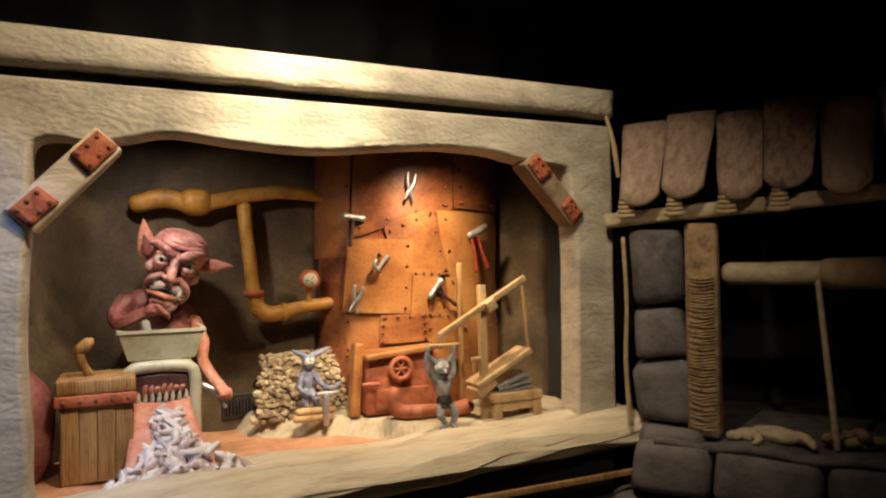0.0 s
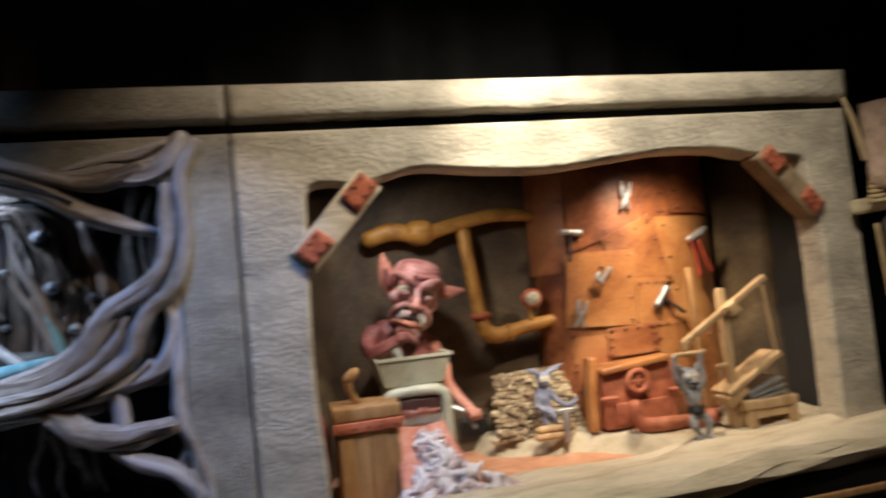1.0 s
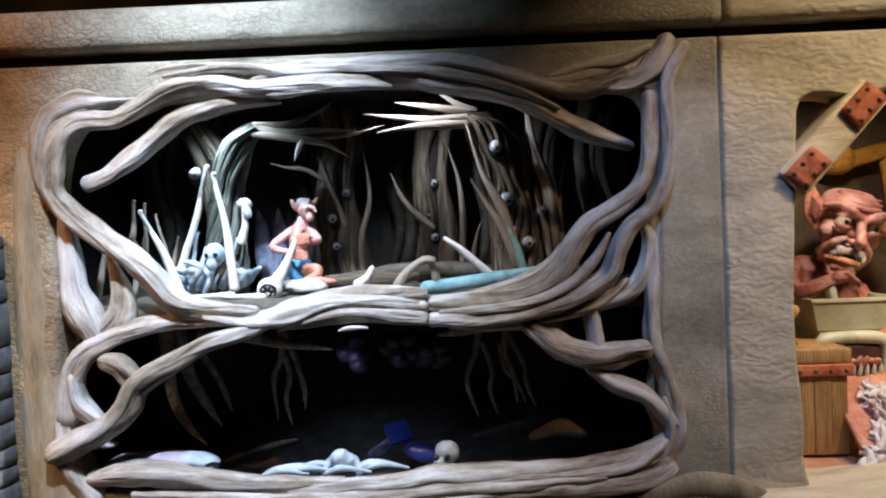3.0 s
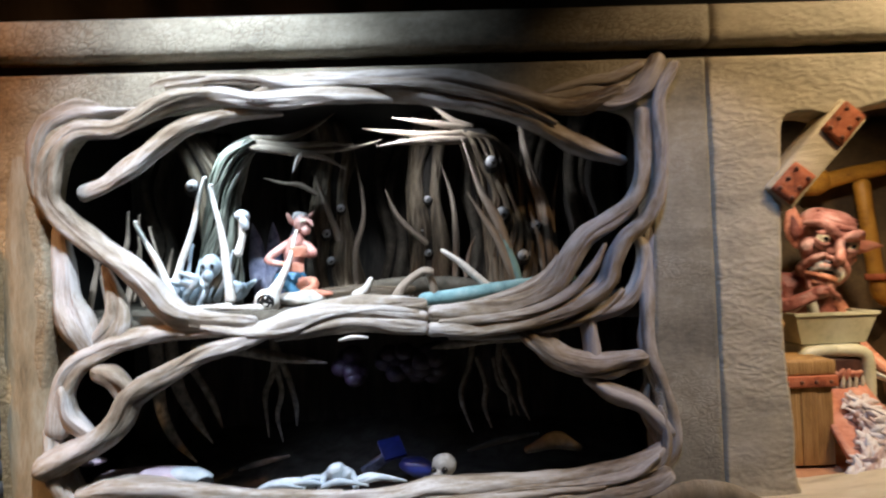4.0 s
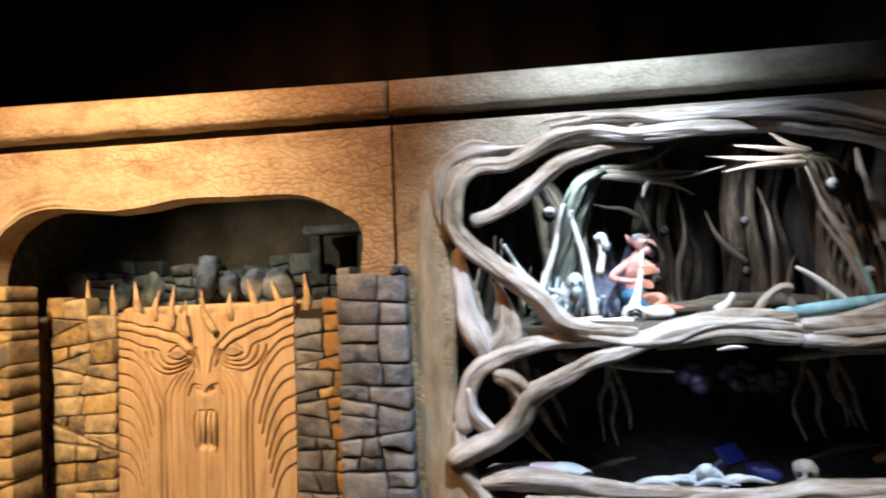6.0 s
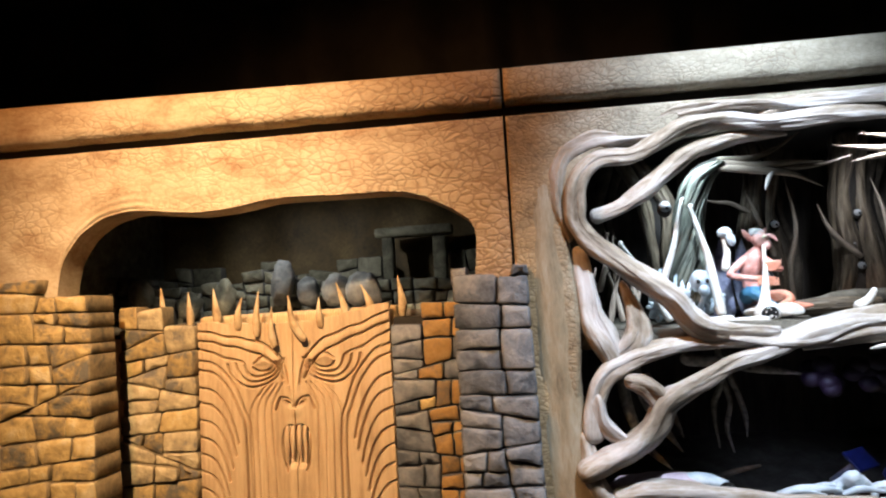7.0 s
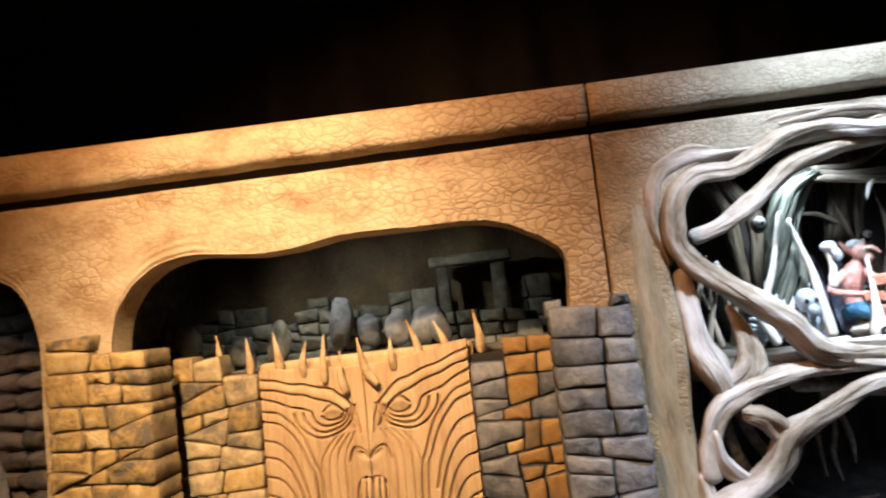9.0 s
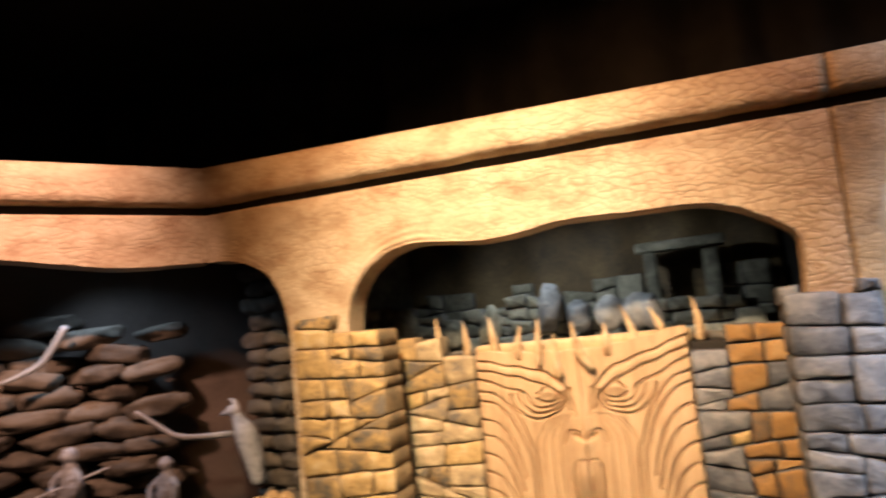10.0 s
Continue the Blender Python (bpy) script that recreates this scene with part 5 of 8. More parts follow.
tagged(finish("beast_figure", bm, CHALK), "small bluish white crouching beast figure", "figure")
bm = bmesh.new()
box(bm, (-0.045, -0.045, -0.008), (0.045, 0.045, 0.008), 0.003, pose(1.26, 0.40, 0.70, 40, -8, 20))
box(bm, (-0.06, -0.012, -0.02), (0.05, 0.012, 0.02), 0.006, pose(1.20, 0.40, 0.645, 10, -30, 10), index=1)
tagged(finish("blue_book", bm, [BLUEGLOSS, BLUESKIN]), "glossy deep blue card leaning on a block", "card")
lump("blue_cushion", [((1.36, 0.30, 0.655), (0.07, 0.05, 0.035), (0, 12, 0), 0)], [BLUEGLOSS], "dark blue rounded pouch on the den floor", "pouch")
bm = bmesh.new()
blob(bm, (1.45, 0.15, 0.70), (0.042, 0.045, 0.040), (0, 0, 0), 0.15, sub=3)
blob(bm, (1.425, 0.11, 0.672), (0.022, 0.022, 0.026), (0, 0, 0), 0.2)
blob(bm, (1.415, 0.105, 0.695), (0.012, 0.01, 0.013), sub=1, index=1)
blob(bm, (1.45, 0.105, 0.695), (0.012, 0.01, 0.013), sub=1, index=1)
tagged(finish("animal_skull", bm, [TWIGBONE, PUPIL]), "pale round beast skull on the den floor", "skull")
for pts, r in (([(0.70, 0.35, 0.66), (0.78, 0.36, 0.68), (0.88, 0.36, 0.70)], 0.012), ([(1.55, 0.4, 0.68), (1.68, 0.42, 0.71), (1.82, 0.42, 0.73)], 0.014), ([(1.95, 0.3, 0.70), (1.86, 0.3, 0.73), (1.76, 0.3, 0.70)], 0.03)):
    bm = bmesh.new()
    tube(bm, pts, [r * 0.5, r, r * 0.5], 8, 0.02, 0.2)
    tagged(finish("dark_stick", bm, ROOTDARK), "dark crooked stick on the den floor", "stick", "sticks in the den")

# ---------------------------------------------------------------- workshop case
bm = bmesh.new()
rows = []
for y in np.linspace(0.08, 1.0, 26):
    rows.append([(x, y, 0.585 + 0.010 * noise.noise(Vector((x * 5, y * 5, 3))) + 0.006 * noise.noise(Vector((x * 15, y * 15, 3)))) for x in np.linspace(2.42, 4.95, 70)])
sheet(bm, rows)
tagged(finish("case_floor", bm, ORANGEFLOOR), "orange clay floor of the workshop case", "floor", kind="structure").modifiers.new("thickness", "SOLIDIFY").thickness = 0.06
bm = bmesh.new()
rows = []
for z in np.linspace(0.5, 2.02, 20):
    rows.append([(x, 0.97 - 0.40 * smoothstep(4.80, 5.0, x) - 0.5 * smoothstep(2.75, 2.42, x) + 0.02 * noise.noise(Vector((x * 3, z * 3, 2))), z) for x in np.linspace(2.42, 5.0, 60)])
sheet(bm, rows)
tagged(finish("case_lining", bm, BACK), "brown painted rear wall of the workshop case", "wall", kind="structure").modifiers.new("thickness", "SOLIDIFY").thickness = 0.03
slab("case_side", (4.98, 0.14, 0.4), (5.03, 1.25, 2.02), BLACK, "black side board of the workshop case", "wall")


def ledge():
    """Raised sandy rock ledge with a rounded worn front edge."""
    bm = bmesh.new()
    nx, ny = 90, 40
    rows = []
    for j in range(ny + 1):
        row = []
        for i in range(nx + 1):
            x, y = 3.36 + (4.95 - 3.36) * i / nx, 0.06 + 0.92 * j / ny
            edge = np.interp(x, [3.36, 3.45, 3.6, 3.8, 3.95, 4.1, 4.4, 5.0], [0.86, 0.76, 0.68, 0.58, 0.46, 0.22, 0.02, -0.05]) + 0.03 * noise.noise(Vector((x * 7, 0, 1)))
            k = smoothstep(edge - 0.035, edge + 0.025, y) * smoothstep(3.36, 3.45, x)
            z = 0.572 + 0.10 * k + 0.012 * k * noise.noise(Vector((x * 6, y * 9, 2))) + 0.004 * k * noise.noise(Vector((x * 22, y * 22, 2)))
            row.append((x, y, z))
        rows.append(row)
    sheet(bm, rows)
    ob = tagged(finish("rock_ledge", bm, SAND), "pale sandy rock ledge with a worn front edge", "ledge", kind="structure")
    ob.modifiers.new("thickness", "SOLIDIFY").thickness = 0.03
    return ob


ledge()


def corner_brace(a, b, width, plates, label, mat=SILL):
    """A diagonal plank across the corner of the opening, with two riveted rust plates."""
    a, b = Vector((a[0], 0, a[1])), Vector((b[0], 0, b[1]))
    d = (b - a).normalized()
    q = Matrix(((d.x, 0, -d.z, (a.x + b.x) / 2), (0, 1, 0, 0), (d.z, 0, d.x, (a.z + b.z) / 2), (0, 0, 0, 1)))
    half = (b - a).length / 2
    t = thing("corner_brace", ((a.x + b.x) / 2, 0, (a.z + b.z) / 2), label, "brace", "braces of the workshop front")
    bm = bmesh.new()
    box(bm, (-half, -0.014, -width / 2), (half, 0.10, width / 2), 0.012, q, rough=0.004)
    wpart("plank", bm, mat, t)
    for k, s in plates:
        bm = bmesh.new()
        box(bm, (k * half - s[0], -0.028, -s[1]), (k * half + s[0], -0.010, s[1]), 0, q, rough=0.007, cuts=4)
        pl = wpart("plate", bm, RUST, t, "rusty red riveted plate")
        for u, v in ((-0.7, -0.6), (0.7, -0.6), (-0.7, 0.6), (0.7, 0.6), (0.0, -0.55), (0, 0.6)):
            bm = bmesh.new()
            blob(bm, q @ Vector((k * half + u * s[0], -0.029, v * s[1])), (0.009, 0.006, 0.009), sub=1)
            r = finish("rivet", bm, RIVET)
            r.parent = pl
    return t


corner_brace((2.575, 1.558), (2.842, 1.849), 0.115, [(-0.66, (0.06, 0.042)), (0.66, (0.06, 0.042))], "cream plank brace with two rusty riveted plates")
corner_brace((4.79, 1.588), (4.53, 1.868), 0.095, [(-0.66, (0.052, 0.036)), (0.66, (0.052, 0.036))], "dull brown plank brace with two rusty riveted plates", surf("dull_brown_plank", [(0.12, 0.085, 0.045), (0.24, 0.175, 0.095), (0.33, 0.25, 0.145)], 8, 0.75, 0.5, 60))

# meat mill: hopper, frame, mouth, chute
mill = thing("meat_mill", (3.02, 0.5, 0.6), "cream enamelled meat mill with a toothed mouth and chute", "mill")


def tray(bm, x0, x1, y0, y1, z0, z1, taper, wall):
    """An open tray with sloping sides."""
    cx, cy = (x0 + x1) / 2, (y0 + y1) / 2

    def loop(k, z, inset):
        return [(cx + sx * ((x1 - x0) / 2 * k - inset), cy + sy * ((y1 - y0) / 2 * k - inset), z) for sx, sy in ((-1, -1), (1, -1), (1, 1), (-1, 1), (-1, -1))]
    rows = [loop(taper * 0.1, z0, 0), loop(taper, z0, 0), loop(1, z1 - 0.014, 0), loop(1.05, z1 - 0.012, 0), loop(1.05, z1, 0), loop(1, z1, wall), loop(taper, z0 + wall, wall), loop(taper * 0.1, z0 + wall, 0)]
    sheet(bm, rows)
    bmesh.ops.remove_doubles(bm, verts=bm.verts[:], dist=1e-5)


bm = bmesh.new()
tray(bm, 2.86, 3.185, 0.44, 0.74, 1.02, 1.145, 0.80, 0.008)
wpart("hopper", bm, ENAMEL, mill, smooth=False)
for x in (2.885, 3.15):
    bm = bmesh.new()
    tube(bm, [(x, 0.46, 0.63), (x, 0.46, 0.80), (x, 0.46, 0.94), (3.018 + (x - 3.018) * 0.8, 0.46, 0.985), (3.018, 0.46, 0.995)], [0.026, 0.024, 0.026, 0.026, 0.024], 10, 0.02)
    wpart("frame_leg", bm, ENAMEL, mill)
bm = bmesh.new()
box(bm, (2.90, 0.475, 0.62), (3.14, 0.70, 1.02), 0.015)
wpart("housing", bm, ENAMEL, mill)
bm = bmesh.new()
box(bm, (2.915, 0.455, 0.845), (3.125, 0.49, 0.962), 0.012)
mouth = wpart("mouth", bm, surf("dark_red_mouth", [(0.03, 0.012, 0.01), (0.10, 0.04, 0.03)], 20, 0.5, 0.3), mill, "dark open mouth of the mill")
for row_z, up in ((0.862, 1),):
    for i in range(8):
        bm = bmesh.new()
        x = 2.93 + 0.026 * i
        tube(bm, [(x, 0.448, row_z - up * 0.012), (x + 0.002, 0.444, row_z + up * 0.01), (x + 0.003, 0.442, row_z + up * 0.03)], [0.009, 0.008, 0.002], 7)
        ob = finish("tooth", bm, TEETH)
        ob.parent = mouth
for i in range(7):
    bm = bmesh.new()
    a = rng.uniform(-1, 1, 3)
    tube(bm, [(2.95 + 0.024 * i, 0.45, 0.885 + 0.01 * a[0]), (2.955 + 0.024 * i, 0.438, 0.905), (2.96 + 0.024 * i, 0.43, 0.915 + 0.01 * a[1])], [0.010, 0.011, 0.006], 7)
    ob = finish("scrap", bm, PINK)
    ob.parent = mouth
bm = bmesh.new()
rows = []
for i in range(14):
    t = i / 13
    y, z, w = 0.45 - 0.32 * t, 0.845 - 0.235 * t ** 0.8, 0.105 + 0.06 * t
    rows.append([(3.02 + w * s + 0.02 * t, y - 0.01 * (1 - s * s), z + 0.02 * s * s + 0.006 * noise.noise(Vector((s * 4, t * 6, 1)))) for s in np.linspace(-1, 1, 12)])
sheet(bm, rows)
ch = wpart("chute", bm, PINK, mill, "orange-pink ribbed chute")
ch.modifiers.new("thickness", "SOLIDIFY").thickness = 0.018
bm = bmesh.new()
rod(bm, (3.17, 0.50, 0.90), (3.26, 0.47, 0.86), 0.014)
rod(bm, (3.24, 0.47, 0.845), (3.27, 0.46, 0.80), 0.010)
wpart("crank", bm, STEEL, mill, "steel crank held by the goblin")

pile = thing("offcut_pile", (3.05, 0.25, 0.6), "heap of pale pinkish offcuts sliding down the chute", "heap")
for i in range(170):
    t = (i / 169) ** 0.8
    u = rng.uniform(-1, 1, 5)
    w = 0.03 + 0.25 * t * t
    x = 3.035 + w * u[0] + 0.05 * t
    y = 0.38 - 0.29 * t
    z = 0.80 - 0.20 * t + 0.075 * (1 - abs(u[0])) * (0.4 + 0.6 * math.sin(math.pi * min(1, t * 1.1))) * (0.5 + 0.5 * u[1])
    d = Vector((0.8 * u[2], -0.5 * abs(u[4]), -0.4 + 0.75 * u[3])).normalized() * (0.030 + 0.030 * abs(u[4]))
    bm = bmesh.new()
    p = Vector((x, y, max(z, 0.618)))
    tube(bm, [p - d, p + Vector((0.004 * u[1], -0.006, 0.006)), p + d], [0.006, 0.012 + 0.008 * abs(u[3]), 0.005], 6, 0.014, 0.7, 0.7, seed=i)
    wpart("offcut", bm, MEAT, pile)
for x, s in ((2.95, 1.0), (3.04, 1.0), (3.13, 0.8)):
    bm = bmesh.new()
    tube(bm, [(x, 0.24, 0.69), (x + 0.006, 0.18, 0.645), (x + 0.01, 0.13, 0.615)], [0.016, 0.026 * s, 0.030 * s], 10, 0.02, 0.15)
    wpart("offcut", bm, MEAT, pile)

# the goblin at the mill: one plain figure
bm = bmesh.new()
H = Vector((3.085, 0.60, 1.415))


def g(x, y, z):
    return H + Vector((x, y, z))


blob(bm, g(0, 0.03, 0.062), (0.118, 0.112, 0.090), (0, 0, 0), 0.08, 10, 3, 0, 0.9)
blob(bm, g(0, -0.02, -0.02), (0.100, 0.085, 0.085), (0, 0, 0), 0.08, 12, 3, 0)
blob(bm, g(0, -0.02, -0.11), (0.082, 0.068, 0.055), (0, 0, 0), 0.15, 12, 3, 0)
blob(bm, g(0.004, -0.066, -0.165), (0.056, 0.046, 0.046), (0, 0, 0), 0.25, 12, 3, 0)
# furrowed forehead and heavy scowling brows
for k, z in enumerate((0.088, 0.108, 0.126)):
    tube(bm, [g(-0.085, -0.045 + 0.012 * k, z + 0.006), g(-0.03, -0.088 + 0.020 * k, z - 0.004), g(0.03, -0.088 + 0.020 * k, z - 0.004), g(0.085, -0.045 + 0.012 * k, z + 0.006)], [0.004, 0.009, 0.009, 0.004], 7, 0.01, 0.2, index=0)
for s in (-1, 1):
    tube(bm, [g(s * 0.012, -0.112, 0.040), g(s * 0.045, -0.112, 0.062), g(s * 0.085, -0.082, 0.074), g(s * 0.118, -0.035, 0.064)], [0.018, 0.020, 0.017, 0.010], 9, 0.01, 0.15, index=0)
    e = g(s * 0.057, -0.094, 0.022)
    blob(bm, e, (0.029, 0.024, 0.024), sub=2, index=1)
    blob(bm, e + Vector((0, 0.003, 0.020)), (0.033, 0.025, 0.012), (0, s * 14, 0), sub=2, index=0)
    blob(bm, e + Vector((0.003, -0.0225, -0.003)), (0.0055, 0.003, 0.0055), sub=2, index=2)
    tube(bm, [e + Vector((-0.032, -0.004, -0.014)), e + Vector((0, -0.016, -0.027)), e + Vector((0.032, -0.004, -0.014))], [0.006, 0.011, 0.006], 7, 0.01, index=0)
    tube(bm, [e + Vector((-0.030, 0.0, -0.032)), e + Vector((0, -0.010, -0.043)), e + Vector((0.032, 0.004, -0.030))], [0.005, 0.009, 0.005], 7, 0.01, index=0)
    blob(bm, g(s * 0.080, -0.052, -0.030), (0.034, 0.030, 0.036), (0, 0, 0), 0.15, sub=2, index=0)
    blob(bm, g(0.004 + s * 0.020, -0.124, -0.050), (0.013, 0.015, 0.012), sub=2, index=0)
    blob(bm, g(0.004 + s * 0.016, -0.130, -0.064), (0.007, 0.007, 0.005), sub=1, index=2)
    # folds from the nose round the mouth
    tube(bm, [g(s * 0.036, -0.112, -0.042), g(s * 0.066, -0.096, -0.070), g(s * 0.082, -0.070, -0.108), g(s * 0.070, -0.058, -0.148)], [0.010, 0.016, 0.015, 0.008], 8, 0.01, 0.15, index=0)
tube(bm, [g(0, -0.098, 0.052), g(0.001, -0.122, 0.016), g(0.003, -0.142, -0.020), g(0.005, -0.154, -0.046), g(0.005, -0.138, -0.066)], [0.016, 0.017, 0.018, 0.019, 0.012], 11, 0.01, index=0)
# tall pointed ear and a sideways one
tube(bm, [g(-0.098, 0.02, -0.035), g(-0.122, 0.02, 0.015), g(-0.150, 0.02, 0.070), g(-0.185, 0.02, 0.150)], [0.014, 0.040, 0.034, 0.003], 10, 0.012, index=4, flat=0.35)
tube(bm, [g(-0.118, 0.004, -0.005), g(-0.135, 0.004, 0.030), g(-0.155, 0.006, 0.075)], [0.008, 0.018, 0.004], 8, 0.012, index=3, flat=0.4)
tube(bm, [g(0.105, 0.02, 0.010), g(0.140, 0.02, 0.030), g(0.185, 0.02, 0.046), g(0.240, 0.02, 0.062)], [0.018, 0.034, 0.022, 0.002], 10, 0.012, index=4, flat=0.35)
# open mouth: moustache, dark slit, teeth, one crooked tusk, lower lip, warty chin
blob(bm, g(0.003, -0.092, -0.088), (0.062, 0.034, 0.022), (0, 0, 0), 0.15, sub=3, index=6)
for s in (-1, 1):
    for k in range(3):
        tube(bm, [g(0.003 + s * 0.010, -0.126, -0.080 - 0.004 * k), g(0.003 + s * 0.036, -0.116, -0.088 - 0.006 * k), g(0.003 + s * 0.064, -0.088, -0.100 - 0.008 * k)], [0.008, 0.008, 0.004], 6, 0.012, 0.2, index=6 if k else 0)
tube(bm, [g(-0.062, -0.080, -0.116), g(0.0, -0.114, -0.108), g(0.066, -0.080, -0.118)], [0.008, 0.014, 0.008], 8, 0.01, index=2)
for i in range(7):
    x = -0.046 + 0.0155 * i
    tube(bm, [g(x, -0.110 + 5 * x * x, -0.100), g(x, -0.117 + 5 * x * x, -0.112)], [0.0052, 0.0035], 6, 0.01, index=5)
tube(bm, [g(-0.066, -0.078, -0.130), g(0.0, -0.118, -0.128), g(0.068, -0.078, -0.132)], [0.009, 0.014, 0.009], 8, 0.01, index=4)
tube(bm, [g(0.052, -0.100, -0.126), g(0.056, -0.110, -0.112), g(0.062, -0.112, -0.094)], [0.010, 0.009, 0.003], 7, 0.01, index=5)
for i in range(9):
    a = rng.uniform(-1, 1, 3)
    blob(bm, g(0.045 * a[0], -0.098 + 6 * (0.045 * a[0]) ** 2, -0.158 + 0.026 * a[1]), (0.013, 0.012, 0.015), sub=1, index=4 if i % 3 else 6)
# the broad head leans to one side
LEAN = Matrix.Rotation(radians(-5), 3, "Z") @ Matrix.Rotation(radians(18), 3, "Y") @ Matrix.Rotation(radians(7), 3, "X")
for v in bm.verts:
    v.co = H + LEAN @ (v.co - H)
# neck, hunched body, arms
tube(bm, [H + Vector((-0.01, 0.03, -0.05)), H + Vector((-0.03, 0.06, -0.12)), (3.02, 0.68, 1.24)], [0.045, 0.05, 0.07], 10, 0.02, 0.2, index=3)
blob(bm, (2.98, 0.70, 1.20), (0.125, 0.085, 0.10), (0, -14, 0), 0.25, 9, 3, 3)
blob(bm, (3.06, 0.69, 1.16), (0.11, 0.08, 0.10), (0, 0, 0), 0.25, 9, 3, 3)
blob(bm, (2.885, 0.66, 1.23), (0.055, 0.055, 0.055), (0, 0, 0), 0.2, 9, 2, 3)
tube(bm, [(2.885, 0.65, 1.25), (2.85, 0.59, 1.20), (2.87, 0.53, 1.17), (2.91, 0.50, 1.19), (2.965, 0.485, 1.215)], [0.042, 0.036, 0.032, 0.028, 0.024], 9, 0.02, 0.2, index=3)
blob(bm, (2.985, 0.475, 1.225), (0.036, 0.026, 0.026), (0, -20, 0), 0.25, sub=2, index=3)
for k in range(4):
    tube(bm, [(2.985 + 0.012 * k, 0.465, 1.240 - 0.010 * k), (3.008 + 0.012 * k, 0.455, 1.240 - 0.011 * k), (3.020 + 0.010 * k, 0.462, 1.222 - 0.012 * k)], [0.009, 0.009, 0.006], 6, 0.01, index=3)
tube(bm, [(3.17, 0.66, 1.16), (3.20, 0.62, 1.06), (3.19, 0.56, 1.00), (3.22, 0.50, 0.93), (3.255, 0.47, 0.885)], [0.03, 0.026, 0.024, 0.024, 0.022], 9, 0.02, 0.2, index=4)
blob(bm, (3.262, 0.462, 0.872), (0.032, 0.026, 0.026), (0, 20, 0), 0.3, sub=2, index=4)
for k in range(4):
    tube(bm, [(3.245 + 0.014 * k, 0.445, 0.875), (3.25 + 0.014 * k, 0.435, 0.855), (3.248 + 0.014 * k, 0.445, 0.838)], [0.008, 0.008, 0.006], 6, 0.01, index=4)
bm = fuse(bm, 0.0042, 0.0016, 55)
tagged(finish("goblin_figure", bm, [SKIN, EYE, PUPIL, SKINDARK, PINK, TEETH, GREYSKIN]), "red wrinkled goblin figure with pointed ears turning a mill", "figure")
bm = bmesh.new()
tube(bm, [(2.965, 0.50, 1.135), (2.955, 0.49, 1.18), (2.95, 0.49, 1.215)], [0.02, 0.018, 0.01], 8, 0.01, 0.2)
tagged(finish("white_scrap", bm, BONE), "white pointed scrap sticking out of the hopper", "scrap")

# plank bin with lid and wooden ladle
bin_ob = thing("plank_bin", (2.78, 0.36, 0.59), "square ochre wooden bin of upright planks with lid", "bin")
for i in range(4):
    bm = bmesh.new()
    x = 2.665 + 0.0615 * i
    box(bm, (x, 0.305 + 0.003 * (i % 2), 0.592), (x + 0.0605, 0.325, 0.90), 0.005, rough=0.003)
    wpart("plank", bm, WOOD, bin_ob)
for i in range(5):
    for x in (2.66, 2.895):
        bm = bmesh.new()
        y = 0.326 + 0.04 * i
        box(bm, (x, y, 0.592), (x + 0.018, y + 0.038, 0.90), 0.005, rough=0.003)
        wpart("plank", bm, WOOD, bin_ob)
bm = bmesh.new()
box(bm, (2.68, 0.33, 0.592), (2.895, 0.52, 0.88), 0)
wpart("core", bm, DARKIRON, bin_ob, "dark inside of the bin", False)
bm = bmesh.new()
box(bm, (2.645, 0.288, 0.882), (2.925, 0.306, 0.925), 0.006, rough=0.003)
strap = wpart("strap", bm, RUST, bin_ob, "rusty brown strap with rivets")
for i in range(5):
    bm = bmesh.new()
    blob(bm, (2.675 + 0.055 * i, 0.286, 0.903), (0.009, 0.006, 0.009), sub=1)
    r = finish("rivet", bm, RIVET)
    r.parent = strap
bm = bmesh.new()
box(bm, (2.65, 0.295, 0.925), (2.92, 0.54, 0.985), 0.01, rough=0.005)
wpart("lid", bm, WOOD, bin_ob)
ladle = thing("ladle", (2.74, 0.40, 0.985), "carved wooden ladle standing on the bin lid", "ladle")
bm = bmesh.new()
tube(bm, [(2.76, 0.40, 0.985), (2.735, 0.39, 1.03), (2.725, 0.38, 1.07)], [0.018, 0.015, 0.018], 9, 0.02, 0.15)
wpart("handle", bm, WOOD, ladle)
bm = bmesh.new()
blob(bm, (2.74, 0.375, 1.10), (0.045, 0.02, 0.024), (0, -40, 0), 0.2, sub=2)
wpart("bowl", bm, WOOD, ladle)
bm = bmesh.new()
blob(bm, (2.52, 0.42, 0.80), (0.12, 0.10, 0.24), (0, 0, 0), 0.1, sub=3)
tagged(finish("red_jar", bm, SKINDARK), "large rounded red-brown jar in the corner", "jar")

# yellow pipes with gauge
pipes = thing("pipework", (3.45, 0.85, 1.1), "yellow painted pipes with flanges and gauge on the rear wall", "pipes")
bm = bmesh.new()
tube(bm, [(2.93, 0.86, 1.70), (3.05, 0.85, 1.725), (3.2, 0.85, 1.70), (3.35, 0.85, 1.73), (3.55, 0.85, 1.765), (3.68, 0.85, 1.765), (3.84, 0.86, 1.745)], [0.044, 0.047, 0.042, 0.037, 0.035, 0.034, 0.026], 12, 0.02, 0.08)
wpart("upper_pipe", bm, YELLOW, pipes)
bm = bmesh.new()
tube(bm, [(3.16, 0.85, 1.71), (3.22, 0.85, 1.71)], [0.066, 0.066], 14, 0.02)
wpart("collar", bm, YELLOW, pipes)
bm = bmesh.new()
tube(bm, [(3.415, 0.84, 1.69), (3.42, 0.83, 1.58), (3.435, 0.83, 1.45), (3.45, 0.83, 1.30), (3.46, 0.83, 1.255)], [0.036, 0.034, 0.034, 0.034, 0.036], 12, 0.03)
wpart("down_pipe", bm, YELLOW, pipes)
bm = bmesh.new()
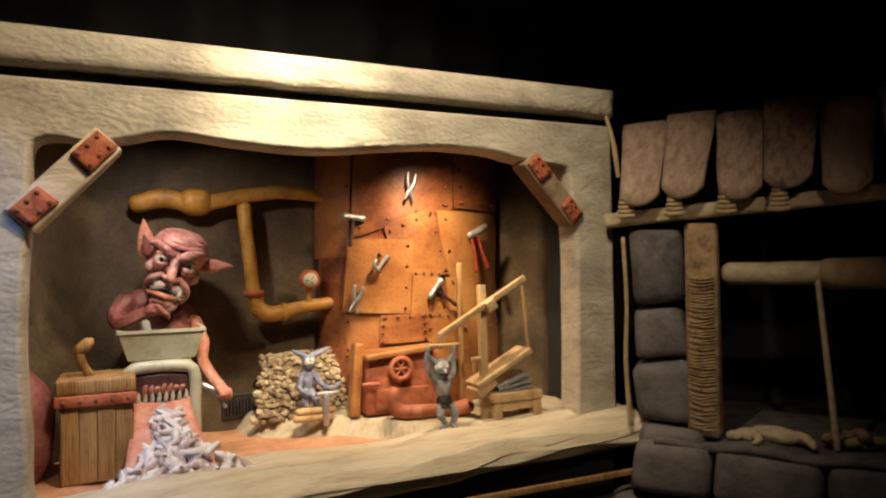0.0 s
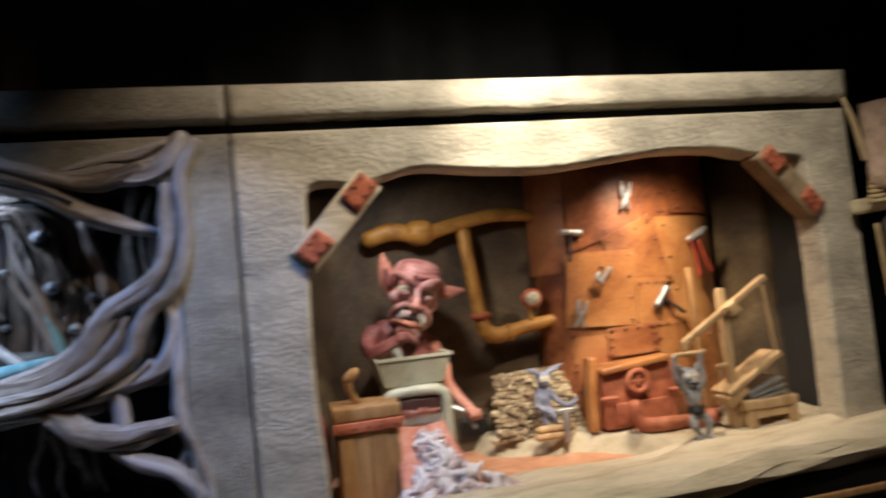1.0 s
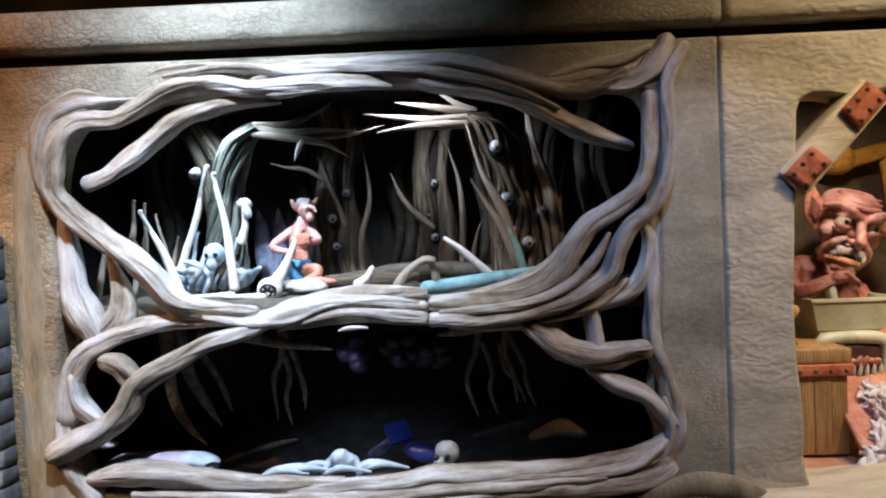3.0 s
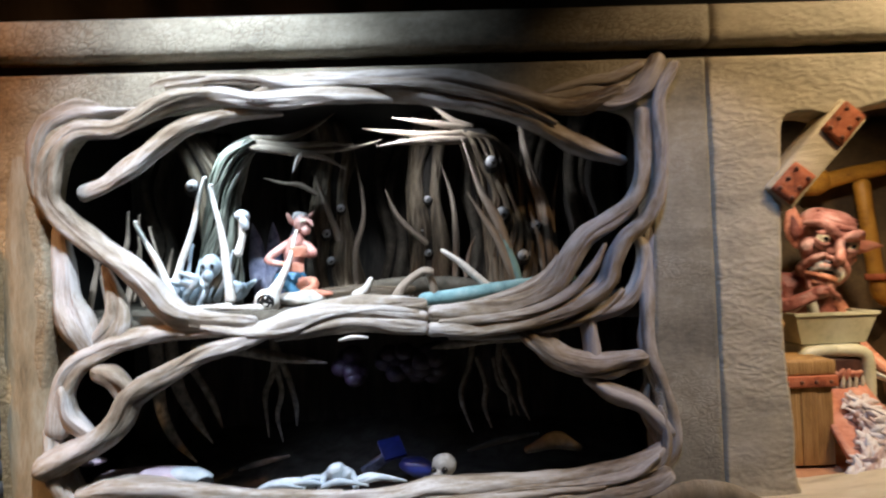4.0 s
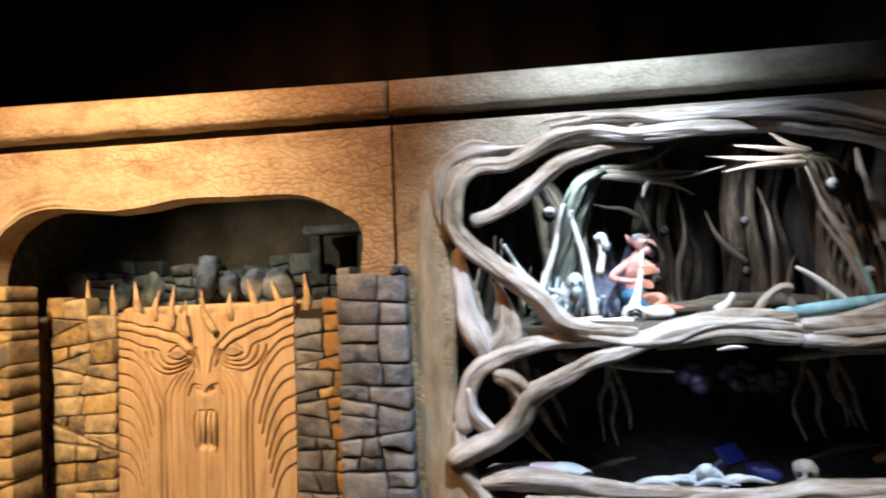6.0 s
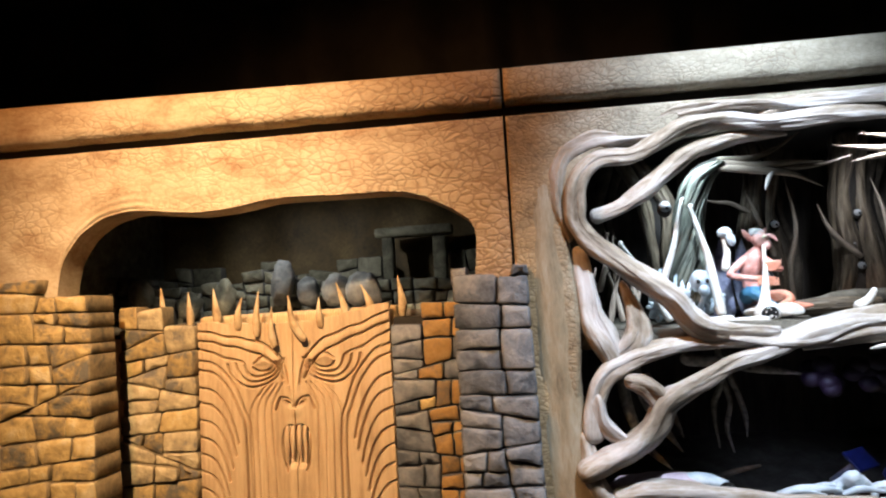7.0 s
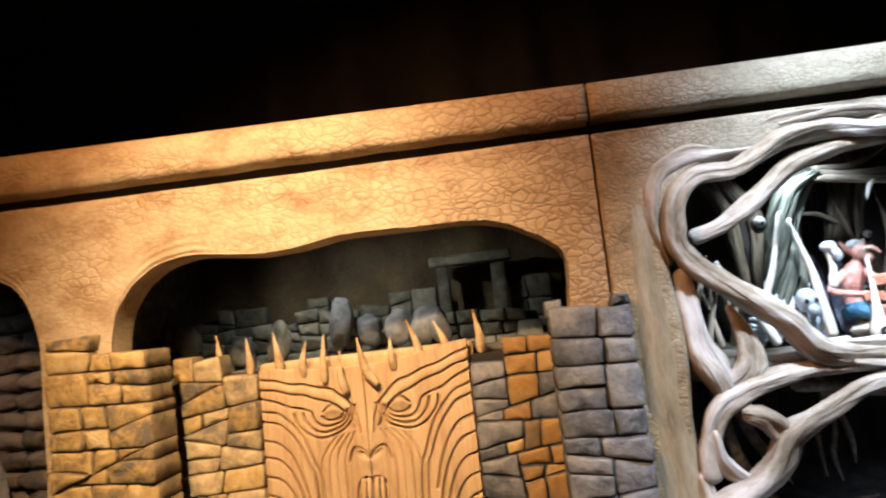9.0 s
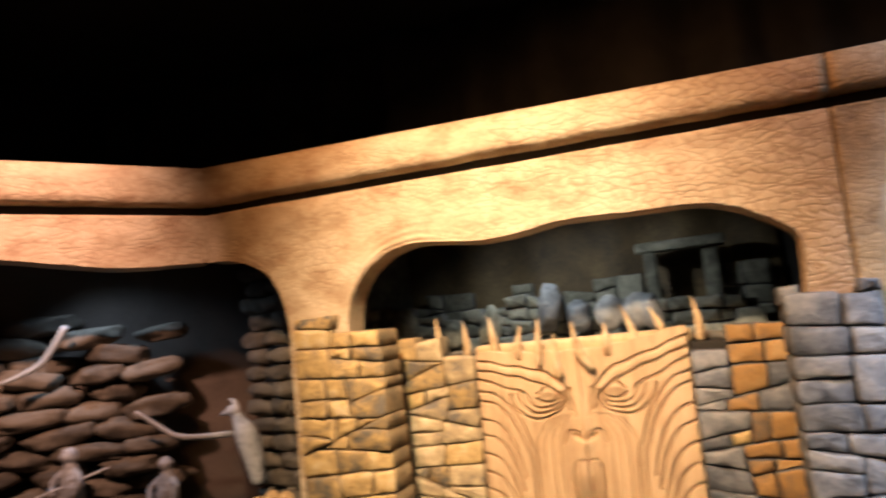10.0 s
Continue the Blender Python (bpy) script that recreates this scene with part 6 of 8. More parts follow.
turned(bm, [(0.03, -0.014), (0.048, -0.014), (0.048, 0.014), (0.03, 0.014)], (3.457, 0.83, 1.265))
wpart("flange", bm, RUST, pipes)
bm = bmesh.new()
tube(bm, [(3.46, 0.83, 1.255), (3.475, 0.83, 1.19), (3.53, 0.83, 1.16), (3.60, 0.83, 1.168), (3.72, 0.83, 1.19), (3.86, 0.83, 1.205), (3.92, 0.83, 1.21)], [0.036, 0.042, 0.042, 0.038, 0.034, 0.032, 0.03], 12, 0.02)
wpart("elbow_pipe", bm, YELLOW, pipes)
bm = bmesh.new()
turned(bm, [(0.03, -0.012), (0.044, -0.012), (0.044, 0.012), (0.03, 0.012)], (3.60, 0.83, 1.168), "x")
wpart("flange", bm, YELLOW, pipes)
bm = bmesh.new()
rod(bm, (3.722, 0.82, 1.20), (3.722, 0.815, 1.29), 0.015)
wpart("gauge_stem", bm, YELLOW, pipes)
bm = bmesh.new()
turned(bm, [(0.02, -0.03), (0.05, -0.03), (0.052, 0.0), (0.045, 0.015), (0.01, 0.02)], (3.722, 0.80, 1.325), "y", 24)
gauge = wpart("gauge", bm, RUST, pipes, "round rust-red pressure gauge")
bm = bmesh.new()
turned(bm, [(0.002, -0.004), (0.036, -0.004), (0.036, 0.0), (0.002, 0.0)], (3.722, 0.768, 1.325), "y", 24)
dial = finish("dial", bm, ENAMEL, label="pale dial")
dial.parent = gauge
for a in (40, 150, 265):
    bm = bmesh.new()
    box(bm, (-0.002, -0.003, 0.008), (0.002, 0.0, 0.026), 0.001, pose(3.722, 0.763, 1.325, 0, a, 0))
    nd = finish("needle", bm, DARKIRON)
    nd.parent = gauge
bm = bmesh.new()
for i in range(8):
    box(bm, (3.33 + 0.016 * i, 0.90, 0.66), (3.338 + 0.016 * i, 0.93, 0.74), 0.002)
box(bm, (3.31, 0.93, 0.64), (3.47, 0.945, 0.76), 0.004)
tagged(finish("wall_grille", bm, DARKIRON), "small dark iron grille low on the rear wall", "grille")

# patched copper column with rivets, tools hanging on it
column = thing("copper_column", (4.30, 0.95, 0.6), "curved column patched with riveted copper sheets", "column")
CC, CR = Vector((4.32, 1.02)), 0.44


def on_column(a, z, off=0.0):
    """A place on the column's skin; a: degrees from the front."""
    t = radians(a)
    return Vector((CC.x + (CR + off) * 1.2 * math.sin(t), CC.y - (CR + off) * math.cos(t), z))


bm = bmesh.new()
sheet(bm, [[on_column(a, z) for a in np.linspace(-88, 88, 40)] for z in np.linspace(0.58, 2.01, 8)])
wpart("core", bm, REDCOPPER, column).modifiers.new("thickness", "SOLIDIFY").thickness = 0.02


def sheet_plate(corners, off=0.012, mat=COPPER, sides="lr"):
    """One riveted sheet; corners: (angle, height) from the lower left round; sides: the edges that carry rivets."""
    (a0, z0), (a1, z1), (a2, z2), (a3, z3) = corners
    n = 9

    def at(u, v):
        return ((a0 * (1 - u) + a1 * u) * (1 - v) + (a3 * (1 - u) + a2 * u) * v, (z0 * (1 - u) + z1 * u) * (1 - v) + (z3 * (1 - u) + z2 * u) * v)
    bm = bmesh.new()
    lift = lambda u, v: off + 0.004 * noise.noise(Vector((u * 3, v * 3, a0))) + 0.004 * (2 * abs(u - 0.5)) ** 4 * noise.noise(Vector((a0, v * 2, 2)))
    vs = sheet(bm, [[on_column(*at(u, v), lift(u, v)) for u in np.linspace(0, 1, n)] for v in np.linspace(0, 1, n)])
    rim = [vs[0][k] for k in range(n)] + [vs[j][-1] for j in range(1, n)] + [vs[-1][k] for k in range(n - 2, -1, -1)] + [vs[j][0] for j in range(n - 2, 0, -1)]
    edge = [bm.verts.new(v.co) for v in rim]
    back = [bm.verts.new(v.co + Vector((0, 0.016, 0))) for v in rim]
    for k in range(len(rim)):
        bm.faces.new((edge[k], edge[(k + 1) % len(rim)], back[(k + 1) % len(rim)], back[k]))
    pl = wpart("sheet", bm, mat, column)
    spots = []
    for v in np.linspace(0.08, 0.92, 4):
        spots += [(0.07, v)] * ("l" in sides) + [(0.93, v)] * ("r" in sides)
    for u in np.linspace(0.10, 0.90, 4):
        spots += [(u, 0.90)] * ("t" in sides) + [(u, 0.10)] * ("b" in sides)
    for u, v in spots:
        bm = bmesh.new()
        blob(bm, on_column(*at(u, v), off + 0.004), (0.009, 0.007, 0.009), sub=1)
        r = finish("rivet", bm, RIVET)
        r.parent = pl
    return pl


sheet_plate([(-76, 1.43), (-49, 1.44), (-46, 2.0), (-74, 2.0)], 0.022, REDCOPPER, "r")
sheet_plate([(-74, 0.66), (-50, 0.66), (-48, 1.44), (-72, 1.43)], 0.012, REDCOPPER, "r")
sheet_plate([(-48, 1.53), (11, 1.68), (11, 2.0), (-45, 2.0)], 0.012, REDCOPPER, "rb")
sheet_plate([(11.6, 1.685), (68, 1.67), (68, 2.0), (11.4, 2.0)], 0.018, REDCOPPER, "lb")
sheet_plate([(-22, 1.34), (8, 1.34), (-2, 1.69), (-28, 1.585)], 0.022, COPPER, "rt")
sheet_plate([(-52, 1.16), (-14.8, 1.15), (-12.7, 1.52), (-48, 1.53)], 0.030, COPPER, "r")
sheet_plate([(-14.5, 1.13), (3, 1.13), (2.6, 1.366), (-12.9, 1.376)], 0.028, COPPER, "t")
sheet_plate([(9, 1.10), (62, 1.08), (66, 1.66), (1, 1.67)], 0.014, COPPER, "l")
sheet_plate([(-31, 1.0), (-5, 1.012), (-6, 1.152), (-30, 1.144)], 0.028, REDCOPPER, "lrt")
sheet_plate([(-5, 0.90), (13, 0.90), (13, 1.156), (-5.8, 1.166)], 0.024, COPPER, "lt")
sheet_plate([(13.5, 0.66), (60, 0.64), (62, 1.09), (13.5, 1.10)], 0.018, COPPER, "lt")
sheet_plate([(-50, 0.66), (-31, 0.66), (-31, 1.15), (-52, 1.15)], 0.012, REDCOPPER, "l")


def tool(kind, a, z, turn):
    """A small hand tool on the column."""
    c = on_column(a, z, 0.05)
    m = Matrix.Translation(c) @ pose(0, 0, 0, 0, turn, 0)
    t = thing("hand_tool", c, {"pliers": "steel pliers hanging on the copper column", "hammer": "steel hammer with dark handle hanging on the column", "shears": "steel shears with red grips hanging on the column", "wrench": "short steel wrench hanging on the column"}[kind], "tool", "tools hanging on the column")

    def piece(name, pts, r, mat):
        bm = bmesh.new()
        tube(bm, [m @ Vector(p) for p in pts], r, 8, 0.01)
        wpart(name, bm, mat, t)
    if kind == "pliers":
        for s in (-1, 1):
            piece("arm", [(s * 0.022, 0, 0.07), (s * 0.016, 0, 0.02), (-s * 0.006, 0, -0.02), (-s * 0.02, 0, -0.06)], [0.008, 0.011, 0.010, 0.007], STEEL)
    elif kind == "hammer":
        piece("head", [(-0.05, 0, 0.05), (0, 0, 0.052), (0.05, 0, 0.05)], [0.018, 0.015, 0.02], STEEL)
        piece("handle", [(0, 0, 0.04), (0.0, 0, -0.03), (0.002, 0, -0.09)], [0.009, 0.009, 0.011], DARKIRON)
    elif kind == "shears":
        piece("jaw", [(-0.03, 0, 0.05), (0.03, 0, 0.06), (0.075, 0, 0.075)], [0.018, 0.022, 0.016], STEEL)
        for s in (-1, 1):
            piece("grip", [(s * 0.018, 0, 0.03), (s * 0.022, 0, -0.05), (s * 0.036, 0, -0.14)], [0.009, 0.010, 0.012], REDGRIP)
    else:
        piece("shaft", [(-0.03, 0, -0.02), (0.0, 0, 0.0), (0.03, 0, 0.015)], [0.012, 0.010, 0.014], STEEL)
        piece("jaw", [(-0.035, 0, -0.03), (-0.05, 0, 0.0), (-0.03, 0, 0.02)], [0.012, 0.012, 0.01], STEEL)
    piece("hook", [(0, 0.055, 0.03), (0, 0.02, 0.04), (0, 0.0, 0.03)], [0.006, 0.006, 0.006], DARKIRON)


tool("pliers", -14, 1.78, 8)
tool("hammer", -44, 1.585, 8)
tool("wrench", -28, 1.41, -20)
tool("pliers", -42.5, 1.22, 14)
tool("shears", 24, 1.50, -14)
tool("hammer", 2, 1.24, -52)

# red furnace box with hand wheel and pipe
furnace = thing("furnace", (4.10, 0.55, 0.67), "small red iron furnace box with round hand wheel", "furnace")
bm = bmesh.new()
box(bm, (3.92, 0.50, 0.675), (4.30, 0.70, 0.97), 0.015, pose(0, 0, 0.0, 0, 0, 0), rough=0.006)
wpart("body", bm, FURNACE, furnace)
bm = bmesh.new()
box(bm, (3.91, 0.47, 0.955), (4.27, 0.66, 0.985), 0.008, pose(4.1, 0.55, 0.97, 0, -5, 0) @ pose(-4.1, -0.55, -0.97))
wpart("top_board", bm, COPPER, furnace)
bm = bmesh.new()
box(bm, (3.96, 0.48, 0.70), (4.24, 0.502, 0.80), 0.008)
wpart("door", bm, FURNACE, furnace)
bm = bmesh.new()
pts = [(4.085 + 0.05 * math.cos(a), 0.47, 0.895 + 0.05 * math.sin(a)) for a in np.linspace(0, 2 * math.pi, 17)]
tube(bm, pts, 0.014, 8, 0.02)
wheel = wpart("hand_wheel", bm, FURNACE, furnace, "round red hand wheel")
for a in (0, 60, 120):
    bm = bmesh.new()
    d = Vector((math.cos(radians(a)), 0, math.sin(radians(a)))) * 0.045
    rod(bm, Vector((4.085, 0.472, 0.895)) - d, Vector((4.085, 0.472, 0.895)) + d, 0.007, seg=7)
    sp = finish("spoke", bm, FURNACE)
    sp.parent = wheel
for x in (3.90, 4.26):
    bm = bmesh.new()
    rod(bm, (x, 0.49, 0.83), (x + 0.07, 0.47, 0.83), 0.010)
    wpart("peg", bm, FURNACE, furnace)
bm = bmesh.new()
box(bm, (3.85, 0.53, 0.67), (3.90, 0.60, 1.02), 0.012, pose(3.87, 0.55, 0.67, 0, 4, 0) @ pose(-3.87, -0.55, -0.67), rough=0.006)
tagged(finish("copper_post", bm, COPPER), "short upright copper post beside the furnace", "post")
bm = bmesh.new()
tube(bm, [(4.02, 0.40, 0.80), (4.02, 0.39, 0.74), (4.05, 0.38, 0.71), (4.14, 0.36, 0.705), (4.28, 0.33, 0.705), (4.36, 0.30, 0.72)], [0.034, 0.034, 0.036, 0.034, 0.034, 0.036], 12, 0.02, 0.04)
tagged(finish("floor_pipe", bm, FURNACE), "thick red elbow pipe lying on the ledge", "pipe")

# rubble heap with blue-grey imp
heap = thing("rubble_heap", (3.68, 0.80, 0.66), "heap of small clay rubble bricks", "rubble")
for i in range(270):
    a = rng.uniform(-1, 1, 4)
    row = i // 18
    x = 3.675 + 0.235 * (2 * ((i % 18) + 0.5 * (row % 2)) / 18 - 1 + 0.05 * a[0]) * (1 - 0.018 * row)
    z = 0.668 + 0.0205 * row + 0.004 * a[1]
    y = 0.700 + 0.008 * row + 0.014 * a[2]
    bm = bmesh.new()
    box(bm, (-0.0145, -0.018, -0.0095), (0.0145, 0.018, 0.0095), 0.003, pose(x, y, z, 24 * a[2], 42 * a[3], 40 * a[1]) @ Matrix.Diagonal((0.8 + 0.35 * abs(a[0]), 1.0, 0.75 + 0.5 * abs(a[2]), 1.0)))
    wpart("brick", bm, RUBBLE, heap)
bm = bmesh.new()
blob(bm, (3.68, 0.86, 0.78), (0.20, 0.08, 0.15), (0, 0, 0), 0.2, sub=3)
wpart("core", bm, RUBBLE, heap)
bm = bmesh.new()
blob(bm, (3.675, 0.63, 0.935), (0.034, 0.032, 0.042), (0, 0, 0), 0.2)
blob(bm, (3.672, 0.64, 0.85), (0.036, 0.03, 0.06), (0, 0, 0), 0.2)
tube(bm, [(3.66, 0.63, 0.965), (3.62, 0.63, 0.985), (3.59, 0.63, 1.0)], [0.014, 0.012, 0.002], 7)
tube(bm, [(3.69, 0.63, 0.965), (3.74, 0.63, 0.985), (3.785, 0.63, 1.005)], [0.014, 0.012, 0.002], 7)
tube(bm, [(3.70, 0.63, 0.88), (3.73, 0.60, 0.83), (3.77, 0.58, 0.81), (3.81, 0.57, 0.835)], [0.015, 0.012, 0.011, 0.009], 7)
tube(bm, [(3.645, 0.63, 0.88), (3.625, 0.60, 0.82), (3.66, 0.57, 0.79)], [0.015, 0.012, 0.010], 7)
tube(bm, [(3.66, 0.63, 0.80), (3.65, 0.60, 0.76), (3.66, 0.60, 0.70)], [0.018, 0.015, 0.012], 7)
tube(bm, [(3.685, 0.63, 0.80), (3.70, 0.60, 0.76), (3.70, 0.60, 0.70)], [0.018, 0.015, 0.012], 7)
for s in (-1, 1):
    blob(bm, (3.675 + s * 0.014, 0.602, 0.945), (0.008, 0.006, 0.008), sub=1, index=1)
bm = fuse(bm, 0.0038, 0.0018, 60)
tagged(finish("imp_figure", bm, [BLUESKIN, EYE]), "small blue-grey horned imp figure at work", "figure")
bm = bmesh.new()
rod(bm, (3.735, 0.545, 0.655), (3.735, 0.545, 0.79), 0.014, 0.018)
box(bm, (3.685, 0.53, 0.785), (3.80, 0.56, 0.805), 0.005)
tagged(finish("small_anvil", bm, STEEL), "small pale stand with a flat top", "anvil")
for dx, dz in ((0, 0), (0.012, 0.032)):
    bm = bmesh.new()
    tube(bm, [(3.60 + dx, 0.585, 0.68 + dz), (3.68 + dx, 0.58, 0.682 + dz), (3.77 + dx, 0.585, 0.68 + dz)], [0.018, 0.018, 0.018], 10)
    tagged(finish("wood_billet", bm, PALEWOOD), "short pale round billet lying in front of the rubble", "billet", "billets by the rubble")

# grey goblin with raised arms: one plain figure
bm = bmesh.new()
G = Vector((4.155, 0.15, 0.0))
blob(bm, G + Vector((-0.005, 0, 0.935)), (0.040, 0.036, 0.042), (0, 0, 0), 0.2, 12, 3, 0)
tube(bm, [G + Vector((-0.03, -0.01, 0.965)), G + Vector((-0.055, 0, 0.985)), G + Vector((-0.07, 0, 1.0))], [0.010, 0.012, 0.002], 7)
tube(bm, [G + Vector((0.025, -0.01, 0.965)), G + Vector((0.045, 0, 0.985)), G + Vector((0.055, 0, 1.0))], [0.010, 0.012, 0.002], 7)
blob(bm, G + Vector((0.005, 0, 0.855)), (0.036, 0.03, 0.05), (0, 0, 0), 0.25, 12, 2, 0)
blob(bm, G + Vector((0.01, 0, 0.79)), (0.036, 0.034, 0.034), (0, 0, 0), 0.2, 12, 2, 1)
tube(bm, [G + Vector((-0.03, 0, 0.88)), G + Vector((-0.065, -0.01, 0.92)), G + Vector((-0.075, -0.01, 0.975)), G + Vector((-0.07, -0.01, 1.03))], [0.014, 0.012, 0.011, 0.010], 7)
tube(bm, [G + Vector((0.035, 0, 0.88)), G + Vector((0.055, -0.01, 0.92)), G + Vector((0.05, -0.01, 0.975)), G + Vector((0.055, -0.01, 1.03))], [0.014, 0.012, 0.011, 0.010], 7)
tube(bm, [G + Vector((0.0, 0, 0.78)), G + Vector((-0.02, -0.02, 0.735)), G + Vector((0.01, -0.01, 0.69)), G + Vector((-0.02, -0.03, 0.672))], [0.020, 0.018, 0.013, 0.010], 8)
tube(bm, [G + Vector((0.03, 0, 0.78)), G + Vector((0.055, -0.02, 0.735)), G + Vector((0.045, -0.01, 0.69)), G + Vector((0.05, -0.04, 0.672))], [0.020, 0.018, 0.013, 0.010], 8)
tube(bm, [G + Vector((0, -0.034, 0.93)), G + Vector((0.0, -0.05, 0.922))], [0.010, 0.006], 7)
for s in (-1, 1):
    blob(bm, G + Vector((-0.005 + s * 0.016, -0.032, 0.945)), (0.010, 0.007, 0.008), sub=1, index=2)
tube(bm, [G + Vector((-0.02, -0.032, 0.912)), G + Vector((0, -0.038, 0.908)), G + Vector((0.016, -0.032, 0.912))], [0.004, 0.005, 0.004], 6, index=3)
bm = fuse(bm, 0.0038, 0.0018, 60)
tagged(finish("goblin_figure", bm, [GREYSKIN, DARKIRON, EYE, PUPIL]), "small grey goblin figure with both arms raised", "figure")

# timber lever press
press = thing("lever_press", (4.45, 0.22, 0.67), "ochre timber lever press with slanted tray and cord", "press")


def timber(name, a, b, w, d, mat=PALEWOOD):
    a, b = Vector(a), Vector(b)
    z = (b - a).normalized()
    x = Vector((0, 1, 0)).cross(z).normalized()
    y = z.cross(x)
    m = Matrix(((x.x, y.x, z.x, (a.x + b.x) / 2), (x.y, y.y, z.y, (a.y + b.y) / 2), (x.z, y.z, z.z, (a.z + b.z) / 2), (0, 0, 0, 1)))
    bm = bmesh.new()
    h = (b - a).length / 2
    box(bm, (-w / 2, -d / 2, -h), (w / 2, d / 2, h), 0.004, m, rough=0.002)
    return wpart(name, bm, mat, press)


timber("post", (4.395, 0.20, 0.672), (4.385, 0.20, 1.295), 0.034, 0.034)
timber("rear_post", (4.36, 0.36, 0.69), (4.35, 0.36, 1.40), 0.022, 0.024, WOOD)
timber("lever", (4.155, 0.17, 1.075), (4.60, 0.17, 1.325), 0.028, 0.026)
timber("cap", (4.385, 0.165, 1.19), (4.43, 0.165, 1.215), 0.05, 0.06)
timber("cord_bar", (4.585, 0.17, 1.29), (4.615, 0.17, 0.985), 0.012, 0.012)
timber("hanger", (4.16, 0.165, 1.02), (4.16, 0.165, 1.09), 0.03, 0.02)
timber("crossbar", (4.09, 0.15, 1.035), (4.24, 0.15, 1.035), 0.016, 0.03)
timber("tray", (4.33, 0.20, 0.835), (4.615, 0.20, 0.985), 0.026, 0.13)
timber("wedge", (4.33, 0.19, 0.80), (4.42, 0.19, 0.86), 0.05, 0.10)
timber("peg", (4.33, 0.20, 0.955), (4.385, 0.20, 0.955), 0.02, 0.02)
timber("peg", (4.34, 0.20, 0.89), (4.34, 0.20, 0.955), 0.012, 0.012)
for i in range(3):
    bm = bmesh.new()
    box(bm, (4.44, 0.14, 0.80 + 0.022 * i), (4.625, 0.27, 0.814 + 0.022 * i), 0.003, pose(4.53, 0.2, 0.81, 0, -6 - 5 * i, 0) @ pose(-4.53, -0.2, -0.81))
    wpart("slate", bm, STEEL, press, "grey flat slate")
bm = bmesh.new()
box(bm, (4.40, 0.13, 0.755), (4.67, 0.29, 0.80), 0.008, rough=0.003)
wpart("seat_board", bm, PALEWOOD, press)
for lo, hi in (((4.41, 0.135, 0.672), (4.455, 0.285, 0.757)), ((4.62, 0.135, 0.672), (4.665, 0.285, 0.757)), ((4.45, 0.14, 0.715), (4.625, 0.16, 0.757))):
    bm = bmesh.new()
    box(bm, lo, hi, 0.008, rough=0.003)
    wpart("base_board", bm, PALEWOOD, press)
timber("foot", (4.62, 0.20, 0.685), (4.71, 0.20, 0.68), 0.03, 0.10)

# ---------------------------------------------------------------- gate case
def stone_mesh(poly, depth, r, m=None):
    """One hewn stone; poly: its front outline (x, z); depth: y of the rear, y of the front. Its worn edge is a second material."""
    bm = bmesh.new()
    q = [Vector((p[0], 0, p[1])) for p in poly]
    c = sum(q, Vector()) / len(q)
    loop = []
    for i in range(len(q)):
        a, b = q[i], q[(i + 1) % len(q)]
        loop += [a.lerp(b, 0.07), a.lerp(b, 0.5) + Vector((rng.uniform(-1, 1), 0, rng.uniform(-1, 1))) * 0.0035, a.lerp(b, 0.93)]
    tx, tz, rings = rng.uniform(-0.13, 0.13), rng.uniform(-0.16, 0.06), []
    for inset, y in ((0.0, depth[0]), (0.0, depth[1] + 0.015), (0.0035, depth[1] + 0.003), (0.012, depth[1]), (0.030, depth[1] - 0.002)):
        ring = []
        for p in loop:
            d = (c - p)
            v = p + d.normalized() * min(inset, d.length * 0.6)
            tilt = tx * (v.x - c.x) + tz * (v.z - c.z) if y < depth[0] else 0.0
            ring.append(bm.verts.new((v.x, y + tilt + r * rng.uniform(-1, 1) * (1 if inset > 0.01 else 0), v.z)))
        rings.append(ring)
    n = len(loop)
    for i in range(4):
        for k in range(n):
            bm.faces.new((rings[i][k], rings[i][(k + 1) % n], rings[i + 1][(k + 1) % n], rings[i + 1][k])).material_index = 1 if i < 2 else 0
    mid = bm.verts.new((c.x + rng.uniform(-0.01, 0.01), depth[1] - 0.005 * rng.uniform(-0.3, 1), c.z + rng.uniform(-0.01, 0.01)))
    for k in range(n):
        bm.faces.new((rings[-1][k], rings[-1][(k + 1) % n], mid))
    if m is not None:
        bm.transform(m)
    return bm


def cut(poly, at, way):
    """The two halves of a convex outline on both sides of a line."""
    side = [(p[0] - at[0]) * way[1] - (p[1] - at[1]) * way[0] for p in poly]
    halves = ([], [])
    for i, p in enumerate(poly):
        k = (i + 1) % len(poly)
        halves[0 if side[i] >= 0 else 1].append(p)
        if (side[i] >= 0) != (side[k] >= 0):
            t = side[i] / (side[i] - side[k])
            x = (p[0] + (poly[k][0] - p[0]) * t, p[1] + (poly[k][1] - p[1]) * t)
            halves[0].append(x)
            halves[1].append(x)
    return halves


def split(poly, w, h, out):
    """Cuts a block at random, mostly along and across, until the stones have about the wanted size."""
    xs, zs = [p[0] for p in poly], [p[1] for p in poly]
    dx, dz = (max(xs) - min(xs)) / w, (max(zs) - min(zs)) / h
    if max(dx, dz) < rng.uniform(1.15, 1.75):
        out.append(poly)
        return
    at = (min(xs) + (max(xs) - min(xs)) * rng.uniform(0.38, 0.62), min(zs) + (max(zs) - min(zs)) * rng.uniform(0.38, 0.62))
    lean = rng.normal() * 6 if rng.uniform() < 0.90 else rng.uniform(-24, 24)
    a = radians((90 if dx > dz * rng.uniform(0.75, 1.25) else 0) + lean)
    for half in cut(poly, at, (math.cos(a), math.sin(a))):
        if len(half) > 2:
            split(half, w, h, out)


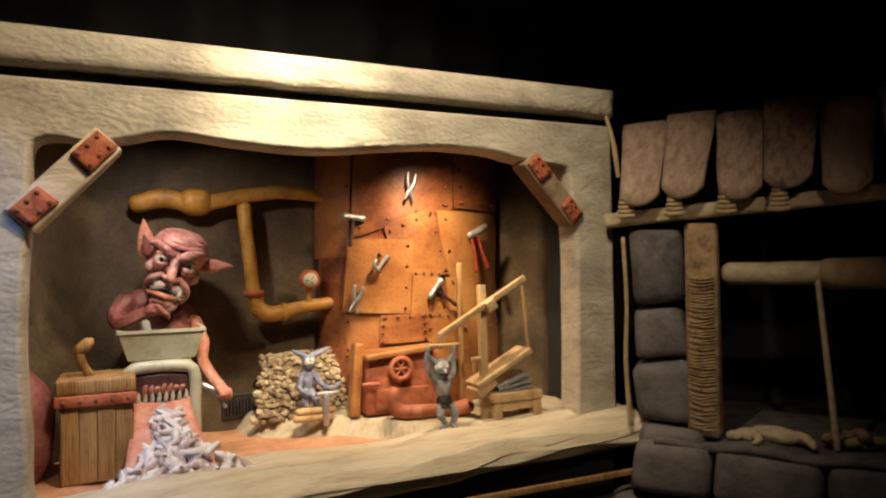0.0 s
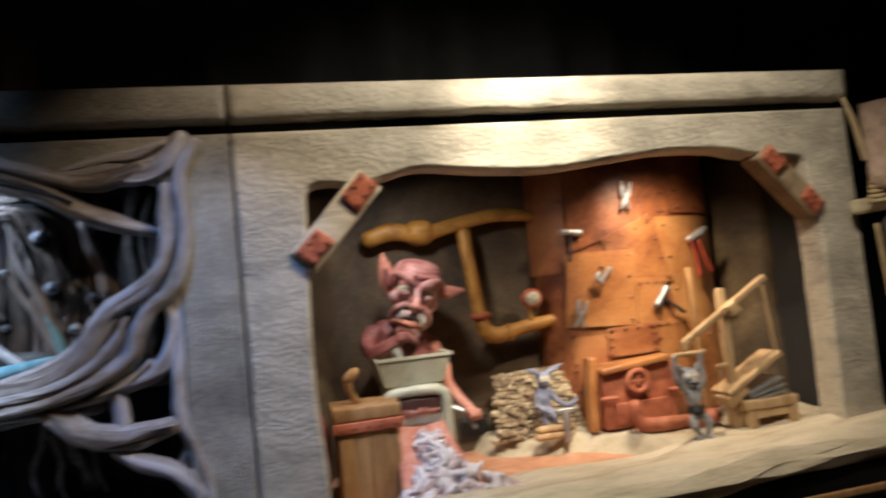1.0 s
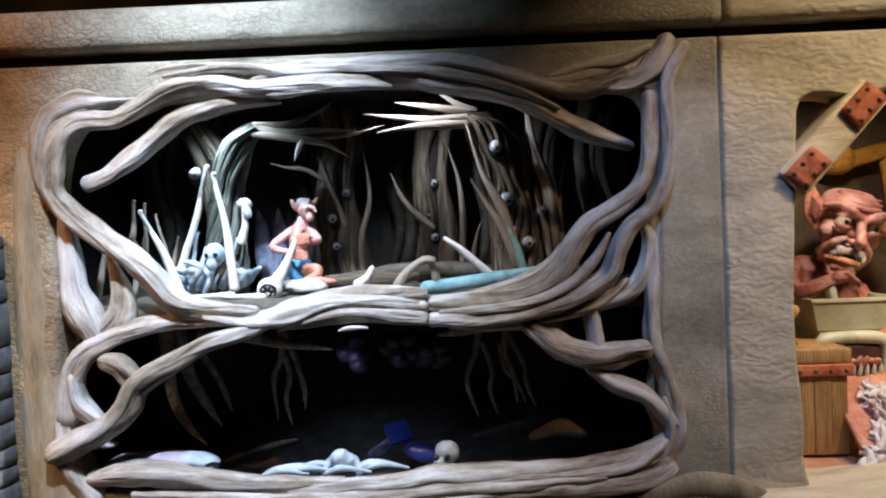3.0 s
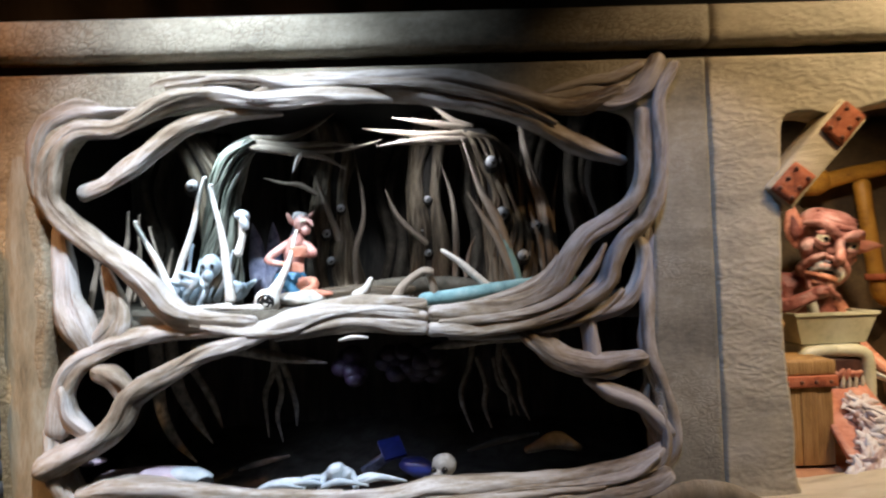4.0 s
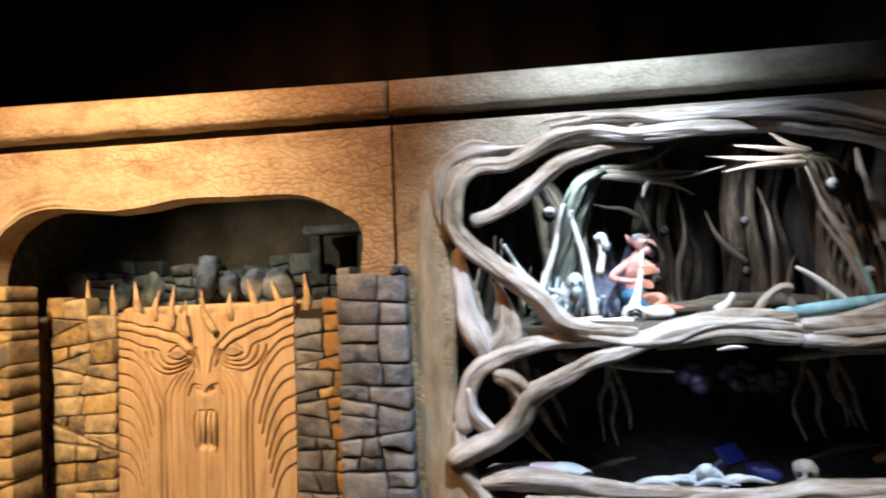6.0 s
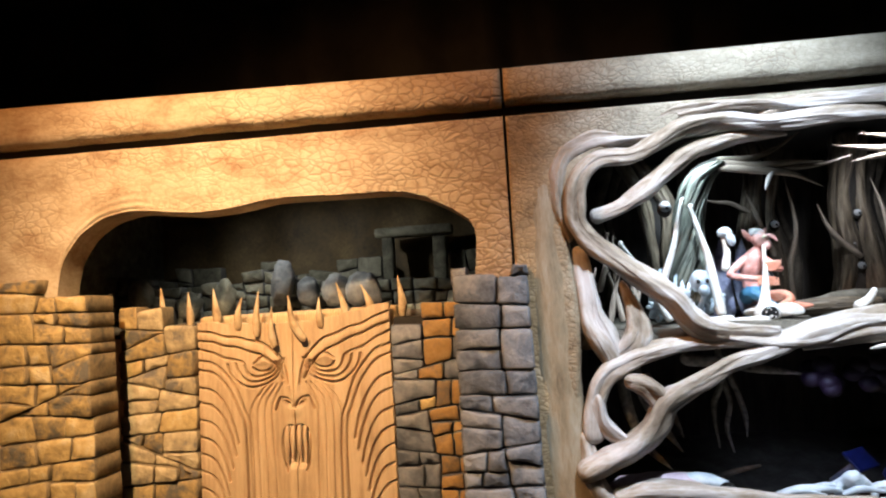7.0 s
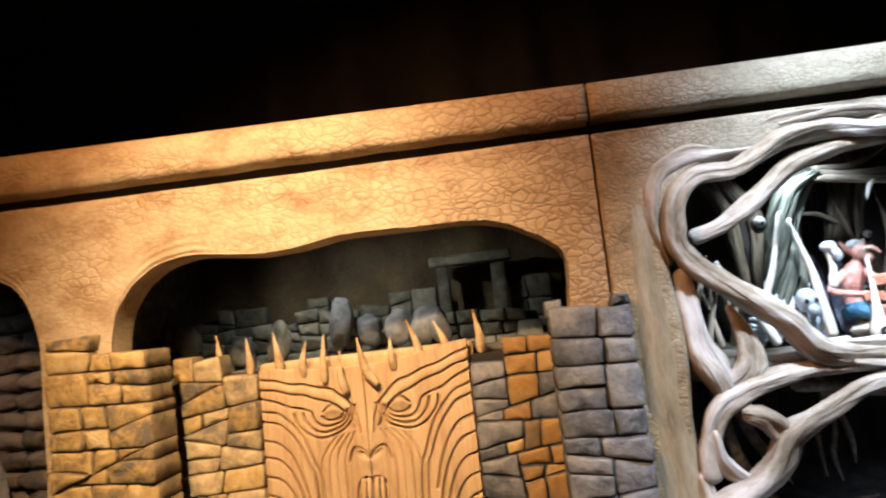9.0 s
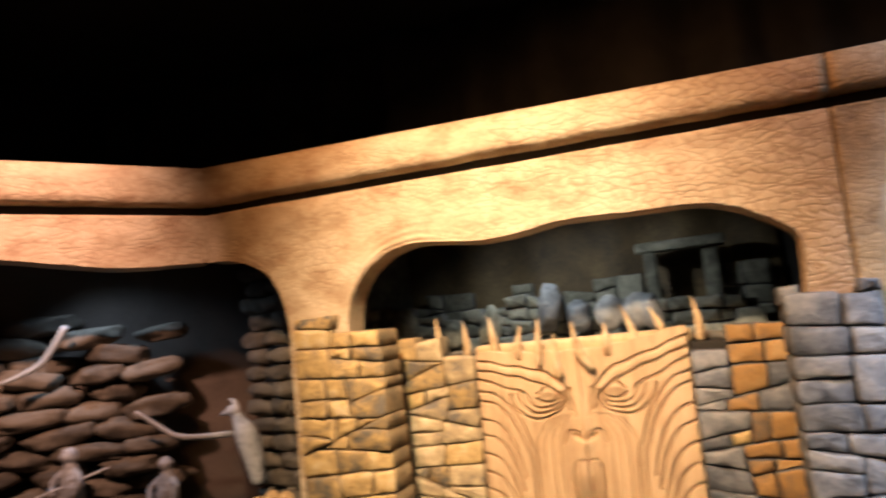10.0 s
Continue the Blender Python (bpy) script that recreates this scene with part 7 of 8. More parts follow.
def stone_wall(parent, x0, x1, z0, top, y, mats, course=0.085, width=0.12, depth=0.09, m=None, lean=0.0):
    """Irregular hewn stones; top: height of the wall as a function of x; mats: material as a function of x, z."""
    zmax = max(top(x) for x in np.linspace(x0, x1, 9))
    cells = []
    split([(x0, z0), (x1, z0), (x1, zmax), (x0, zmax)], width, course, cells)
    g = 0.0014
    for poly in cells:
        cx, cz = sum(p[0] for p in poly) / len(poly), sum(p[1] for p in poly) / len(poly)
        tz = top(cx)
        if cz > tz - 0.012 or min(max(p[i] for p in poly) - min(p[i] for p in poly) for i in (0, 1)) < 0.016:
            continue
        shaped = []
        for x, z in poly:
            z = min(z, tz + rng.uniform(-0.010, 0.010))
            d = math.hypot(x - cx, z - cz) + 1e-6
            shaped.append((x - (x - cx) / d * g * 1.3 + lean * (zmax - z) * (x - x0) / (x1 - x0), z - (z - cz) / d * g * 1.3))
        bm = stone_mesh(shaped, (y + depth, y + rng.uniform(-0.010, 0.008)), 0.0028, m)
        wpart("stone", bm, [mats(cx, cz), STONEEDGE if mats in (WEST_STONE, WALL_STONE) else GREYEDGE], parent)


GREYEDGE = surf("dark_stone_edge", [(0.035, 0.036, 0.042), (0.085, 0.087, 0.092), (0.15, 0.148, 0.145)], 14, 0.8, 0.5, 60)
WEST_STONE = lambda x, z: STONE
WALL_STONE = lambda x, z: TANSTONE if rng.uniform() < 0.6 else STONE


def mortar(parent, x0, x1, z0, z1, y, depth, m=None):
    bm = bmesh.new()
    box(bm, (x0, y, z0), (x1, y + depth, z1), 0.01, m)
    wpart("mortar", bm, GAP, parent, "dark joint behind the stones")


east_mats = lambda x, z: RUSTSTONE if (-0.36 < x < -0.19 and rng.uniform() < 0.95) else (STONE if rng.uniform() < 0.12 else GREYSTONE)
pier_mats = lambda x, z: GREYSTONE

pier_w = thing("stone_pier", (-1.74, 0.0, 0.5), "yellow-lit hewn stone pier beside the gate", "pier", "stone piers")
stone_wall(pier_w, -1.945, -1.575, 0.52, lambda x: np.interp(x, [-1.95, -1.86, -1.82, -1.66, -1.62, -1.55], [1.565, 1.565, 1.535, 1.53, 1.49, 1.48]), -0.045, WEST_STONE, 0.088, 0.14, 0.16, lean=0.03)
mortar(pier_w, -1.93, -1.585, 0.5, 1.44, 0.0, 0.12)
wall_w = thing("stone_wall", (-1.45, 0.3, 0.5), "yellow-lit hewn stone wall left beside the carved gate", "wall")
stone_wall(wall_w, -1.645, -1.315, 0.52, lambda x: np.interp(x, [-1.69, -1.62, -1.50, -1.45, -1.31], [1.43, 1.445, 1.43, 1.385, 1.375]), 0.26, WALL_STONE, 0.082, 0.13, 0.09)
mortar(wall_w, -1.64, -1.32, 0.5, 1.36, 0.30, 0.08)
wall_e = thing("stone_wall", (-0.35, 0.3, 0.5), "hewn stone wall with rust-brown blocks beside the gate", "wall")
stone_wall(wall_e, -0.505, -0.17, 0.52, lambda x: np.interp(x, [-0.51, -0.40, -0.37, -0.17], [1.355, 1.36, 1.405, 1.39]), 0.26, east_mats, 0.085, 0.115, 0.09)
mortar(wall_e, -0.50, -0.18, 0.5, 1.34, 0.30, 0.08)
pier_e = thing("stone_pier", (-0.08, 0.0, 0.5), "grey hewn stone pier with crumbling top", "pier", "stone piers")
stone_wall(pier_e, -0.215, 0.045, 0.52, lambda x: np.interp(x, [-0.22, -0.15, -0.14, -0.02, 0.0, 0.05], [1.44, 1.43, 1.48, 1.475, 1.46, 1.455]), -0.075, pier_mats, 0.085, 0.115, 0.16, lean=0.02)
mortar(pier_e, -0.20, 0.04, 0.5, 1.40, -0.03, 0.14)
bm = stone_mesh([(-0.225, 1.445), (-0.165, 1.445), (-0.165, 1.505), (-0.22, 1.50)], (0.08, -0.05), 0.004)
wpart("stone", bm, [GREYSTONE, GREYEDGE], pier_e)
bm = stone_mesh([(-0.015, 1.465), (0.05, 1.465), (0.045, 1.50), (0.0, 1.505)], (0.05, -0.07), 0.004)
wpart("stone", bm, [GREYSTONE, GREYEDGE], pier_e)

# carved gate
GY, GX = 0.28, -0.91


def groove_field(u, z, curves, width, deep):
    h = np.zeros_like(u)
    for pts in curves:
        s = spline(pts, 0.0028)
        near = (u > s[:, 0].min() - 0.02) & (u < s[:, 0].max() + 0.02) & (z > s[:, 1].min() - 0.02) & (z < s[:, 1].max() + 0.02)
        un, zn = u[near], z[near]
        d = np.full(un.shape, 9.0)
        for a in s:
            d = np.minimum(d, (un - a[0]) ** 2 + (zn - a[1]) ** 2)
        h[near] = np.maximum(h[near], deep * np.exp(-d / (width * width)))
    return h


def lower(z):
    """Stretches the face downwards from its brow."""
    return 1.345 - (1.36 - z) * 1.14


def face_curves():
    """Carved lines of half a face; u runs from the middle of the gate to its hinge."""
    out = [[(0.40, 1.383), (0.293, 1.345), (0.195, 1.318), (0.117, 1.289), (0.059, 1.243), (0.032, 1.19), (0.023, 1.14)],
           [(0.40, 1.347), (0.299, 1.313), (0.201, 1.281), (0.124, 1.247), (0.071, 1.206), (0.045, 1.16)],
           [(0.40, 1.316), (0.316, 1.276), (0.267, 1.257), (0.21, 1.235)],
           [(0.088, 1.226), (0.108, 1.241), (0.132, 1.245), (0.166, 1.229)]]
    # lids and rings of the eye hang below the brow
    for k in range(4):
        out.append([(0.128 + 0.010 * k + (0.044 + 0.025 * k) * math.cos(radians(a)), 1.228 + (0.034 + 0.023 * k) * math.sin(radians(a)) + 0.006 * k) for a in range(188, 356 + 6 * k, 21)])
    # lines of the cheek run down from the bridge of the nose
    for k in range(4):
        out.append([(0.050 + 0.021 * k, 1.146), (0.088 + 0.029 * k, 1.085), (0.096 + 0.031 * k, 1.013), (0.088 + 0.033 * k, 0.83), (0.084 + 0.033 * k, 0.55)])
    # locks sweep in from the hinge and fall
    for z, f in ((1.273, 1.35), (1.238, 1.2), (1.172, 1.0), (1.116, 0.93), (1.051, 0.84), (0.987, 0.75), (0.925, 0.70), (0.862, 0.66), (0.80, 0.62)):
        lock = [(0.402, z), (0.398 - 0.053 * f, z - 0.024 * f), (0.398 - 0.102 * f, z - 0.074 * f), (0.398 - 0.138 * f, z - 0.15 * f), (0.398 - 0.158 * f, z - 0.225 * f)]
        out.append(lock + [(0.398 - 0.160 * f, 0.55)] if f > 1.1 else lock)
    out.append([(0.006, 1.062), (0.016, 1.082), (0.038, 1.093), (0.062, 1.094), (0.080, 1.056)])
    out.append([(0.0, 0.993), (0.028, 0.996), (0.050, 0.975), (0.058, 0.941), (0.052, 0.89), (0.040, 0.84)])
    return [[(u, lower(z)) for u, z in line] for line in out]


def carving():
    """Relief of half the gate over its middle-to-hinge width and its height."""
    u, v = np.meshgrid(np.linspace(0.003, 0.40, 220), np.linspace(0, 1, 440))
    z = 0.55 + (1.342 + 0.065 * (u / 0.40) ** 1.5 - 0.55) * v
    lines = face_curves()
    h = np.maximum(groove_field(u, z, lines[:8] + lines[12:], 0.0036, 0.024), groove_field(u, z, lines[8:12], 0.0034, 0.011))
    zb = np.interp(u, [0.0, 0.03, 0.06, 0.12, 0.2, 0.3, 0.4], [1.05, 1.13, 1.19, 1.24, 1.277, 1.31, 1.35])
    brow = 0.005 * np.exp(-((z - zb) / 0.022) ** 2) * (u > 0.012)
    eye = 0.010 * np.exp(-(((u - 0.128) / 0.036) ** 2 + ((z - 1.197) / 0.016) ** 2))
    nose = 0.012 * np.exp(-((u / 0.026) ** 2)) * (1 / (1 + np.exp(-(z - 0.97) / 0.008))) * (1 / (1 + np.exp(-(1.16 - z) / 0.03)))
    nostril = -0.026 * np.exp(-(((u - 0.030) / 0.013) ** 2 + ((z - 1.018 - 0.5 * (u - 0.03)) / 0.010) ** 2))
    mouth_h = -0.022 * (1 / (1 + np.exp(-(0.918 - z) / 0.003))) * (1 / (1 + np.exp(-(0.050 - u) / 0.002))) * (1 / (1 + np.exp(-(z - 0.77) / 0.004)))
    return u, v, h - (brow + eye + nose + nostril + mouth_h) - 0.0012 * np.sin(u * 45 + 3 * z)


GATE_U, GATE_V, GATE_H = carving()


def leaf(side, rise, label):
    """One wing of the gate, carved with half of a scowling face. side: +1 east, -1 west; rise: of its top edge towards the hinge."""
    w = 0.40
    t = thing("gate_leaf", (GX + side * w, GY, 0.5), label, "gate", "leaves of the carved gate")
    nz, nu = GATE_U.shape
    z = 0.55 + (1.342 + rise * (GATE_U / w) ** 1.5 + 0.003 * np.sin(GATE_U * 60) - 0.55) * GATE_V
    bm = bmesh.new()
    vs = sheet(bm, [[(GX + side * GATE_U[j, i], GY + GATE_H[j, i], z[j, i]) for i in range(nu)] for j in range(nz)])
    rim = [vs[0][k] for k in range(nu)] + [vs[j][-1] for j in range(1, nz)] + [vs[-1][k] for k in range(nu - 2, -1, -1)] + [vs[j][0] for j in range(nz - 2, 0, -1)]
    back = [bm.verts.new((p.co.x, GY + 0.035, p.co.z)) for p in rim]
    for k in range(len(rim)):
        bm.faces.new((rim[k], rim[(k + 1) % len(rim)], back[(k + 1) % len(rim)], back[k]))
    bm.faces.new(back)
    wpart("panel", bm, GATEWOOD, t)
    for k in range(2):
        bm = bmesh.new()
        x = GX + side * (0.014 + 0.023 * k)
        tube(bm, [(x, GY + 0.010, 0.925), (x, GY - 0.002, 0.88), (x + side * 0.001, GY + 0.002, 0.805 - 0.02 * k)], [0.009, 0.010, 0.005], 8, 0.01, 0.1)
        wpart("tooth", bm, GATEWOOD, t, "carved wooden tooth")
    return t


leaf(1, 0.065, "ochre wooden gate leaf carved with half a scowling face, shut")
leaf(-1, 0.022, "ochre wooden gate leaf carved with half a scowling face, shut")


def tusk(base, tip, r, bend):
    bm = bmesh.new()
    b, p = Vector(base), Vector(tip)
    mid = b.lerp(p, 0.5) + Vector((bend, -0.01, 0))
    tube(bm, [b, b.lerp(mid, 0.5) + Vector((bend * 0.4, 0, 0)), mid, p], [r * 0.8, r * 0.95, r * 0.72, 0.002], 10, 0.012, 0.1)
    return tagged(finish("tusk", bm, TUSK), "pale curved wooden spike standing over the gate", "spike", "spikes over the gate")


for bx, bz, tx, tz, y, r, bend in ((-1.47, 1.36, -1.485, 1.515, 0.31, 0.017, 0.006), (-1.355, 1.35, -1.365, 1.49, 0.31, 0.016, 0.006), (-1.24, 1.34, -1.255, 1.50, 0.31, 0.018, 0.008), (-1.135, 1.33, -1.12, 1.455, 0.28, 0.016, -0.004), (-1.055, 1.30, -1.045, 1.475, 0.27, 0.016, 0.0), (-0.975, 1.255, -0.985, 1.41, 0.255, 0.016, -0.006),
                               (-0.855, 1.275, -0.915, 1.45, 0.255, 0.019, -0.014), (-0.79, 1.32, -0.795, 1.435, 0.28, 0.016, 0.0), (-0.695, 1.335, -0.73, 1.495, 0.31, 0.017, 0.012), (-0.595, 1.36, -0.63, 1.48, 0.33, 0.017, 0.012), (-0.46, 1.35, -0.475, 1.505, 0.32, 0.018, 0.008)):
    tusk((bx, y, bz), (tx, y + 0.005, tz), r, bend)

# timber lintel over the gateway, chamber behind it
bm = bmesh.new()
box(bm, (-1.33, 0.34, 1.245), (-0.49, 0.50, 1.385), 0.02, rough=0.010, cuts=0)
tagged(finish("lintel", bm, PALEWOOD), "heavy pale timber lintel above the gateway", "lintel")
for x in (-1.33, -0.55):
    bm = bmesh.new()
    box(bm, (x, 0.33, 0.5), (x + 0.07, 0.46, 1.245), 0.012, rough=0.006)
    tagged(finish("gate_post", bm, PALEWOOD), "pale timber post of the gateway", "post", "posts of the gateway")
slab("chamber_floor", (-1.5, 0.33, 0.68), (-0.4, 1.2, 0.72), SAND, "sandy floor of the small chamber behind the gate", "floor")
chamber = thing("chamber_wall", (-0.95, 1.1, 0.7), "red-lit rough stone wall inside the gate chamber", "wall")
stone_wall(chamber, -1.5, -0.4, 0.72, lambda x: 1.28, 1.12, lambda x, z: REDROOM, 0.14, 0.16, 0.06)
for x in (-1.30, -1.14):
    bm = bmesh.new()
    tube(bm, [(x, 0.95, 0.72), (x + 0.02, 0.95, 0.95), (x + (0.06 if x > -1.2 else -0.02), 0.95, 1.28)], [0.07, 0.06, 0.06], 9, 0.05, 0.2)
    tagged(finish("rock_column", bm, REDROOM), "rough reddish rock column in the chamber", "column", "columns in the chamber")
chest = thing("chest", (-1.12, 0.72, 0.72), "open red chest with pale bones inside", "chest")
for lo, hi, nm in (((-1.27, 0.62, 0.72), (-0.97, 0.64, 0.80), "front"), ((-1.27, 0.80, 0.72), (-0.97, 0.82, 0.80), "rear"), ((-1.27, 0.64, 0.72), (-1.25, 0.80, 0.80), "side"), ((-0.99, 0.64, 0.72), (-0.97, 0.80, 0.80), "side"), ((-1.25, 0.64, 0.722), (-0.99, 0.80, 0.735), "bottom")):
    bm = bmesh.new()
    box(bm, lo, hi, 0.005)
    wpart(nm, bm, FURNACE, chest)
bm = bmesh.new()
box(bm, (-0.15, -0.01, -0.09), (0.15, 0.01, 0.09), 0.006, pose(-1.12, 0.87, 0.85, -50, 0, 0))
wpart("lid", bm, FURNACE, chest)
bm = bmesh.new()
for i in range(7):
    a = rng.uniform(-1, 1, 3)
    tube(bm, [(-1.13 + 0.08 * a[0], 0.72 + 0.04 * a[1], 0.76), (-1.11 + 0.08 * a[0], 0.71, 0.80), (-1.08 + 0.08 * a[0], 0.72, 0.79)], [0.010, 0.014, 0.008], 7)
tagged(finish("bone_scraps", bm, BONE), "pale bone scraps heaped in the chest", "bones", kind="stuff")
slab("chamber_roof", (-1.6, 0.50, 1.29), (-0.3, 1.2, 1.33), BLACK, "dark roof board of the chamber", "ceiling")

# ruined ground and wall behind the gate
ruin = thing("ruined_wall", (-1.1, 0.62, 1.3), "low crumbling wall of grey stones behind the gate", "wall")
stone_wall(ruin, -2.05, -0.20, 1.34, lambda x: 1.555 + 0.03 * math.sin(x * 9) - 0.05 * smoothstep(-1.1, -0.2, x) + 0.03 * smoothstep(-1.5, -2.1, x), 0.66, lambda x, z: DIMSTONE, 0.072, 0.10, 0.08)
mortar(ruin, -2.0, -0.22, 1.30, 1.48, 0.70, 0.06)
for x, y, z, sx, sz, tilt in ((-1.055, 0.60, 1.52, 0.05, 0.10, 8), (-0.93, 0.58, 1.47, 0.05, 0.07, -6), (-0.80, 0.56, 1.475, 0.055, 0.075, 4), (-0.69, 0.54, 1.47, 0.05, 0.075, 10), (-1.32, 0.56, 1.46, 0.045, 0.085, 14), (-0.63, 0.52, 1.46, 0.04, 0.07, -12), (-1.5, 0.6, 1.44, 0.05, 0.06, 20), (-1.75, 0.62, 1.5, 0.05, 0.07, -5)):
    bm = bmesh.new()
    blob(bm, (x, y, z), (sx, 0.045, sz), (0, tilt, 0), 0.28, 9, 3, power=0.8)
    tagged(finish("boulder", bm, DIMSTONE if x < -1.2 else GREYSTONE), "rounded grey boulder standing on the ruined wall", "boulder", "boulders behind the gate")
dolmen = thing("dolmen", (-0.5, 1.0, 1.35), "dark stone doorway of two uprights and a lintel", "dolmen")
for nm, lo, hi in (("upright", (-0.665, 0.97, 1.36), (-0.605, 1.06, 1.745)), ("upright", (-0.405, 0.97, 1.36), (-0.335, 1.06, 1.725)), ("capstone", (-0.70, 0.96, 1.735), (-0.30, 1.08, 1.785))):
    bm = bmesh.new()
    box(bm, lo, hi, 0.012, rough=0.010)
    wpart(nm, bm, DIMSTONE, dolmen)
far_ruin = thing("ruined_wall", (-1.0, 1.05, 1.3), "dim far wall of rough stones", "wall")
stone_wall(far_ruin, -1.9, -0.68, 1.40, lambda x: 1.60 + 0.05 * math.sin(x * 7 + 1) + 0.12 * math.exp(-((x + 1.25) / 0.12) ** 2), 1.04, lambda x, z: DIMSTONE, 0.08, 0.11, 0.06)
stone_wall(far_ruin, -0.33, -0.12, 1.40, lambda x: 1.66, 1.04, lambda x, z: DIMSTONE, 0.08, 0.11, 0.06)
bm = bmesh.new()
sheet(bm, [[(x, y, 1.36 + 0.02 * noise.noise(Vector((x * 6, y * 6, 4)))) for x in np.linspace(-2.2, -0.1, 40)] for y in np.linspace(0.45, 1.22, 14)])
tagged(finish("case_floor", bm, BAGSTONE), "dark rough ground behind the gate", "ground", kind="structure").modifiers.new("thickness", "SOLIDIFY").thickness = 0.03
bm = bmesh.new()
sheet(bm, [[(x, 1.22 + 0.015 * math.sin(x * 17), z) for x in np.linspace(-2.3, -0.05, 90)] for z in np.linspace(1.3, 2.02, 5)])
tagged(finish("case_lining", bm, BACK), "dark brown folded backcloth of the gate case", "backdrop", kind="structure").modifiers.new("thickness", "SOLIDIFY").thickness = 0.01
slab("case_side", (-2.0, 0.15, 0.4), (-1.95, 1.25, 2.02), DIMSTONE, "dark partition beside the gate case", "wall")

# ---------------------------------------------------------------- rubble case at the turned end
def rubble(parent, place, size, turn, mat=BAGSTONE):
    bm = bmesh.new()
    blob(bm, place, size, turn, 0.34, 9, 3, power=0.72)
    return wpart("stone", bm, mat, parent)


niche = thing("rubble_wall", (-3.0, 0.3, 0.5), "brown wall of long rounded rubble stones in the end case", "wall")
for row in range(13):
    z = 0.62 + 0.079 * row
    for k in range(6):
        s = -1.42 + 0.25 * k + 0.11 * (row % 2) + rng.uniform(-0.03, 0.03)
        top = 1.40 if s < -0.52 else 1.66
        if s > -0.12 or z > top + 0.06 * math.sin(s * 9):
            continue
        c = M_WEST @ Vector((s, 0.36 + rng.uniform(-0.03, 0.03), z))
        rubble(niche, c, (rng.uniform(0.10, 0.15), 0.07, rng.uniform(0.036, 0.045)), (0, rng.uniform(-11, 11), 51))
for row in range(4):
    for k in range(3):
        c = M_WEST @ Vector((-1.25 + 0.27 * k + 0.1 * (row % 2), 0.47, 1.38 + 0.085 * row))
        rubble(niche, c, (rng.uniform(0.12, 0.16), 0.06, 0.044), (0, rng.uniform(-6, 6), 51))
pillar_n = thing("rubble_pillar", (-2.12, 0.3, 0.5), "dark brown pillar of rounded stones in the end case", "pillar")
for row in range(19):
    z = 0.56 + 0.078 * row
    for k in range(3):
        rubble(pillar_n, (-2.40 + 0.13 * k + 0.03 * (row % 2), 0.38 - 0.02 * k, z), (rng.uniform(0.062, 0.082), 0.06, rng.uniform(0.034, 0.042)), (0, rng.uniform(-8, 8), 10))
ENDLINING = surf("dark_brown_lining", [(0.07, 0.056, 0.046), (0.15, 0.12, 0.098)], 3, 0.85, 0.4)
slab("case_lining", (-2.60, 0.55, 0.4), (-2.0, 0.60, 2.02), ENDLINING, "brown painted rear wall of the end case", "wall")
bm = bmesh.new()
box(bm, (-1.9, 0.50, 0.4), (0.33, 0.55, 2.02), 0, M_WEST)
tagged(finish("case_lining", bm, ENDLINING, smooth=False), "brown painted rear wall of the end case", "wall", kind="structure")
bm = bmesh.new()
box(bm, (-1.9, 0.13, 2.02), (0.1, 0.55, 2.05), 0, M_WEST)
tagged(finish("case_top", bm, BLACK, smooth=False), "black board closing the end case", "ceiling", kind="structure")
bm = bmesh.new()
box(bm, (-1.9, -0.03, 0.0), (0.05, 0.55, 0.58), 0.02, M_WEST)
tagged(finish("plinth", bm, BAGSTONE, smooth=False), "dark base of the end case", "plinth", kind="structure")
# pale bird-like figure: one plain mesh
bm = bmesh.new()
E0 = Vector((-2.385, 0.21, 0.09))
tube(bm, [E0 + Vector((0.05, 0, 0.80)), E0 + Vector((0.03, 0, 0.90)), E0 + Vector((0.0, 0, 1.0)), E0 + Vector((-0.03, 0, 1.06)), E0 + Vector((-0.045, 0, 1.10))], [0.028, 0.045, 0.05, 0.03, 0.02], 10, 0.02, 0.12)
blob(bm, E0 + Vector((-0.05, -0.005, 1.105)), (0.034, 0.024, 0.024), (0, 10, 0), 0.15)
tube(bm, [E0 + Vector((-0.07, -0.01, 1.10)), E0 + Vector((-0.10, -0.012, 1.095)), E0 + Vector((-0.12, -0.012, 1.085))], [0.016, 0.010, 0.003], 8, 0.01)
tube(bm, [E0 + Vector((-0.035, 0, 1.12)), E0 + Vector((-0.05, 0, 1.145)), E0 + Vector((-0.075, 0, 1.155))], [0.012, 0.012, 0.004], 7, 0.01)
bm = fuse(bm, 0.006, 0.002, 40)
tagged(finish("bird_figure", bm, PALECHALK), "pale blue-grey long-necked bird figure", "figure")
for nm, pts, r, mat, lab in (("bare_branch", [(-2.432, 0.167, 1.10), (-2.50, 0.08, 1.105), (-2.571, -0.007, 1.126), (-2.62, -0.06, 1.18), (-2.665, -0.124, 1.245)], 0.014, PALECHALK, "thin pale branch reaching from the rubble"), ("bare_branch", [(-2.865, -0.278, 1.612), (-2.884, -0.303, 1.554), (-2.918, -0.344, 1.478), (-2.961, -0.398, 1.439), (-3.003, -0.451, 1.414)], 0.014, CHALK, "thin pale branch reaching from the rubble")):
    bm = bmesh.new()
    tube(bm, pts, [r, r, r * 0.9, r * 0.7, r * 0.5], 8, 0.02, 0.1)
    tagged(finish(nm, bm, mat), lab, "branch", "branches in the end case")
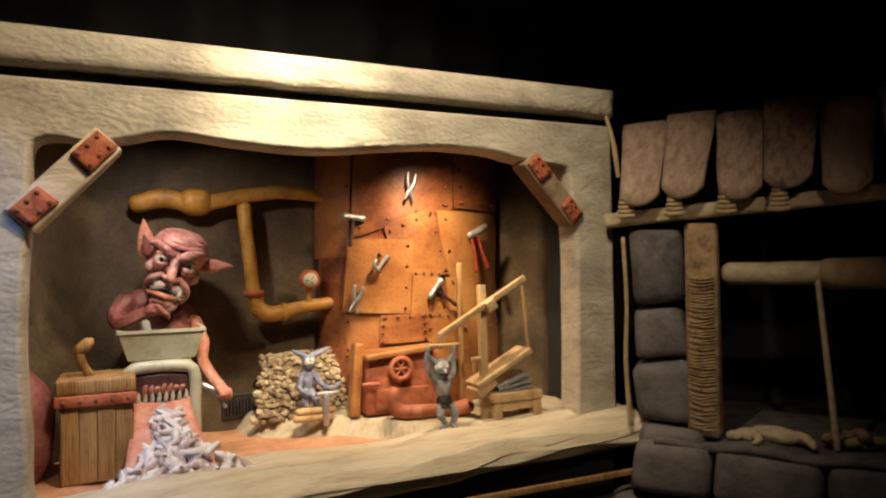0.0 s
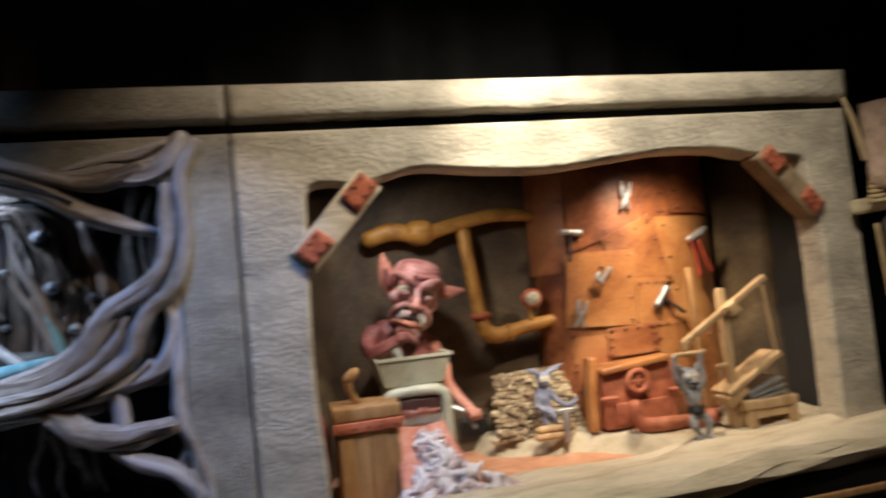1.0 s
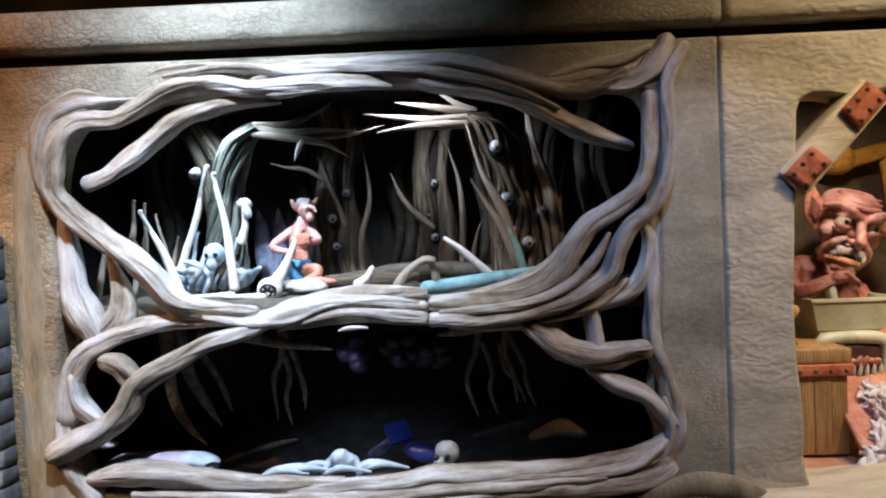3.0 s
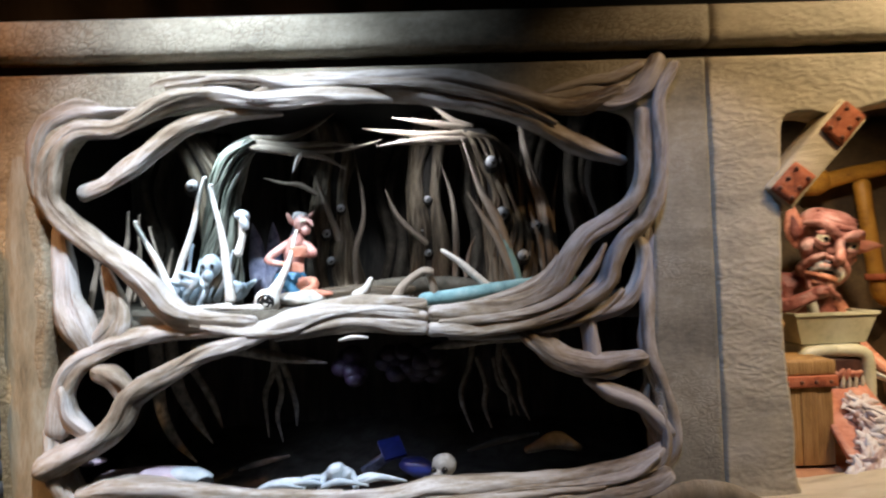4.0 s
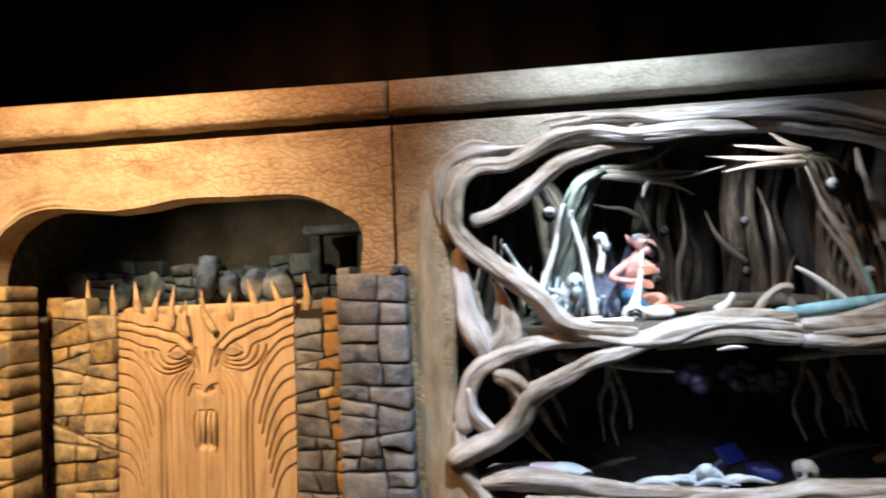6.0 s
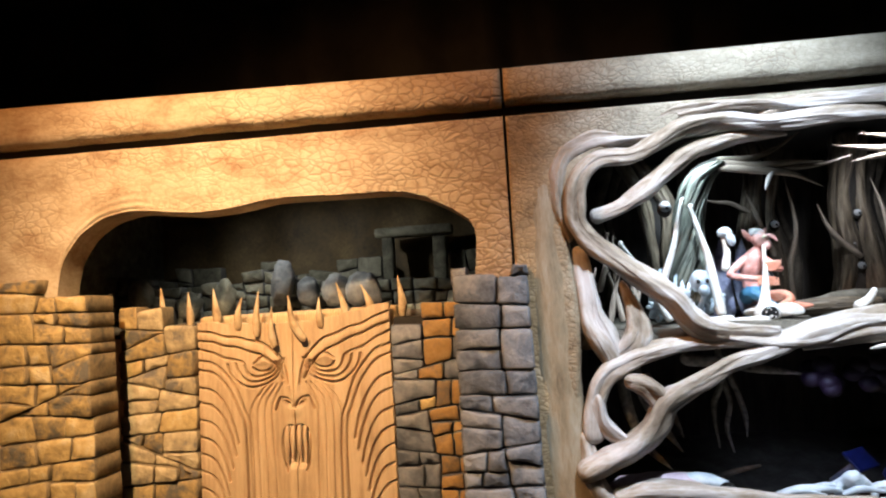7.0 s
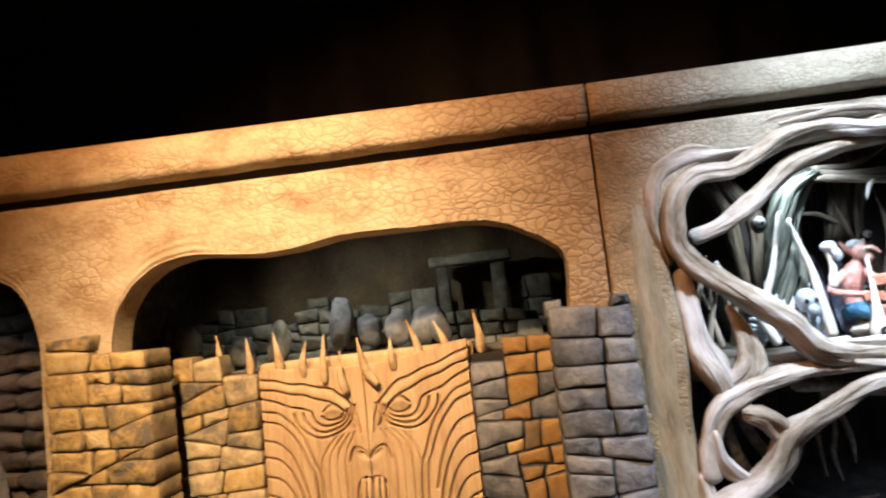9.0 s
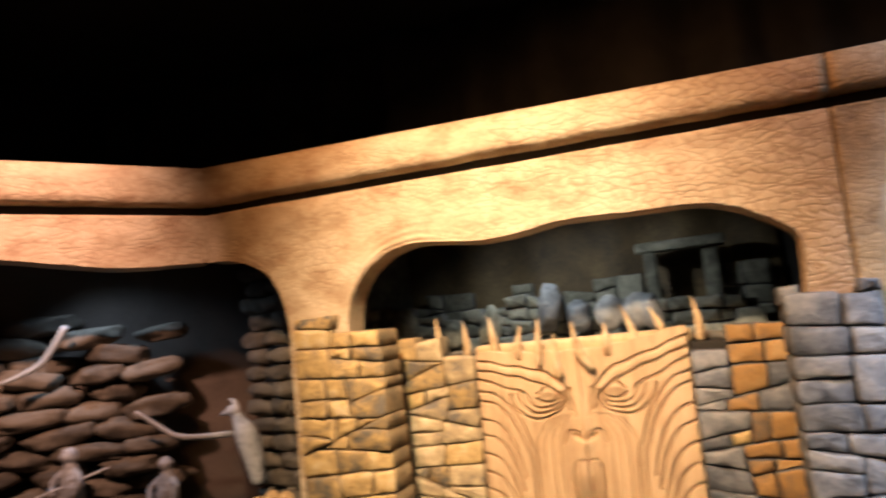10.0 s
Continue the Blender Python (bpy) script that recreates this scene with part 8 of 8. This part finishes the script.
for x, y, z in ((-2.12, 0.0, 0.86), (-2.17, -0.02, 0.84), (-2.07, 0.02, 0.85)):
    bm = bmesh.new()
    blob(bm, (x, y, z), (0.035, 0.03, 0.045), (0, 0, 0), 0.2)
    blob(bm, (x, y, z - 0.06), (0.03, 0.03, 0.05), (0, 0, 0), 0.2)
    tagged(finish("round_pot", bm, PALEWOOD), "small pale rounded pot among the rubble", "pot", "pots in the end case")
for x, y, z, mt in ((-2.60, -0.04, 0.96, PALECHALK), (-2.82, -0.31, 1.05, PALECHALK)):
    bm = bmesh.new()
    blob(bm, (x, y, z + 0.06), (0.03, 0.03, 0.032), (0, 0, 0), 0.2)
    tube(bm, [(x, y, z + 0.04), (x + 0.01, y, z - 0.04), (x, y, z - 0.14)], [0.02, 0.04, 0.045], 9, 0.02, 0.2)
    tube(bm, [(x - 0.03, y, z), (x - 0.07, y - 0.02, z - 0.04), (x - 0.05, y - 0.04, z - 0.08)], [0.014, 0.011, 0.009], 7)
    tube(bm, [(x + 0.03, y, z), (x + 0.07, y - 0.02, z - 0.03), (x + 0.06, y - 0.04, z - 0.08)], [0.014, 0.011, 0.009], 7)
    bm = fuse(bm, 0.006, 0.003, 40)
    tagged(finish("ghost_figure", bm, mt), "small pale grey seated ghost figure", "figure", "ghosts in the end case")
bm = bmesh.new()
rod(bm, (-2.89, -0.42, 0.97), (-2.72, -0.22, 1.045), 0.006, 0.005)
tagged(finish("white_stick", bm, BONE), "thin white stick beside the ghost figures", "stick")

# ---------------------------------------------------------------- dark hut at the other end
M_EAST = Matrix(((0.571, 0.821, 0, 4.96), (-0.821, 0.571, 0, -0.15), (0, 0, 1, 0), (0, 0, 0, 1)))


def hut_part(name, bm, mat, parent, label=""):
    bm.transform(M_EAST)
    return wpart(name, bm, mat, parent, label)


hut_pillar = thing("stone_pillar", M_EAST @ Vector((0.1, 0.05, 0.6)), "dark pillar of large rounded grey stones", "pillar")
for z0, z1, x1 in ((1.20, 1.56, 0.225), (0.96, 1.195, 0.235), (0.68, 0.955, 0.25), (0.50, 0.675, 0.30)):
    bm = bmesh.new()
    box(bm, (0.0, 0.0, z0), (x1, 0.22, z1 - 0.012), 0.05, rough=0.030)
    hut_part("stone", bm, HUTSTONE, hut_pillar)
reed_post = thing("reed_post", M_EAST @ Vector((0.3, 0.05, 0.63)), "post wrapped in woven brown reed", "post")
bm = bmesh.new()
box(bm, (0.235, 0.02, 0.63), (0.37, 0.12, 1.56), 0.02, rough=0.016)
hut_part("core", bm, REED, reed_post)
for i in range(48):
    bm = bmesh.new()
    z = 0.66 + 0.0138 * i
    a = rng.uniform(-0.006, 0.006, 3)
    tube(bm, [(0.245 + a[0], 0.016, z + 0.012), (0.298 + 4 * a[1], 0.009, z + a[1]), (0.356 + a[2], 0.016, z + 0.010 + a[0])], [0.003, 0.0055, 0.003], 6, 0.03)
    hut_part("strand", bm, REED, reed_post)
roof = thing("hut_roof", M_EAST @ Vector((0.4, 0.0, 1.6)), "low roof of long rounded grey-brown shingles", "roof")
for row, (zt, zb, y0) in enumerate(((2.06, 1.66, -0.06),)):
    for i in range(9):
        x0 = -0.05 + 0.205 * i + (0.1 if row else 0)
        bm = bmesh.new()
        n = 9
        front, dz, tip, slim = [], rng.uniform(-0.03, 0.02), rng.uniform(-0.015, 0.02), rng.uniform(0.99, 1.06)
        for v in np.linspace(0, 1, 7):
            line = []
            for s in np.linspace(-1, 1, n):
                zz = zb + dz + (zt - zb) * v + (0.05 * abs(s) ** 2.5 if v == 0 else 0.05 * abs(s) ** 2.5 * (1 - v))
                line.append((x0 + 0.1 + tip * (1 - v) + 0.098 * slim * s * (1 - 0.13 * (1 - v)), y0 + 0.22 * v + 0.02 * s * s + 0.012 * noise.noise(Vector((s * 3 + i * 5, v * 2, row))), zz))
            front.append(line)
        sheet(bm, front)
        ob = hut_part("shingle", bm, SHINGLE, roof)
        ob.modifiers.new("thickness", "SOLIDIFY").thickness = 0.022
bm = bmesh.new()
box(bm, (-0.02, 0.02, 1.56), (1.9, 0.10, 1.62), 0.012, pose(0, 0, 0, 0, -3.5, 0), rough=0.006)
hut_part("eave_board", bm, LOG, roof, "pale worn board under the shingles")
for x in (0.0, 0.21, 0.42, 0.62):
    bm = bmesh.new()
    for k in range(6):
        z = 1.60 + 0.02 * k + 0.0
        w = 0.018 + 0.006 * (5 - k) * 0.6
        tube(bm, [(x - w, -0.035, z), (x, -0.05, z - 0.004), (x + w, -0.035, z)], [0.009, 0.010, 0.009], 7, 0.03)
    hut_part("straw_tie", bm, THATCH, roof, "pale straw binding")
bm = bmesh.new()
tube(bm, [M_EAST @ Vector(p) for p in ((-0.075, -0.05, 2.05), (-0.045, -0.05, 1.92), (-0.03, -0.04, 1.78))], [0.008, 0.012, 0.010], 8)
tube(bm, [M_EAST @ Vector(p) for p in ((-0.025, 0.0, 1.50), (-0.012, -0.01, 1.2), (-0.02, -0.01, 0.95), (-0.005, -0.01, 0.66))], [0.010, 0.009, 0.010, 0.012], 8)
tagged(finish("pale_rope", bm, THATCH), "thin pale rope along the joint of the two fronts", "rope")
base = thing("hut_base", M_EAST @ Vector((0.9, 0.1, 0.0)), "low wall of large dark stones under the hut opening", "wall")
for k, (x0, x1) in enumerate(((0.0, 0.34), (0.345, 0.75), (0.755, 1.2), (1.205, 1.7))):
    for z0, z1 in ((0.36, 0.605), (0.10, 0.355)):
        bm = bmesh.new()
        s = 0.12 if z0 < 0.3 else 0.0
        box(bm, (x0 - s, -0.05, z0), (x1 - s - 0.008, 0.22, z1 - 0.010), 0.05, rough=0.026)
        hut_part("stone", bm, HUTSTONE, base)
bm = bmesh.new()
sheet(bm, [[M_EAST @ Vector((x, y, 0.615 + 0.02 * noise.noise(Vector((x * 5, y * 5, 6))))) for x in np.linspace(0.1, 1.9, 30)] for y in np.linspace(-0.03, 1.0, 16)])
tagged(finish("hut_ground", bm, HUTSTONE), "grey stone slab inside the hut", "floor", kind="structure").modifiers.new("thickness", "SOLIDIFY").thickness = 0.03
for lo, hi in (((-0.02, 1.0, 0.0), (2.0, 1.05, 2.3)), ((-0.02, 0.24, 0.0), (0.03, 1.0, 2.0)), ((1.9, 0.0, 0.0), (2.0, 1.05, 2.3)), ((0.0, 0.15, 2.0), (2.0, 1.05, 2.05))):
    bm = bmesh.new()
    box(bm, lo, hi, 0, M_EAST)
    tagged(finish("hut_lining", bm, BLACK, smooth=False), "black lining of the hut", "wall", kind="structure")
log_ob = thing("winch_log", M_EAST @ Vector((0.4, 0.15, 1.33)), "peeled log roller with a wrapped middle", "log")
for nm, x0, x1, r, mt in (("log", 0.40, 1.8, 0.05, LOG), ("wrapping", 0.78, 1.15, 0.066, THATCH), ("pin", 0.34, 0.42, 0.014, RUST)):
    bm = bmesh.new()
    tube(bm, [(x0, 0.15, 1.335), ((x0 + x1) / 2, 0.15, 1.337), (x1, 0.15, 1.34)], [r, r, r], 14, 0.03, 0.05)
    hut_part(nm, bm, mt, log_ob)
bm = bmesh.new()
tube(bm, [M_EAST @ Vector(p) for p in ((0.745, 0.10, 1.30), (0.77, 0.09, 1.0), (0.80, 0.08, 0.63))], [0.011, 0.012, 0.013], 8)
tagged(finish("upright_stick", bm, LOG), "thin pale stick standing on the slab", "stick")
bm = bmesh.new()
for c, s, t in (((0.58, 0.10, 0.655), (0.10, 0.04, 0.035), 6), ((0.47, 0.08, 0.65), (0.05, 0.035, 0.03), 0), ((0.42, 0.06, 0.645), (0.035, 0.025, 0.022), -8)):
    blob(bm, M_EAST @ Vector(c), s, (0, t, -55), 0.25, 9, 2)
tube(bm, [M_EAST @ Vector(p) for p in ((0.66, 0.10, 0.66), (0.70, 0.07, 0.655), (0.72, 0.04, 0.635))], [0.022, 0.018, 0.012], 8, 0.02, 0.2)
tube(bm, [M_EAST @ Vector(p) for p in ((0.50, 0.06, 0.655), (0.52, 0.02, 0.645), (0.50, 0.0, 0.635))], [0.018, 0.014, 0.010], 8, 0.02, 0.2)
bm = fuse(bm, 0.006, 0.003, 40)
tagged(finish("lizard_figure", bm, LOG), "pale lumpy lizard figure lying on the slab", "figure")
bm = bmesh.new()
for i in range(14):
    a = rng.uniform(-1, 1, 3)
    p = M_EAST @ Vector((0.88 + 0.1 * a[0], 0.14 + 0.05 * a[1], 0.66 + 0.03 * a[2]))
    blob(bm, p, (0.05, 0.03, 0.022), (20 * a[0], 20 * a[1], 60 * a[2]), 0.3)
tagged(finish("rag_heap", bm, REED), "heap of dull brown rags on the slab", "rags", kind="stuff")
